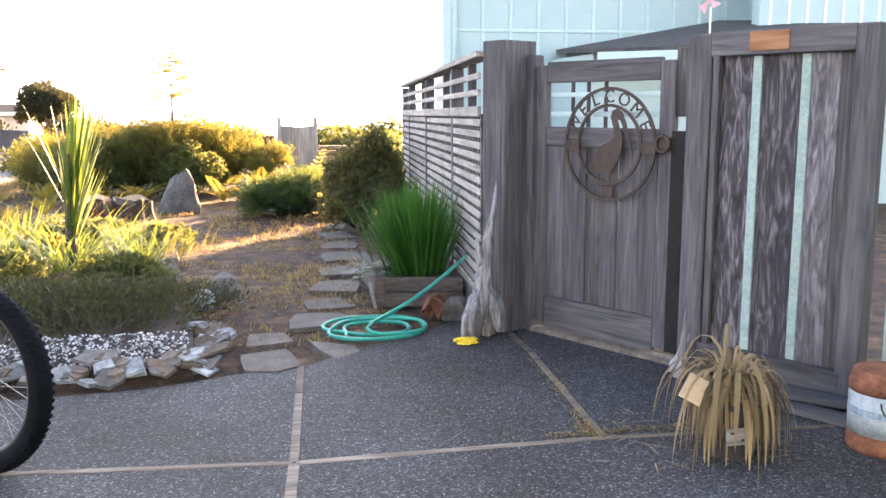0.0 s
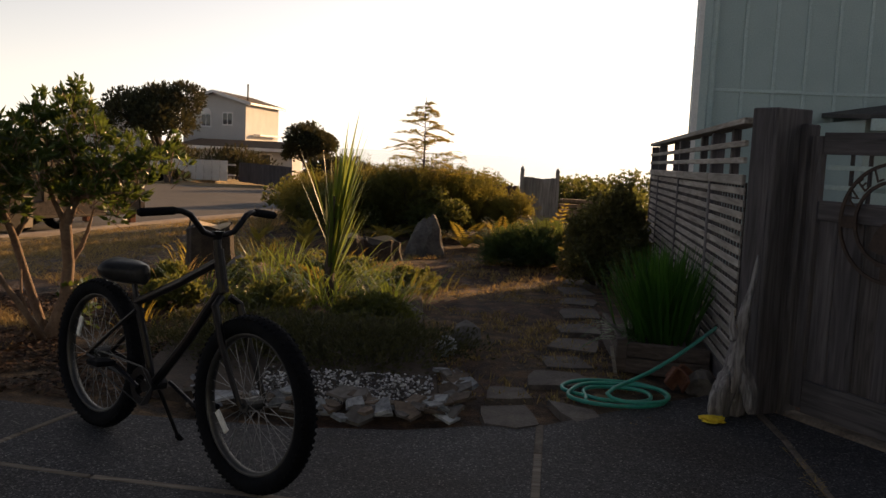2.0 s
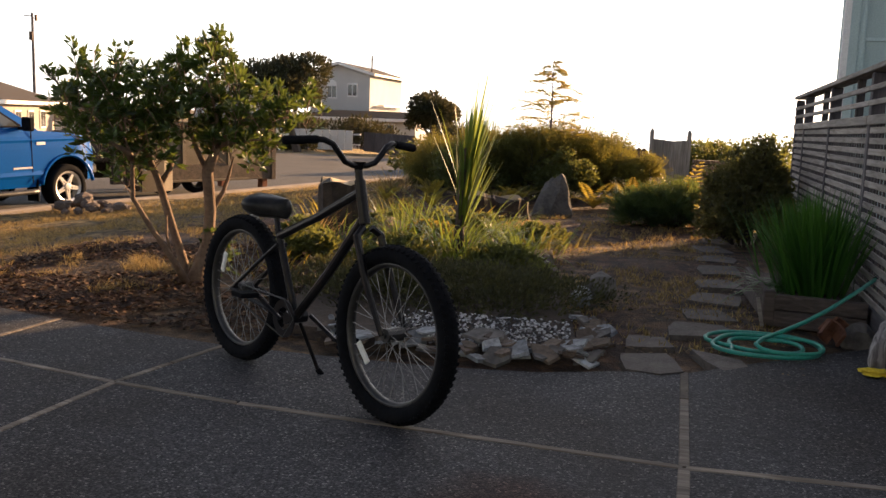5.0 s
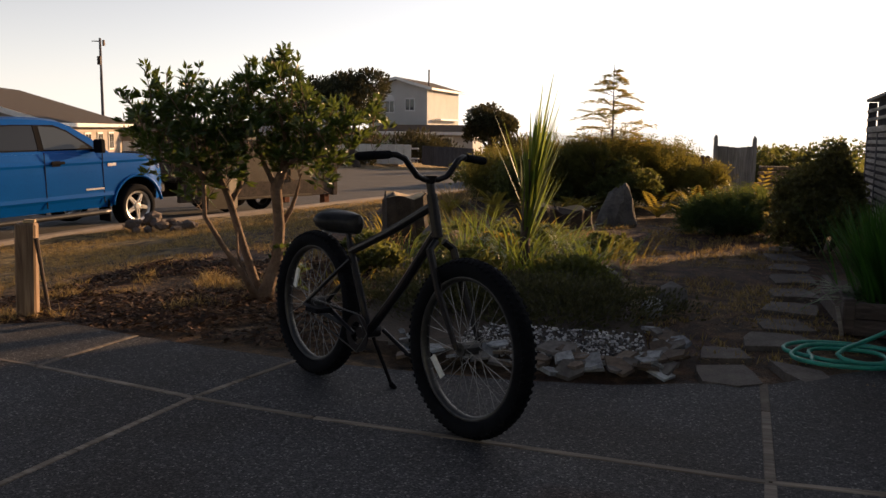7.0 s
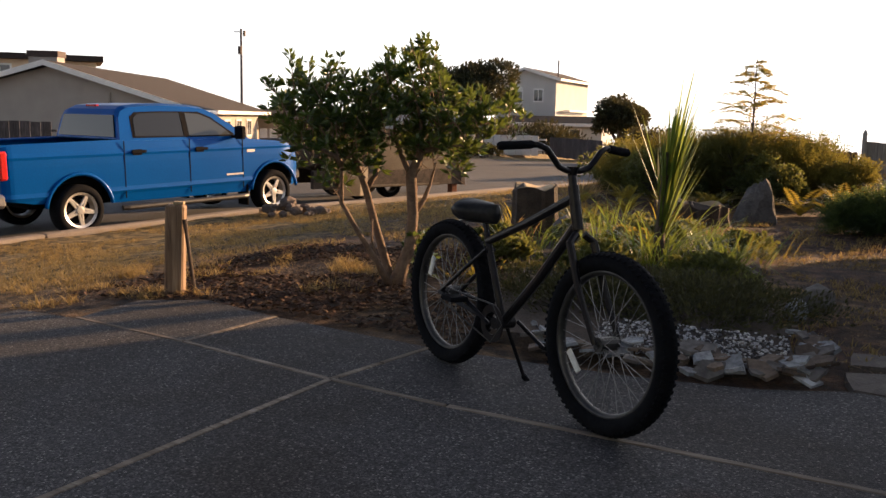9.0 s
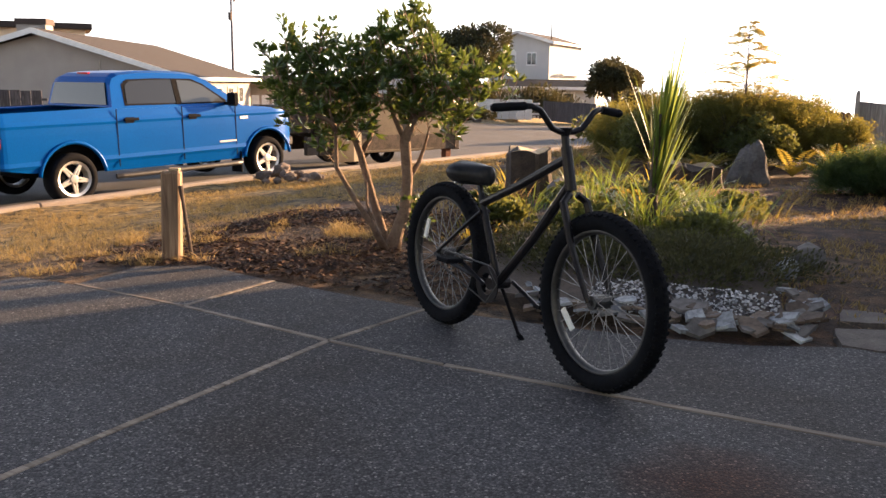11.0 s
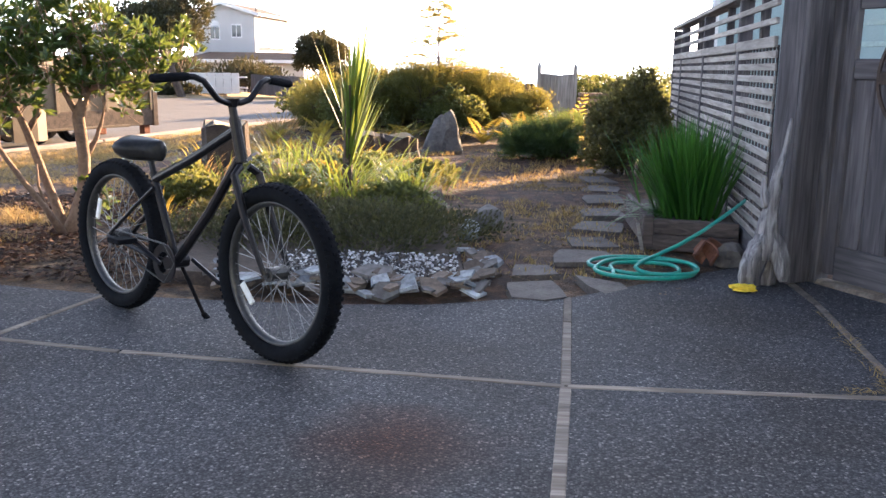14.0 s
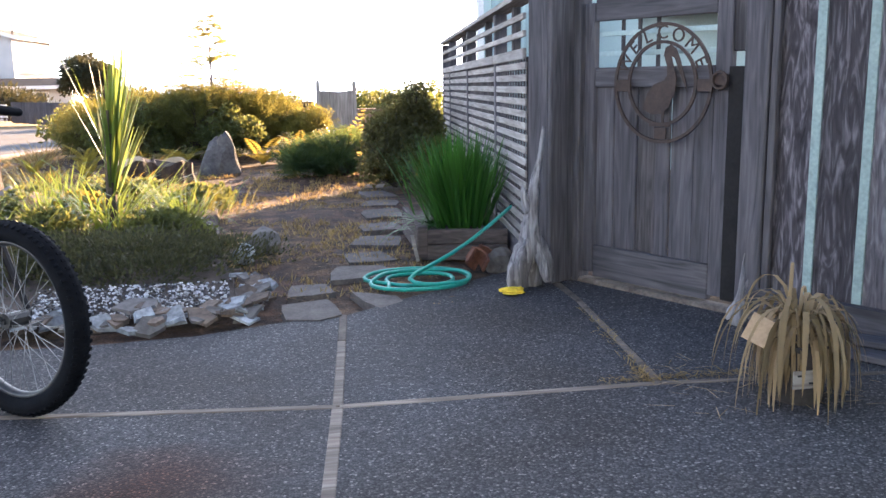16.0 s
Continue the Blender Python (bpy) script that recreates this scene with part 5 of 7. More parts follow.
def fern(x, y, n, ln, label, up=1.1, z=None):
    g = Geo()
    for k in range(n):
        a = k * 6.2832 / n + rnd(-0.3, 0.3)
        d = Vector((math.cos(a), math.sin(a), up * rnd(0.7, 1.8))).normalized()
        q = Vector((0, 0, 0.02))
        side = Vector((-math.sin(a), math.cos(a), 0))
        L = ln * rnd(0.7, 1.15)
        for i in range(14):
            w = 0.20 * L * math.sin(math.pi * (i + 1.5) / 16)
            for sg in (-1, 1):
                g.leaf(q, side * sg + d * 0.35, w, 0.035, d)
            q = q + d * L / 14
            d = (d + Vector((0, 0, -0.075))).normalized()
    solid("fern", g, M_FERN, pose(x, y, on_ground(x, y) if z is None else z), label, "fern", "ferns in the garden")


bush("ground_cover", -1.15, 5.6, 2.0, 1.4, 0.31, 12000, "leaf", M_COVER, "low dense dark ground-cover shrub behind the slate edging", 0.0, (0.034, 0.017), 26)
bush("ground_cover", -2.0, 5.75, 1.3, 1.2, 0.27, 5000, "leaf", M_COVER, "low dense dark ground-cover shrub behind the slate edging", 0.0, (0.028, 0.013), 9)
bush("juniper", 0.42, 11.2, 1.2, 0.9, 0.48, 2200, "spray", M_JUN, "spreading dark green juniper on the soil", None, (0.045, 0.020), 18, -0.15)
bush("juniper", 0.02, 11.05, 0.75, 0.7, 0.40, 900, "spray", M_JUN, "spreading dark green juniper on the soil", None, (0.045, 0.020), 9, -0.15)
for x, y, w, h, mt in ((-2.75, 7.0, 0.6, 0.30, M_LEAF2), (-2.45, 8.3, 0.8, 0.34, M_LEAF2), (-1.9, 8.0, 0.7, 0.32, M_FERN), (-1.0, 8.6, 0.7, 0.28, M_LEAF2), (-1.75, 9.0, 0.9, 0.34, M_LEAF2), (-2.0, 6.9, 0.8, 0.30, M_LEAF2), (-1.1, 6.9, 0.8, 0.26, M_LEAF2), (-3.3, 8.3, 0.6, 0.26, M_LEAF2)):
    bush("bed_shrub", x, y, w, w * 0.8, h, 700, "tuft", mt, "low leafy green plant in the bed", None, (0.05, 0.022), 8, 0.5, "plant")
fern(0.50, 11.75, 11, 0.78, "upright yellow-green fern behind the juniper", 2.4)
fern(0.95, 11.6, 8, 0.66, "upright yellow-green fern behind the juniper", 2.6)
fern(-0.62, 12.9, 16, 0.62, "arching backlit fern by the standing rock", 1.0)
fern(-0.1, 13.6, 14, 0.6, "arching backlit fern by the standing rock", 1.2)
bush("broom_hedge", -1.8, 14.6, 2.4, 1.6, 1.08, 5600, "spray", M_OLIVE, "wide feathery olive-green shrub glowing at its edges", None, (0.07, 0.02), 16, 0.05)
bush("broom_hedge", -3.1, 15.4, 2.0, 1.5, 0.86, 3000, "spray", M_OLIVE, "wide feathery olive-green shrub glowing at its edges", None, (0.07, 0.02), 14, 0.05)
bush("broom_hedge", -0.35, 15.1, 1.5, 1.3, 0.84, 2400, "spray", M_OLIVE, "feathery olive-green shrub with bare tips", None, (0.07, 0.02), 10, 0.1)
bush("dark_shrub", -2.55, 13.9, 1.3, 1.0, 0.92, 2200, "tuft", M_LEAF2, "dark leafy shrub among the broom", None, (0.06, 0.026), 10, 0.3)
bush("dark_shrub", -1.05, 13.7, 1.2, 0.9, 0.80, 2000, "tuft", M_LEAF2, "dark leafy shrub among the broom", None, (0.06, 0.026), 10, 0.3)
bush("dark_shrub", -3.9, 17.3, 1.6, 1.2, 0.9, 1800, "tuft", M_LEAF2, "dark leafy shrub by the far lawn edge", None, (0.07, 0.03), 9, 0.3)
bush("rose_bush", 1.10, 9.85, 1.1, 0.95, 1.24, 2600, "tuft", M_ROSE, "dense dark leafy bush against the fence end", None, (0.055, 0.03), 12, 0.3)
conifer_sapling()
bush("rose_bush", 1.02, 9.6, 0.95, 0.8, 0.8, 1300, "tuft", M_ROSE, "dense dark leafy bush against the fence end", None, (0.055, 0.03), 8, 0.2)
for x, y, n, ln in ((-2.3, 12.4, 12, 0.5), (-3.0, 13.0, 12, 0.5), (-1.75, 12.9, 14, 0.55), (-3.5, 12.2, 10, 0.42), (-2.7, 11.6, 10, 0.4), (-0.25, 12.6, 10, 0.42), (1.15, 11.4, 9, 0.4)):
    fern(x, y, n, ln, "small yellow-green fern among the shrubs", rnd(0.9, 1.6))
for x, y, n, h, mt in ((-2.0, 11.9, 160, 0.34, M_FERN), (-2.9, 10.4, 160, 0.34, M_OLIVE), (-1.9, 9.6, 110, 0.36, M_FERN), (-2.7, 9.2, 90, 0.34, M_STRAP), (-0.95, 8.3, 120, 0.3, M_OLIVE), (-3.2, 8.4, 120, 0.28, M_DRYGRASS), (-3.9, 14.0, 200, 0.4, M_DRYGRASS), (1.0, 10.9, 120, 0.3, M_FERN)):
    c = Geo()
    for _ in range(n):
        a = rnd(0, 6.2832)
        r = abs(random.gauss(0, 0.2))
        c.blade((r * math.cos(a), r * math.sin(a), 0), (math.cos(a), math.sin(a), rnd(0.6, 3.0)), h * rnd(0.6, 1.4), rnd(0.009, 0.02), rnd(0.6, 2.2), 4)
    solid("grass_clump", c, mt, pose(x, y, on_ground(x, y)), "tuft of long sunlit grass among the shrubs", "plant", "grassy clumps in the bed", "stuff")

# ---- small things by the gate ----
def smooth_line(pts):
    """Points along a curve, evened out by three rounds of averaging."""
    pts = [Vector(p) for p in pts]
    for _ in range(3):
        pts = [pts[0]] + [(pts[k - 1] + pts[k] * 2 + pts[k + 1]) / 4 for k in range(1, len(pts) - 1)] + [pts[-1]]
    return pts


def hose():
    pts = [(0.40, 4.86, 0.016), (0.405, 4.93, 0.016), (0.43, 4.99, 0.018)]
    for cx, cy, rx, ry, a0, a1, z in ((0.60, 5.06, 0.20, 0.17, 3.5, -2.9, 0.018), (0.58, 5.07, 0.315, 0.30, 3.3, -2.9, 0.022), (0.62, 5.03, 0.275, 0.22, 3.2, -2.4, 0.036)):
        for k in range(30):
            a = a0 + (a1 - a0) * k / 29
            w = smooth01(min(k, 29 - k) / 6)
            pts.append((cx + rx * math.cos(a), cy + ry * math.sin(a), z + 0.005 * math.sin(3 * a) * w))
    pts = pts[:-3]
    # from the coil's left up to the fence
    pts += [(0.42, 4.90, 0.066), (0.52, 4.93, 0.075), (0.66, 5.02, 0.09), (0.80, 5.13, 0.13), (0.95, 5.27, 0.19), (1.12, 5.45, 0.265), (1.28, 5.62, 0.345)]
    t = thing("garden_hose", I4, "green garden hose coiled on the path and drive", "hose")
    part("tube", Geo().tube(smooth_line(pts), 0.0118, 9), M_HOSE, t, "", True)
    part("coupling", Geo().tube([(1.27, 5.605, 0.338), (1.31, 5.66, 0.362)], 0.019, 10), M_VINYL, t, "black hose coupling")


def driftwood(m, s, label, seed):
    """Twisted silver trunk that splits into two gnarled legs."""
    t = thing("driftwood", m, label, "driftwood")

    def limb(name, pts, rs):
        g = Geo().tube([Vector(p) * s for p in pts], [r * s for r in rs], 16)
        vs = []
        for p in g.v:
            q = Vector(p)
            c = min((Vector(a) * s for a in pts), key=lambda a: (a - q).length)
            an = math.atan2(q.y - c.y, q.x - c.x)
            k = 1 + 0.5 * noise.noise(Vector((q.x * 16 / s, q.y * 16 / s, q.z * 6 / s + seed))) + 0.22 * math.sin(an * 5 + q.z * 9 / s + seed) + 0.16 * noise.noise(Vector((q.x * 60 / s, q.y * 60 / s, q.z * 14 / s)))
            vs.append(tuple(c + (q - c) * k))
        g.v = vs
        part(name, g, M_DRIFT, t, "", True)

    def fine(pts, rs, n=4):
        """More rings along a limb."""
        P, R = [], []
        for i in range(len(pts) - 1):
            for j in range(n):
                P.append(tuple(Vector(pts[i]).lerp(Vector(pts[i + 1]), j / n)))
                R.append(rs[i] + (rs[i + 1] - rs[i]) * j / n)
        return P + [pts[-1]], R + [rs[-1]]

    limb("trunk", *fine([(0.07, 0.06, 0.95), (0.055, 0.045, 0.8), (0.03, 0.03, 0.66), (0.01, 0.01, 0.5), (0.0, 0.0, 0.38), (-0.01, 0, 0.28), (-0.02, -0.01, 0.16)], [0.005, 0.018, 0.028, 0.034, 0.046, 0.064, 0.05]))
    limb("root", *fine([(-0.01, 0, 0.34), (-0.045, -0.02, 0.24), (-0.075, -0.04, 0.15), (-0.085, -0.05, 0.07), (-0.075, -0.05, 0.01)], [0.026, 0.05, 0.055, 0.055, 0.045]))
    limb("root", *fine([(0.01, 0, 0.34), (0.05, -0.01, 0.25), (0.075, -0.02, 0.16), (0.09, -0.03, 0.09), (0.10, -0.04, 0.045)], [0.025, 0.042, 0.048, 0.042, 0.02]))
    limb("root", *fine([(0.0, 0.03, 0.25), (0.0, 0.06, 0.12), (0.01, 0.07, 0.0)], [0.05, 0.06, 0.05]))
    limb("knot", *fine([(-0.02, 0.0, 0.46), (-0.045, -0.01, 0.54), (-0.05, -0.01, 0.62)], [0.03, 0.02, 0.006]))


def dead_plant():
    t = thing("potted_plant", pose(1.70, 2.92, 0), "dried-out plant drooping over a dark nursery pot", "potted plant")
    part("pot", Geo().tube([(0, 0, 0), (0, 0, 0.02), (0, 0, 0.2), (0, 0, 0.22)], [0.085, 0.088, 0.11, 0.115], 18), plain("dark_pot", (0.03, 0.027, 0.025), (0.06, 0.05, 0.045), 12.0, 0.7, vary=0), t)
    g = Geo()
    for k in range(300):
        a = rnd(0, 6.2832)
        if 3.9 < a < 5.3 and random.random() < 0.7:
            continue
        long = random.random() < 0.2
        g.blade((0.05 * math.cos(a), 0.05 * math.sin(a), 0.2 + rnd(0, 0.12)), (math.cos(a) + (0.5 if long else 0.1) + rnd(-0.6, 0.6), math.sin(a) - 0.2 + rnd(-0.6, 0.6), rnd(1.2, 3.6)), rnd(0.42, 0.60) if long else rnd(0.16, 0.42), rnd(0.008, 0.030), rnd(5.0, 12.0), 9)
    part("dry_leaves", g, M_STRAW, t)
    lb = part("plant_label", Geo().box((-0.045, -0.128, 0.115), (0.095, 0.006, 0.065), None, 0.001), M_SLAT, t, "white plant tag")
    for x, z, w in ((-0.066, 0.130, 0.026), (-0.024, 0.102, 0.022)):
        part("text_bar", Geo().box((x, -0.1325, z), (w, 0.003, 0.007), None, 0.0005), M_RIM, lb)
    part("cardboard", Geo().box((0, 0, 0), (0.085, 0.005, 0.10), pose(-0.17, -0.02, 0.27, -20, 25, -30), 0.002), M_CARD, t, "torn piece of cardboard")
    s = Geo()
    for k in range(60):
        x, y = rnd(1.2, 2.1), rnd(2.8, 3.4)
        a = rnd(0, 6.28)
        s.blade((x, y, 0.006), (math.cos(a), math.sin(a), 0.03), rnd(0.04, 0.14), 0.005, 0.05, 2)
    solid("straw_litter", s, M_STRAW, I4, "dry stalks strewn on the concrete", "litter", kind="stuff")


def rusty_can():
    t = thing("metal_bucket", pose(2.31, 2.85, 0) @ Matrix.Diagonal((0.92, 0.92, 0.78, 1)), "old white metal bucket, rusted at rim and foot", "bucket")
    part("body", Geo().tube([(0, 0, 0.09), (0, 0, 0.16), (0, 0, 0.30)], [0.148, 0.15, 0.15], 28), M_CANW, t, "", True)
    part("foot", Geo().tube([(0, 0, 0.0), (0, 0, 0.02), (0, 0, 0.092)], [0.146, 0.151, 0.1495], 28), M_RUST, t, "rusty foot", True)
    part("rim", Geo().tube([(0, 0, 0.298), (0, 0, 0.33), (0, 0, 0.40), (0, 0, 0.405)], [0.151, 0.153, 0.135, 0.12], 28), M_RUST, t, "rusty rim", True)
    part("handle", Geo().tube([(0.15 * math.cos(a), -0.155, 0.3 + 0.0 - 0.12 * math.sin(a)) for a in np.arange(0, 3.2, 0.26)], 0.004, 6), M_IRON, t)
    part("blue_band", Geo().tube([(0, 0, 0.19), (0, 0, 0.225)], 0.1515, 28, False), plain("faded_blue_print", (0.16, 0.24, 0.36), (0.4, 0.46, 0.5), 30.0, 0.7, vary=0), t, "faded blue printed band")


M_CANW = plain("stained_white_metal", (0.26, 0.29, 0.31), (0.52, 0.56, 0.58), 10.0, 0.5, 0.2, 0.1, vary=0)
hose()
driftwood(pose(1.19, 4.78, 0, 0, 0, -12), 0.94, "silver driftwood trunk leaning on the gate post", 1.3)
driftwood(pose(1.93, 3.86, 0, 4, -10, 160), 0.36, "small silver driftwood knot by the fence panel", 4.1)
dead_plant()
rusty_can()
solid("yellow_cloth", Geo().rock((0, 0, 0.015), (0.062, 0.045, 0.02), 6.6, None, 0.7, 3), M_YELLOW, pose(1.06, 4.66, 0.004), "crumpled yellow cloth by the driftwood", "cloth")
for x, y, w, rz, lb in ((2.2, 3.28, 0.55, -52, "weathered board end lying on the concrete"), (2.32, 3.30, 0.42, -40, "weathered board end lying on the concrete")):
    solid("loose_board", Geo().box((0, 0, 0), (w, 0.11, 0.028), pose(0, 0, 0, 0, 0, 0), 0.004), M_GREYX, pose(x, y, 0.02 if w > 0.5 else 0.05, 0, 2, rz), lb, "board", "loose boards")
pw = thing("pinwheel", GATE @ pose(1.245, -0.02, 1.655), "small pink pinwheel on a white stick above the panel", "pinwheel")
part("stick", Geo().tube([(0, 0, -0.04), (0, 0, 0.12)], 0.005, 6), M_WHITE, pw)
for k in range(4):
    part("vane", Geo().add([(0, -0.012, 0.155), (0.0, -0.012, 0.225), (0.03, -0.03, 0.20), (0, -0.006, 0.157)], [(0, 1, 2), (0, 2, 3)]), M_PINK, pw).matrix_local = pose(0, 0, 0.155) @ pose(0, 0, 0, 0, 90 * k + 20, 0) @ pose(0, 0, -0.155)

# ---- bollard, stake ----
bo = thing("wooden_bollard", pose(-4.37, 4.83, -0.06), "square weathered timber bollard with a cut top", "bollard")
M_BOLL = wood("brown_post_wood", (0.13, 0.08, 0.05), (0.26, 0.175, 0.11), (0.40, 0.29, 0.19), "z")
part("post", Geo().box((0, 0, 0.315), (0.125, 0.115, 0.63), pose(0, 0, 0, 1, 2, 28), 0.012), M_BOLL, bo)
part("cap", Geo().box((0.02, 0, 0.642), (0.07, 0.06, 0.02), pose(0, 0, 0, 1, 2, 28), 0.006), M_CUT, bo, "pale splintered top")
solid("metal_stake", Geo().tube([(0, 0, -0.1), (0.0, 0, 0.42), (0.0, 0, 0.52)], [0.012, 0.012, 0.017], 8), M_IRON, pose(-4.2, 4.83, -0.04, 3, -6, 0), "dark iron stake leaning by the bollard", "stake")


# ---- pickup truck ----
def truck():
    m = pose(-10.76, 11.915, street_z(12.0) + 0.03, 0, -1.5, 75.3)
    t = thing("pickup_truck", m, "bright blue crew-cab pickup truck parked along the street", "truck")
    half, WB, WZ, AR = 0.98, 1.85, 0.38, 0.51

    def lerp_line(line, x):
        for (x0, z0), (x1, z1) in zip(line, line[1:]):
            if x <= x1:
                return z0 + (z1 - z0) * max(0.0, (x - x0) / (x1 - x0))
        return line[-1][1]

    TOP = [(-2.97, 1.36), (-1.14, 1.385), (-1.10, 1.36), (1.25, 1.33), (1.9, 1.275), (2.25, 1.215), (2.45, 1.13), (2.58, 0.98), (2.66, 0.80)]
    LOW = [(-2.97, 0.60), (-2.5, 0.52), (-1.3, 0.44), (1.3, 0.42), (2.45, 0.46), (2.66, 0.58)]
    BULGE = [(0.40, -0.055), (0.58, -0.012), (0.62, 0.012), (0.68, 0.0), (1.0, 0.0), (1.14, -0.006), (1.18, 0.004), (1.24, -0.016), (1.40, -0.05)]

    def bottom(x):
        z = lerp_line(LOW, x)
        for c in (-WB, WB):
            if abs(x - c) < AR:
                z = max(z, WZ + math.sqrt(AR * AR - (x - c) ** 2) * 1.02)
        return z

    def width(x, z):
        w = half + lerp_line(BULGE, z)
        if x > 2.0:
            w -= 0.30 * ((x - 2.0) / 0.66) ** 2.2
        if x < -2.8:
            w -= 0.05 * ((-2.8 - x) / 0.17) ** 2
        return w

    xs = sorted(set([round(-2.97 + 0.055 * k, 3) for k in range(103)] + [2.66] + [c + s * AR * f for c in (-WB, WB) for s in (-1, 1) for f in (1.0, 0.985, 0.95, 0.88)]))
    levels = [0.0, 0.50, 0.57, 0.62, 0.68, 0.80, 0.92, 1.04, 1.14, 1.18, 1.24, 1.30, 9.0]
    g, nl = Geo(), len(levels)
    for s in (-1, 1):
        k0 = len(g.v)
        for x in xs:
            zb, zt = bottom(x), lerp_line(TOP, x)
            for lv in levels:
                z = max(zb, min(zt, lv))
                g.v.append((x, s * width(x, z), z))
        g.f += [(k0 + i * nl + k, k0 + (i + 1) * nl + k, k0 + (i + 1) * nl + k + 1, k0 + i * nl + k + 1) for i in range(len(xs) - 1) for k in range(nl - 1)]
    n = len(xs) * nl
    for i in range(len(xs) - 1):          # bonnet and nose, closed across
        if xs[i] > -1.16:
            g.f.append((i * nl + nl - 1, (i + 1) * nl + nl - 1, n + (i + 1) * nl + nl - 1, n + i * nl + nl - 1))
    g.f += [tuple(range(nl)) + tuple(range(n + nl - 1, n - 1, -1))]
    e = (len(xs) - 1) * nl
    g.f.append(tuple(range(e, e + nl)) + tuple(range(n + e + nl - 1, n + e - 1, -1)))
    g.f = [f for f in g.f if len(f) != 4 or len({tuple(round(c, 3) for c in g.v[q]) for q in f}) > 2]
    part("body", g, M_BLUE, t, "glossy blue body")
    part("bed_liner", Geo().box((-2.04, 0, 1.0), (1.76, 1.66, 0.5), None, 0.02), M_RUBBER, t, "dark bed liner")
    for s in (-1, 1):
        part("bed_rail", Geo().box((-2.04, s * 0.885, 1.372), (1.84, 0.10, 0.03), pose(0, 0, 0, 0, -0.6, 0), 0.01), M_BLUE, t)
    part("tailgate", Geo().box((-2.93, 0, 1.0), (0.07, 1.8, 0.72), None, 0.02), M_BLUE, t)
    part("bonnet_ridge", Geo().box((1.8, 0, 1.288), (0.95, 0.9, 0.03), pose(0, 0, 0, 0, 3.6, 0), 0.014), M_BLUE, t)

    def cab_w(z):
        return half - 0.05 - 0.17 * max(0.0, min(1.0, (z - 1.33) / 0.55))

    out = [(1.36, 1.31), (1.05, 1.55), (0.70, 1.76), (0.52, 1.83), (0.25, 1.865), (-0.2, 1.885), (-0.62, 1.88), (-0.90, 1.855), (-1.02, 1.80), (-1.07, 1.70), (-1.13, 1.34)]
    nn = len(out)
    vs = [(x, s * cab_w(z), z) for s in (-1, 1) for x, z in out]
    vs += [(x - 0.0, s * (cab_w(z) - 0.13), z + 0.035) for s in (-1, 1) for x, z in out]
    cf = []
    for o in (0, nn):
        cf.append(tuple(o + k for k in range(nn)))
        cf += [(o + k, o + k + 1, 2 * nn + o + k + 1, 2 * nn + o + k) for k in range(nn - 1)]
    cf += [(2 * nn + k, 2 * nn + k + 1, 3 * nn + k + 1, 3 * nn + k) for k in range(nn - 1)]
    part("cab", Geo().add(vs, cf), M_BLUE, t, "blue crew cab")

    def pane(name, pts, proud, mat, par=None, label=""):
        for s in (-1, 1):
            vs = [(x, s * (cab_w(z) + proud), z) for x, z in pts] + [(x, s * (cab_w(z) + proud - 0.02), z) for x, z in pts]
            k = len(pts)
            ob = part(name, Geo().add(vs, [tuple(range(k))] + [(i, (i + 1) % k, k + (i + 1) % k, k + i) for i in range(k)]), mat, par or t, label)
        return ob

    pane("window_surround", [(-0.90, 1.40), (0.98, 1.38), (1.05, 1.41), (0.62, 1.70), (0.40, 1.785), (-0.30, 1.80), (-0.78, 1.79), (-0.88, 1.72)], 0.006, M_RUBBER)
    pane("side_window", [(0.13, 1.405), (0.96, 1.405), (0.90, 1.47), (0.60, 1.675), (0.40, 1.75), (0.13, 1.77)], 0.012, M_WIN)
    pane("side_window", [(-0.86, 1.425), (0.02, 1.41), (0.02, 1.775), (-0.30, 1.78), (-0.74, 1.765), (-0.83, 1.70)], 0.012, M_GLASSD)
    pane("pillar", [(0.03, 1.395), (0.12, 1.395), (0.12, 1.785), (0.03, 1.79)], 0.016, M_RUBBER)
    for name, x0, x1, z0, z1, w0, w1, mt in (("rear_window", -1.135, -1.078, 1.41, 1.74, 0.80, 0.70, M_GLASSD), ("windscreen", 1.245, 0.735, 1.41, 1.755, 0.84, 0.74, M_WIN)):
        o = 0.012 if x0 > 0 else -0.012
        q = [(x0, -w0, z0), (x0, w0, z0), (x1, w1, z1), (x1, -w1, z1)]
        part(name, Geo().add([(x + o, y, z + 0.008) for x, y, z in q] + [(x - o, y, z) for x, y, z in q], [(0, 1, 2, 3), (4, 5, 6, 7), (0, 1, 5, 4), (1, 2, 6, 5), (2, 3, 7, 6), (3, 0, 4, 7)]), mt, t)
    part("brake_lamp", Geo().box((-1.0, 0, 1.885), (0.05, 0.3, 0.03), None, 0.008), M_RED, t)
    for s in (-1, 1):
        for x in (-1.10, 0.08, 1.16):
            part("door_seam", Geo().box((x, s * (half - 0.002), 0.93), (0.014, 0.012, 0.86), None, 0.001), M_RUBBER, t)
        for x in (-0.86, 0.30):
            h = part("door_handle", Geo().box((x, s * (half + 0.022), 1.195), (0.25, 0.03, 0.045), None, 0.012), M_RUBBER, t, "black door handle")
            part("handle_cup", Geo().box((x - 0.02, s * (half + 0.003), 1.185), (0.15, 0.012, 0.085), None, 0.004), M_RUBBER, h)
        mi = part("mirror", Geo().box((1.0, s * (half + 0.14), 1.44), (0.11, 0.2, 0.22), None, 0.045), M_RUBBER, t, "black door mirror")
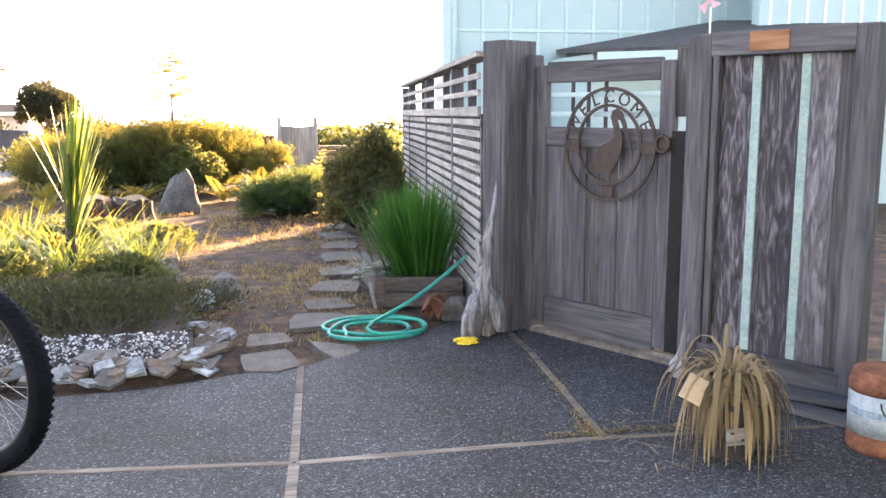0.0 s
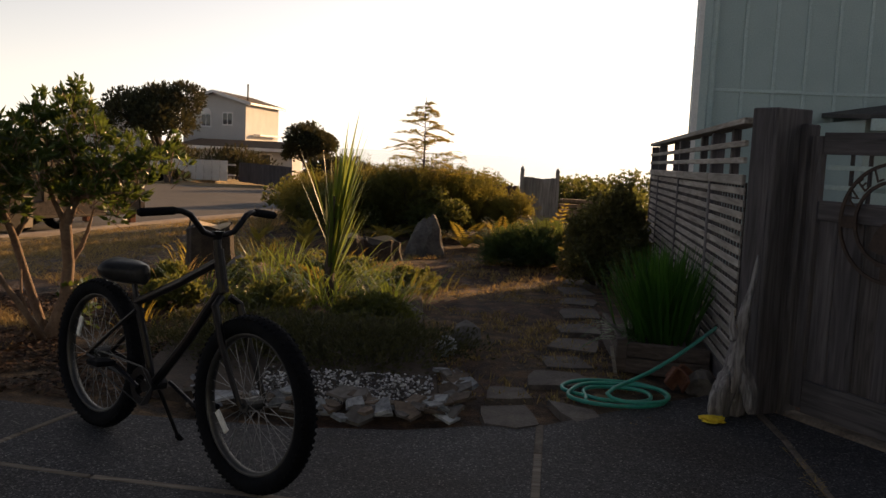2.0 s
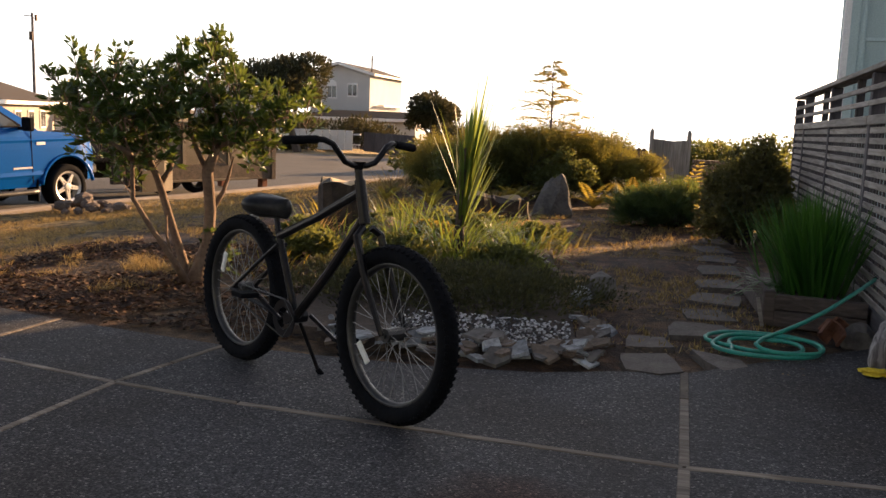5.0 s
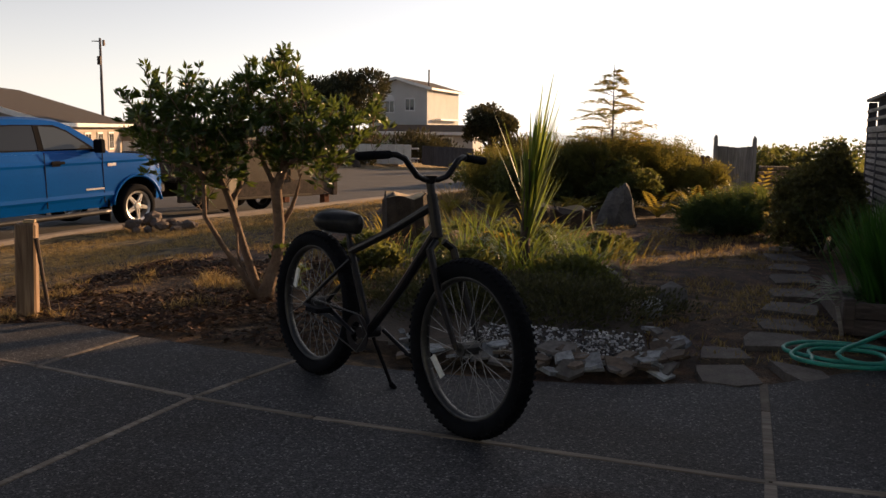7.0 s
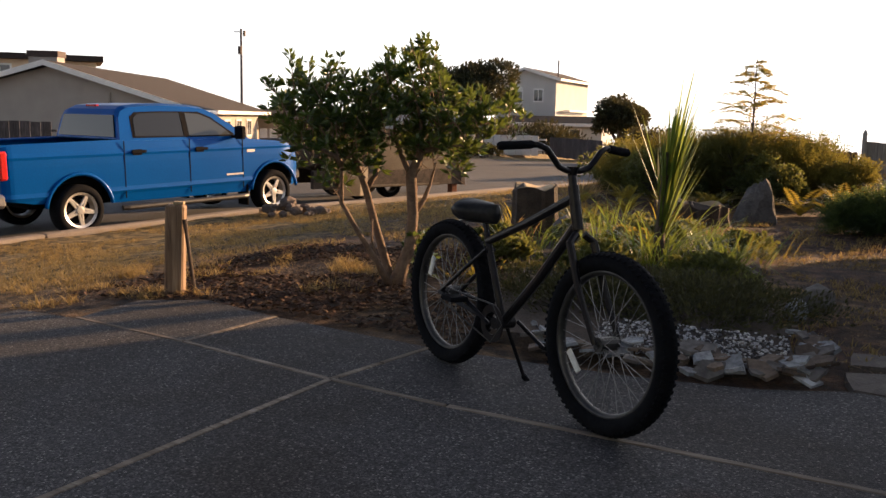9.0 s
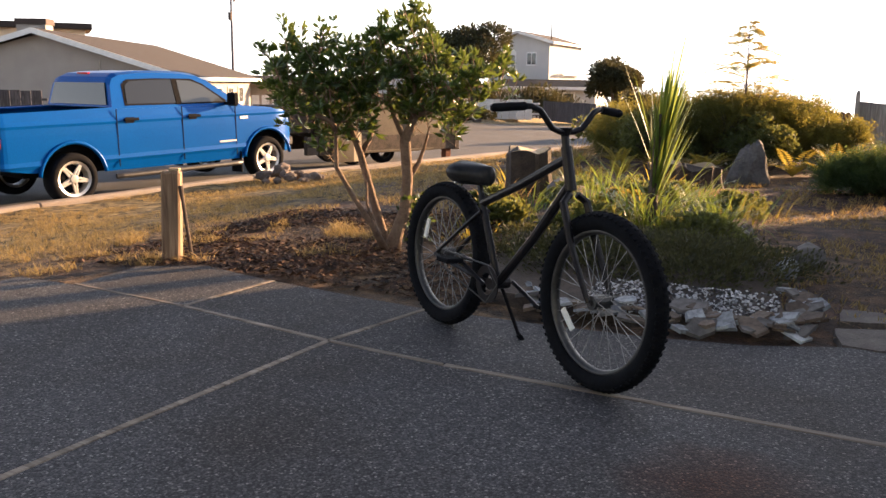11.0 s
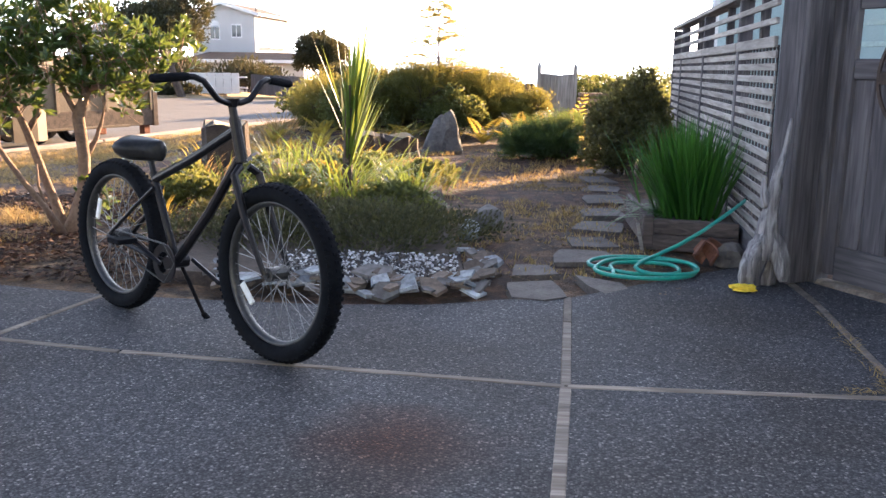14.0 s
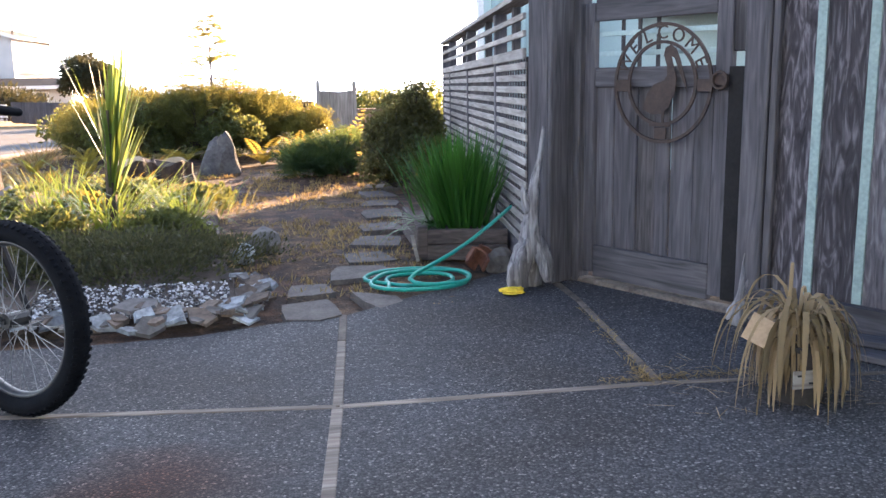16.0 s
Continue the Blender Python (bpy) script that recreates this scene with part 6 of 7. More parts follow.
        part("mirror_arm", Geo().box((1.0, s * (half + 0.01), 1.37), (0.07, 0.14, 0.05), None, 0.01), M_RUBBER, mi)
        part("running_board", Geo().tube([(-1.2, s * (half + 0.04), 0.36), (-1.1, s * (half + 0.06), 0.36), (1.1, s * (half + 0.06), 0.36), (1.2, s * (half + 0.04), 0.36)], 0.042, 10), M_RIM, t, "dark steel running board")
        part("tail_light", Geo().box((-2.935, s * (half - 0.06), 1.08), (0.12, 0.13, 0.40), None, 0.03), M_RED, t, "red tail light")
        part("head_light", Geo().box((2.40, s * 0.735, 1.03), (0.20, 0.22, 0.16), None, 0.05), M_ALLOY, t, "clear head lamp")
        part("mud_flap", Geo().box((1.26, s * 0.84, 0.36), (0.03, 0.26, 0.36), None, 0.006), M_RUBBER, t)
        part("badge_bar", Geo().box((0.98, s * (half + 0.003), 0.74), (0.36, 0.010, 0.03), None, 0.002), M_ALLOY, t, "small silver badge")
        part("badge_bar", Geo().box((1.34, s * (half - 0.001), 1.12), (0.17, 0.010, 0.05), None, 0.002), M_ALLOY, t, "small silver badge")
        for x in (-WB, WB):
            c = pose(x, s * 0.86, WZ)
            w = part("wheel", Geo().ring([(0.225, -0.10), (0.262, -0.118), (0.262, 0.118), (0.22, 0.1), (0.215, 0.0)], 36, c), M_ALLOY, t, "silver alloy wheel with forked spokes")
            part("tyre", Geo().ring([(0.258, -0.115), (0.30, -0.132), (0.355, -0.13), (0.374, -0.10), (0.38, 0.0), (0.374, 0.10), (0.355, 0.13), (0.30, 0.132), (0.258, 0.115)], 44, c), M_RUBBER, w, "", True)
            part("hub", Geo().tube([(x, s * 0.93, WZ), (x, s * 0.968, WZ), (x, s * 0.972, WZ)], [0.07, 0.06, 0.03], 16), M_ALLOY, w)
            part("brake", Geo().tube([(x, s * 0.84, WZ), (x, s * 0.86, WZ)], 0.205, 20), M_RUBBER, w)
            for k in range(5):
                sp = Geo()
                for q in (-1, 1):
                    sp.box((0.145, 0, q * 0.030), (0.185, 0.028, 0.036), pose(x, s * 0.945, WZ, 0, 72 * k + 12 + q * 5, 0), 0.008)
                part("spoke", sp, M_ALLOY, w)
            lip = [(x + (AR + 0.012) * math.cos(a * math.pi / 24), s * (half - 0.004), WZ + (AR + 0.012) * 1.02 * math.sin(a * math.pi / 24)) for a in range(1, 24)]
            part("arch_lip", Geo().tube(lip, 0.030, 8), M_BLUE, t, "", True)
            part("wheel_well", Geo().box((x, s * 0.62, 0.72), (0.94, 0.30, 0.42)), M_RUBBER, t)
    part("chassis", Geo().box((-0.1, 0, 0.48), (4.6, 1.1, 0.16), None, 0.02), M_RUBBER, t)
    part("rear_bumper", Geo().box((-3.02, 0, 0.60), (0.22, 1.94, 0.20), None, 0.05), M_CHROME, t, "chrome step bumper")
    part("front_bumper", Geo().box((2.57, 0, 0.62), (0.24, 1.52, 0.20), None, 0.08), M_RIM, t, "chrome front bumper")
    part("grille", Geo().box((2.60, 0, 0.88), (0.12, 1.1, 0.26), None, 0.03), M_RUBBER, t, "dark grille")


def trailer():
    t = thing("utility_trailer", pose(-9.62, 17.45, street_z(17) + 0.02, 0, 0, 63), "old brown steel dump trailer parked behind the tree", "trailer")
    for s in (-1, 1):
        part("side_panel", Geo().box((0.25, s * 0.82, 1.02), (3.5, 0.05, 0.80), None, 0.01), M_TRAILER, t)
        part("top_rail", Geo().box((0.25, s * 0.83, 1.44), (3.6, 0.10, 0.07), None, 0.01), M_STUMP, t)
        part("frame_rail", Geo().box((0.1, s * 0.80, 0.46), (4.0, 0.12, 0.36), None, 0.012), M_STUMP, t, "dark rusty frame rail")
        for k in range(4):
            part("rib", Geo().box((-1.45 + 1.13 * k, s * 0.86, 1.02), (0.07, 0.05, 0.84), None, 0.006), M_TRAILER, t)
        part("corner_post", Geo().box((2.04, s * 0.82, 0.86), (0.14, 0.14, 1.2), None, 0.015), M_STUMP, t)
        part("corner_post", Geo().box((-1.56, s * 0.82, 0.86), (0.14, 0.14, 1.2), None, 0.015), M_STUMP, t)
        part("prop", Geo().box((1.86, s * 0.72, 0.29), (0.16, 0.16, 0.58), None, 0.012), M_RUST, t, "rusty prop leg")
        for x in (-0.55, 0.25):
            w = part("wheel", Geo().ring([(0.16, -0.09), (0.19, -0.1), (0.19, 0.1), (0.16, 0.09)], 24, pose(x, s * 0.45, 0.30)), M_RIM, t)
            part("tyre", Geo().ring([(0.19, -0.1), (0.28, -0.1), (0.30, 0), (0.28, 0.1), (0.19, 0.1)], 28, pose(x, s * 0.45, 0.30)), M_RUBBER, w)
        part("step_plate", Geo().box((-0.1, s * 0.86, 0.30), (2.9, 0.10, 0.05), None, 0.01), M_TRAILER, t)
    part("floor_plate", Geo().box((0.25, 0, 0.66), (3.5, 1.6, 0.08), None, 0.01), M_STUMP, t)
    part("end_panel", Geo().box((2.0, 0, 1.02), (0.05, 1.5, 0.80), None, 0.01), M_STUMP, t)
    part("end_panel", Geo().box((-1.5, 0, 1.02), (0.05, 1.5, 0.80), None, 0.01), M_STUMP, t)
    part("pump_box", Geo().box((-1.95, 0, 0.98), (0.7, 1.3, 0.55), None, 0.03), M_STUMP, t, "dark box at the front")
    part("tongue", Geo().box((-2.6, 0, 0.56), (1.3, 0.12, 0.12)), M_STUMP, t)
    part("jack", Geo().tube([(-2.7, 0.1, 0.0), (-2.7, 0.1, 0.9)], 0.035, 8), M_IRON, t)
    part("ramp", Geo().prism([(-1.35, -0.98), (-0.85, -0.98), (-0.62, -0.92), (-1.35, -0.92)], 0.12, 0.72), M_TRAILER, t, "tan steel mudguard plate")


truck()
trailer()


# ---- houses across the street ----
def window_unit(t, x, y, z, w, h, arch=False, along="x"):
    m = pose(x, y, z, 0, 0, 0 if along == "x" else 90)
    f = part("window", Geo().box((0, -0.02, 0), (w, 0.06, h), m, 0.01), M_WHITE, t, "white-framed window")
    for sx in (-1, 1):
        part("pane", Geo().box((sx * w * 0.23, -0.055, 0), (w * 0.38, 0.012, h * 0.8), m, 0.002), M_WIN, f)
    if arch:
        part("arch_head", Geo().tube([m @ Vector((0, -0.05, h / 2)), m @ Vector((0, 0.02, h / 2))], w / 2, 16), M_WHITE, f)


def gable_house(name, m, w, l, eave, ridge, wallmat, roofmat, label, over=0.5, base=-1.2):
    """House with its gable facing -y."""
    t = thing(name, m, label, "house")
    g = Geo().add([(-w / 2, 0, base), (w / 2, 0, base), (w / 2, 0, eave), (0, 0, ridge - 0.08), (-w / 2, 0, eave), (-w / 2, l, base), (w / 2, l, base), (w / 2, l, eave), (0, l, ridge - 0.08), (-w / 2, l, eave)],
                  [(0, 1, 2, 3, 4), (5, 9, 8, 7, 6), (1, 6, 7, 2), (0, 4, 9, 5), (2, 7, 8, 3), (3, 8, 9, 4)])
    part("wall", g, wallmat, t)
    sl = (ridge - eave) / (w / 2)
    for s in (-1, 1):
        x1, z1 = s * (w / 2 + over), eave - sl * over
        part("roof", Geo().add([(0, -over, ridge), (x1, -over, z1), (x1, l + over, z1), (0, l + over, ridge), (0, -over, ridge + 0.12), (x1, -over, z1 + 0.12), (x1, l + over, z1 + 0.12), (0, l + over, ridge + 0.12)],
                               [(0, 1, 2, 3), (4, 5, 6, 7), (0, 1, 5, 4), (1, 2, 6, 5), (2, 3, 7, 6), (3, 0, 4, 7)]), roofmat, t)
        part("bargeboard", Geo().add([(0, -over - 0.02, ridge - 0.08), (x1, -over - 0.02, z1 - 0.08), (x1, -over - 0.02, z1 + 0.13), (0, -over - 0.02, ridge + 0.13), (0, -over - 0.06, ridge - 0.08), (x1, -over - 0.06, z1 - 0.08), (x1, -over - 0.06, z1 + 0.13), (0, -over - 0.06, ridge + 0.13)],
                                     [(0, 1, 2, 3), (4, 5, 6, 7), (0, 1, 5, 4), (2, 3, 7, 6), (1, 2, 6, 5), (0, 3, 7, 4)]), M_WHITE, t)
        part("gutter", Geo().box((x1, l / 2, z1 + 0.04), (0.08, l + 2 * over, 0.16)), M_WHITE, t)
    return t


h = gable_house("two_storey_house", pose(-20.6, 62.2, 0, 0, 0, -1), 4.5, 8.6, 4.15, 4.80, M_GREYWALL, M_BROWNROOF, "pale grey two-storey house with a low white gable", 0.45)
window_unit(h, 0.95, 0, 2.95, 0.75, 0.95)
window_unit(h, -0.6, 0, 2.8, 0.75, 0.95, True)
part("vent_pipe", Geo().tube([(2.0, 1.2, 4.0), (2.0, 1.2, 5.5)], 0.06, 8), M_IRON, h)
part("balcony", Geo().box((2.7, 4.5, 1.9), (0.5, 6.5, 0.12)), M_WHITE, h)
lw = thing("low_wing", pose(-17.6, 57.5, 0, 0, 0, 3), "low front wing with a red-brown tiled roof", "house")
part("wall", Geo().box((0, 2.0, -0.05), (7.4, 3.8, 2.0)), M_GREYWALL, lw)
part("roof", Geo().add([(-4.2, -0.7, 0.95), (4.2, -0.7, 0.95), (4.2, 4.6, 1.1), (-4.2, 4.6, 1.1), (-3.0, 2.0, 1.5), (3.0, 2.0, 1.5)], [(0, 1, 5, 4), (1, 2, 5), (2, 3, 4, 5), (3, 0, 4), (0, 3, 2, 1)]), M_BROWNROOF, lw)
part("fascia", Geo().box((0, -0.72, 0.93), (8.4, 0.06, 0.2)), M_WHITE, lw)
window_unit(lw, 1.6, 0.08, 0.2, 1.6, 1.0)
h3 = gable_house("far_house", pose(-26.5, 57.0, 0, 0, 0, 20), 5.0, 7.0, 2.6, 3.2, M_GREYWALL, M_BROWNROOF, "grey house half hidden behind the trees", 0.4)
part("chimney", Geo().box((1.0, 1.5, 3.4), (0.8, 0.6, 1.1)), M_STUCCO, h3)

rd = math.degrees(math.atan2(0.415, 0.91))
rn = gable_house("ranch_house", pose(-28.5, 26.5, 0, 0, 0, rd), 10.6, 15.5, 1.35, 2.95, M_STUCCO, M_BROWNROOF, "tan stucco ranch house with a brown shingle roof", 0.55, -0.7)
part("chimney", Geo().box((-1.4, 3.2, 2.9), (1.2, 0.8, 1.1)), M_STUCCO, rn, "low broad chimney")
part("chimney_cap", Geo().box((-1.4, 3.2, 3.5), (1.3, 0.9, 0.25)), M_IRON, rn)
for k in range(5):
    window_unit(rn, 5.32, 2.0 + 2.6 * k, 0.45, 1.2, 0.9, False, "y")
part("downpipe", Geo().tube([(2.3, -0.05, -0.6), (2.3, -0.05, 1.9)], 0.04, 6), M_STUCCO, rn)
bk = thing("back_house", pose(-46.0, 40.5, 1.0, 0, 0, 46), "cream flat-roofed upper storey behind the ranch house", "house")
part("wall", Geo().box((0, 2.5, 0.4), (9.0, 5.0, 5.6)), plain("cream_paint", (0.55, 0.42, 0.28), (0.66, 0.52, 0.36), 2.0, 0.9, vary=0), bk)
part("roof", Geo().box((0, 2.4, 3.35), (9.8, 6.0, 0.35)), M_BROWNROOF, bk)
window_unit(bk, -1.0, 0, 2.4, 1.4, 1.0)
window_unit(bk, 2.4, 0, 2.4, 1.4, 1.0)
sh = thing("carport", pose(-30.5, 44.5, 0, 0, 0, 35), "low open carport beyond the ranch house", "carport")
part("roof", Geo().add([(-3, -2, 0.95), (3, -2, 0.95), (3, 3, 1.0), (-3, 3, 1.0), (-2, 0.5, 1.5), (2, 0.5, 1.5)], [(0, 1, 5, 4), (1, 2, 5), (2, 3, 4, 5), (3, 0, 4), (0, 3, 2, 1)]), M_BROWNROOF, sh)
part("wall", Geo().box((0, 1.0, 0.1), (4.6, 2.0, 1.7)), M_STUCCO, sh)
for k in range(9):
    part("picket", Geo().box((-1.5 + 0.55 * k, -2.6, -0.1), (0.42, 0.05, 1.0)), M_WHITE, sh)


def low_fence(name, x0, y0, x1, y1, h, mt, label, step, z):
    a, b = Vector((x0, y0, z)), Vector((x1, y1, z))
    d = b - a
    t = thing(name, Matrix.Translation(a) @ pose(0, 0, 0, 0, 0, math.degrees(math.atan2(d.y, d.x))), label, "fence")
    n = int(d.length / step)
    for k in range(n):
        part("board", Geo().box(((k + 0.5) * step, 0, h / 2), (step * 0.94, 0.03, h * rnd(0.97, 1.02)), None, 0.004), mt, t)
    for zz in (0.3, 0.8):
        part("rail", Geo().box((d.length / 2, 0.03, h * zz), (d.length, 0.04, 0.08), None, 0.004), mt, t)


low_fence("white_fence", -20.5, 45.0, -13.8, 45.0, 1.05, M_WHITE, "white board fence before the two-storey house", 0.42, -0.66)
low_fence("grey_fence", -13.6, 45.0, -9.6, 40.2, 1.0, M_GREY, "grey board fence along the street bend", 0.3, -0.66)
low_fence("left_fence", -36.0, 17.0, -23.5, 22.0, 1.5, M_DARKW, "dark board fence beside the ranch house", 0.35, -0.7)
pole = thing("utility_pole", pose(-35.0, 48.0, -0.7), "slim utility pole with a small lamp arm", "pole")
part("shaft", Geo().tube([(0, 0, 0), (0, 0, 7.2)], [0.10, 0.07], 10), M_GREY, pole)
part("arm", Geo().tube([(0, 0, 7.0), (-0.7, 0.2, 7.05)], 0.03, 6), M_IRON, pole)
part("insulator", Geo().box((0.25, 0, 6.9), (0.12, 0.12, 0.35)), M_IRON, pole)
part("transformer", Geo().tube([(0.0, -0.15, 5.6), (0.0, -0.15, 6.1)], 0.12, 10), M_IRON, pole)

# ---- trees and hedges across the street, weathered boards in the garden ----


def far_tree(name, x, y, h, trunk, w, ch, n, label, lean=0.0, leaf=0.22):
    t = thing(name, pose(x, y, -0.7), label, "tree")
    part("trunk", Geo().tube([(0, 0, 0), (lean * 0.4, 0, trunk * 0.6), (lean, 0, trunk + ch * 0.3)], [0.22, 0.17, 0.1], 8), M_TRUNKFAR, t)
    for k in range(4):
        a = k * 1.6
        part("limb", Geo().tube([(lean * 0.6, 0, trunk * 0.75), (lean + w * 0.2 * math.cos(a), w * 0.2 * math.sin(a), trunk + ch * 0.25), (lean + w * 0.36 * math.cos(a), w * 0.36 * math.sin(a), trunk + ch * 0.5)], [0.1, 0.07, 0.03], 6), M_TRUNKFAR, t)
    g = Geo()
    lobes = [(Vector((lean + w * 0.36 * math.sqrt((k + .5) / 11) * math.cos(k * 2.4), w * 0.36 * math.sqrt((k + .5) / 11) * math.sin(k * 2.4), trunk + ch * rnd(0.3, 0.72))), rnd(0.7, 1.1)) for k in range(11)]
    for k in range(n):
        c, s = lobes[k % 11]
        o = rand_dir(-0.7, 1)
        g.leaf(c + Vector((o.x * w * 0.27, o.y * w * 0.27, o.z * ch * 0.3)) * s * rnd(0.6, 1.1), o + rand_dir() * 0.8, leaf * rnd(0.6, 1.2), leaf * 0.5, rand_dir(-1, 1))
    part("crown", g, M_FARLEAF, t)


far_tree("cypress", -15.3, 39.9, 4, 1.7, 4.4, 3.2, 13000, "wind-shaped dark cypress across the street", -0.8)
far_tree("cypress", -10.4, 46.9, 3, 0.95, 2.8, 2.3, 14000, "round-headed dark cypress on a thin trunk", 0.0, 0.2)
for x, y, w, h, lb in ((-18.5, 47.5, 4.6, 2.0, "clipped dark hedge before the grey house"), (-14.6, 47.5, 4.6, 2.2, "clipped dark hedge before the grey house"), (-8.6, 43.5, 3.2, 1.7, "dark rounded shrub by the street bend"), (-6.6, 39.5, 3.0, 1.5, "dark rounded shrub by the street bend"), (-5.0, 31.0, 3.0, 1.45, "dark scrub at the garden's far edge"),
                       (-2.2, 30.0, 3.6, 1.4, "dark scrub at the garden's far edge"), (-16.8, 42.2, 2.6, 0.7, "low clipped shrub along the white fence"), (-35.0, 40.0, 6.0, 3.0, "dark trees beyond the ranch house")):
    bush("shrub", x, y, w, w * 0.8, h, 3200, "leaf", M_FARLEAF, lb, -0.68, (0.22, 0.1), 9)
for x, y, w, h in ((-0.9, 24.0, 3.2, 1.1), (1.6, 21.0, 2.0, 0.95), (3.0, 24.0, 4.0, 1.2), (-2.6, 20.5, 2.4, 0.9), (1.9, 15.2, 1.6, 0.85), (-4.2, 19.0, 2.0, 0.75)):
    bush("coastal_scrub", x, y, w, 1.6, h, 1100, "tuft", M_LEAF2, "dark low coastal scrub behind the garden", None, (0.1, 0.045), 8)
M_SCREEN = wood("pale_weathered_board", (0.16, 0.145, 0.135), (0.30, 0.28, 0.265), (0.42, 0.40, 0.38), "z")
wb = thing("board_screen", pose(0.64, 18.35, -0.1, 0, 0, -2), "weathered grey board screen with pointed posts", "screen")
for k in range(6):
    part("board", Geo().box((-0.28 + 0.112 * k, 0.012 * (k % 2), 0.5 + rnd(-0.01, 0.01)), (0.122, 0.02, 1.02 + rnd(-0.03, 0.03)), None, 0.004), M_SCREEN, wb)
for x, hgt in ((-0.36, 1.18), (0.36, 1.16)):
    part("post", Geo().prism([(x - 0.04, -0.05), (x + 0.04, -0.05), (x + 0.04, 0.05), (x - 0.04, 0.05)], 0, hgt, None, 0.0).prism([(x - 0.04, -0.05), (x + 0.04, -0.05), (x + 0.04, 0.05), (x - 0.04, 0.05)], hgt, hgt + 0.06, None, 0.7), M_SCREEN, wb)
M_STRAW2 = leaf_mat("brown_fallen_leaf", (0.04, 0.024, 0.016), (0.30, 0.21, 0.12), 0.15, 0.9, (0.4, 0.28, 0.14))

ps = thing("plank_stack", pose(1.15, 14.9, 0.02, 0, 0, 8), "stack of old brown planks beyond the bush", "planks")
for k in range(5):
    part("plank", Geo().box((rnd(-0.03, 0.03), rnd(-0.02, 0.02), 0.28 + 0.085 * k), (0.62, 0.16, 0.06), pose(0, 0, 0, 0, rnd(-1.5, 1.5), rnd(-4, 4)), 0.006), M_BOLL, ps)
for x in (-0.22, 0.22):
    part("bearer", Geo().box((x, 0, 0.12), (0.09, 0.2, 0.26), None, 0.008), M_STUMP, ps)
lf = thing("log_fence", pose(-1.05, 18.7, -0.08), "low dark fence of upright round stakes", "fence")
for k in range(13):
    h = 0.82 + rnd(-0.03, 0.03)
    part("stake", Geo().tube([(0.1 * k, 0, 0), (0.1 * k, 0, h - 0.03), (0.1 * k, 0, h)], [0.05, 0.05, 0.025], 8), M_STUMP, lf)
part("rail", Geo().box((0.6, 0.07, 0.6), (1.3, 0.04, 0.08)), M_STUMP, lf)

# ---- lawn and litter ----
def scatter(name, n, area, size, width, mt, label, droop=0.8, keep=None):
    g = Geo()
    for _ in range(n):
        x, y = rnd(area[0], area[1]), rnd(area[2], area[3])
        if keep and not keep(x, y):
            continue
        z = ground_z(x, y) - 0.02
        if x < kerb_x(y) + 0.15:
            continue
        for _ in range(4):
            a = rnd(0, 6.2832)
            g.blade((x + rnd(-0.02, 0.02), y + rnd(-0.02, 0.02), z), (math.cos(a), math.sin(a), rnd(0.4, 2.0)), size * rnd(0.5, 1.3), width, droop, 2)
    solid(name, g, mt, I4, label, "grass", kind="stuff")


def off_slab(x, y):
    return not (y < 4.75 and x > -4.35) and noise.noise(Vector((x * 0.8, y * 0.8, 4.0))) > -0.18 + 0.3 * (x > -3.2) + 0.5 * (x > -5.8 and y < 7.2)


scatter("dry_grass", 24000, (-11, -3.2, 3.2, 13), 0.06, 0.006, M_DRYGRASS, "short dry straw-coloured lawn grass", 0.9, off_slab)
scatter("dry_grass", 5000, (-8.5, -2.5, 11, 20), 0.08, 0.009, M_DRYGRASS, "short dry straw-coloured lawn grass", 0.9, off_slab)
scatter("dry_grass", 5200, (-5.8, -3.3, 4.2, 7.0), 0.12, 0.006, M_DRYGRASS, "taller dry tufts along the drive's edge", 1.2, lambda x, y: not (y < 4.75 and x > -4.35) and noise.noise(Vector((x * 2.2, y * 2.2, 1.0))) > 0.24)
scatter("green_grass", 2600, (-9, -1.0, 4.9, 11), 0.06, 0.006, M_COVER, "thin green weeds in the lawn", 0.8, lambda x, y: off_slab(x, y) and noise.noise(Vector((x * 1.1, y * 1.1, 8.0))) > 0.12)
scatter("path_litter", 4200, (-1.6, 0.75, 4.9, 12), 0.05, 0.009, M_DRYGRASS, "dry leaf litter and grass by the path", 0.3, lambda x, y: noise.noise(Vector((x * 1.7, y * 1.7, 3.0))) > -0.05)
g = Geo()
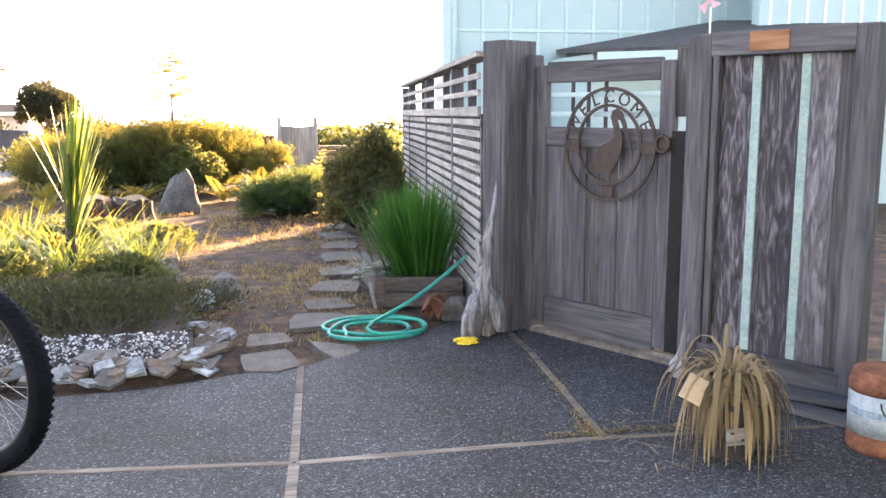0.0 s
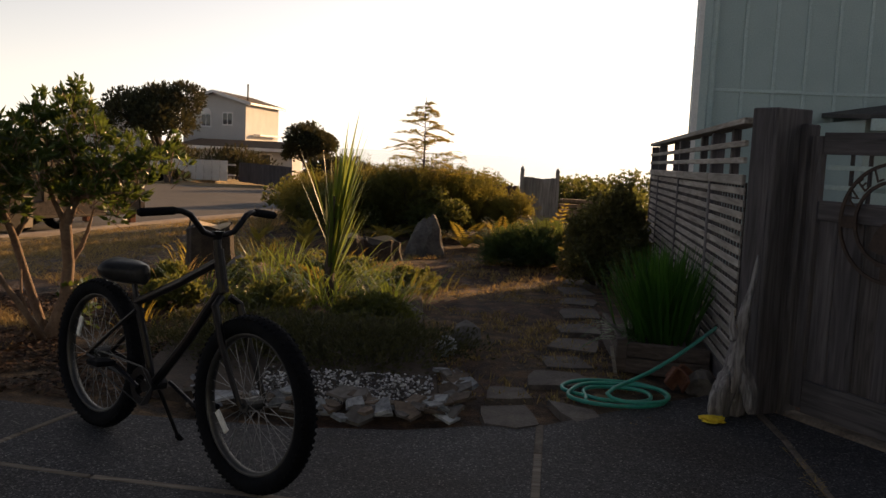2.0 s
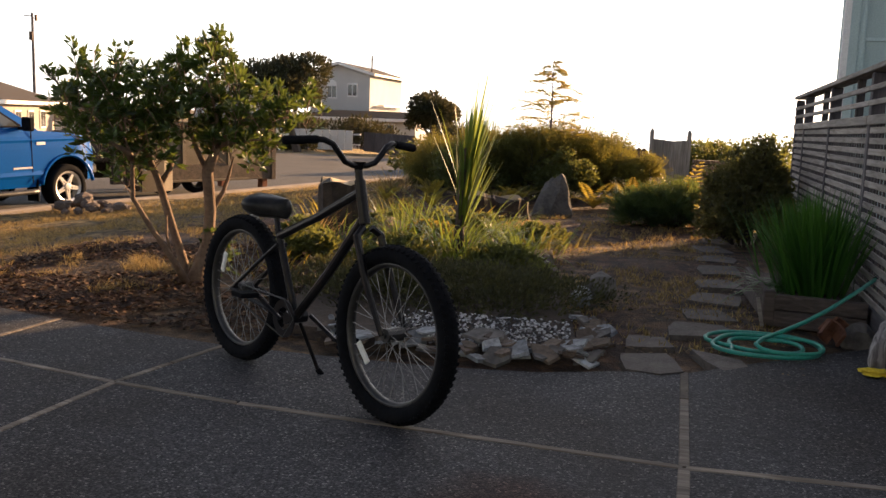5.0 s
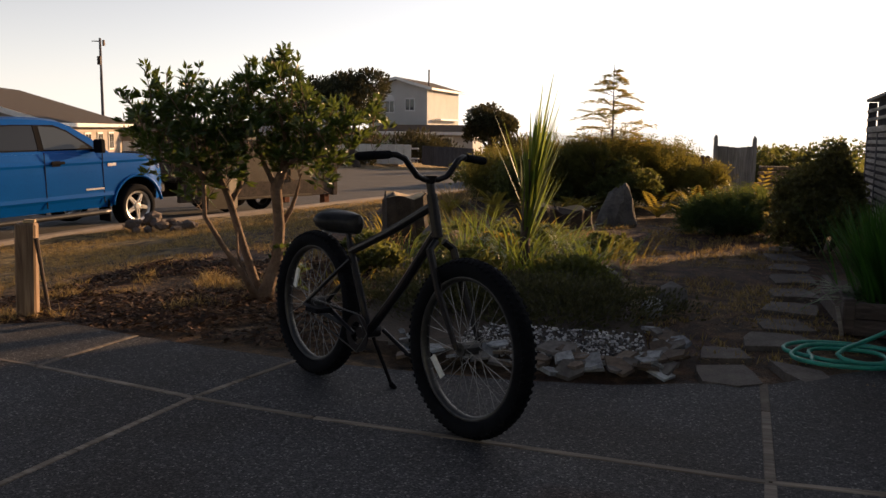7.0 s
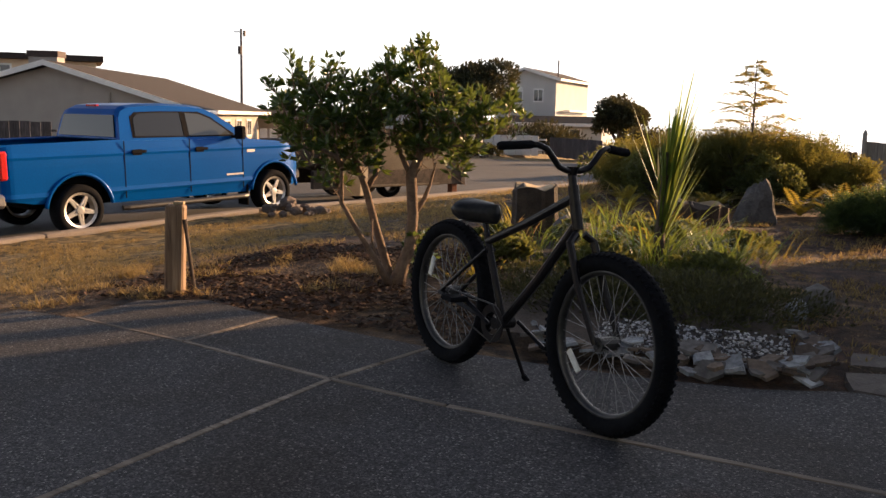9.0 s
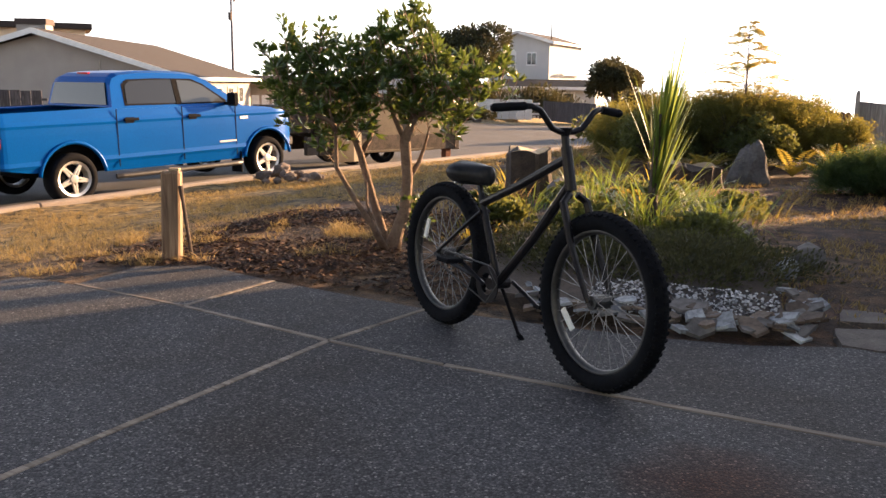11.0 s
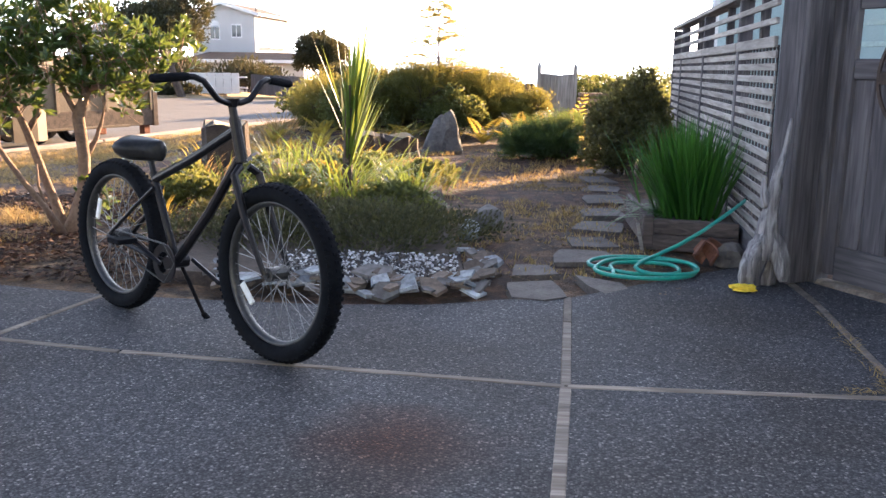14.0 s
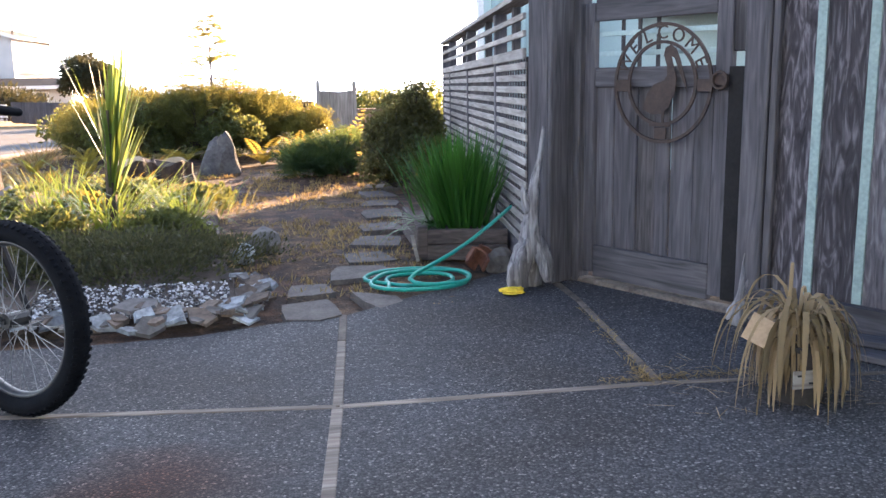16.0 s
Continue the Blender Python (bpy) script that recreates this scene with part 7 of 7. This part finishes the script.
for k in range(15000):
    x, y = (rnd(-4.2, 0.85), rnd(4.5, 11)) if k % 5 < 3 else (rnd(-6.2, -3.4), rnd(3.4, 7.5))
    if (x > -4.4 and y < 4.5 + 0.25 * (x < -3.2)) or -2.1 < x < -0.4 and y < 6.4:
        continue
    if noise.noise(Vector((x * 1.6, y * 1.6, 6.0))) < -0.08 and random.random() < 0.8:
        continue
    a = rnd(0, 6.28)
    d = Vector((math.cos(a), math.sin(a), rnd(-0.1, 0.25)))
    g.leaf((x, y, ground_z(x, y) - 0.005), d, rnd(0.02, 0.05), rnd(0.01, 0.022), Vector((-math.sin(a), math.cos(a), rnd(-0.4, 0.4))))
solid("fallen_leaves", g, M_STRAW2, I4, "brown fallen leaves and bark chips on the soil", "leaf litter", kind="stuff")

M_MULCH = leaf_mat("dark_bark_mulch", (0.012, 0.008, 0.006), (0.11, 0.060, 0.036), 0.03, 0.95, (0.2, 0.1, 0.05))
g = Geo()
for _ in range(15000):
    x, y = rnd(-5.2, -1.9), rnd(4.3, 7.6)
    edge = 4.62 if x < -3.9 else 4.42 + 0.12 * (x < -3.0)
    if y < edge or noise.noise(Vector((x * 0.9, y * 0.9, 12.0))) < -0.22 - 0.1 * (x > -4.0):
        continue
    a = rnd(0, 6.28)
    d = Vector((math.cos(a), math.sin(a), rnd(-0.3, 0.5)))
    g.leaf((x, y, ground_z(x, y) + rnd(-0.012, 0.012)), d, rnd(0.025, 0.07), rnd(0.014, 0.034), Vector((-math.sin(a), math.cos(a), rnd(-0.7, 0.7))))
solid("bark_mulch", g, M_MULCH, I4, "dark brown bark mulch round the tree and along the drive", "mulch", kind="stuff")

g = Geo()
JOINT_MEET, JOINT_END = (1.24, 3.20), (1.34, 4.3)
for _ in range(420):
    k = random.random()
    if k < 0.45:        # along the slanting joint, thickest where the joints meet
        s = random.random() ** 2.2
        x, y = JOINT_MEET[0] + (JOINT_END[0] - JOINT_MEET[0]) * s, JOINT_MEET[1] + (JOINT_END[1] - JOINT_MEET[1]) * s
    else:
        x, y = JOINT_MEET[0] + rnd(-0.16, 0.55), JOINT_MEET[1] + rnd(-0.012, 0.03)
    x, y, a = x + rnd(-0.025, 0.025), y + rnd(-0.025, 0.025), rnd(0, 6.2832)
    g.blade((x, y, 0.004), (math.cos(a), math.sin(a), rnd(0.05, 0.7)), rnd(0.015, 0.06), 0.005, 0.6, 3)
solid("joint_weeds", g, M_DRYGRASS, I4, "dry weeds and straw caught in the concrete joints", "litter", kind="stuff")
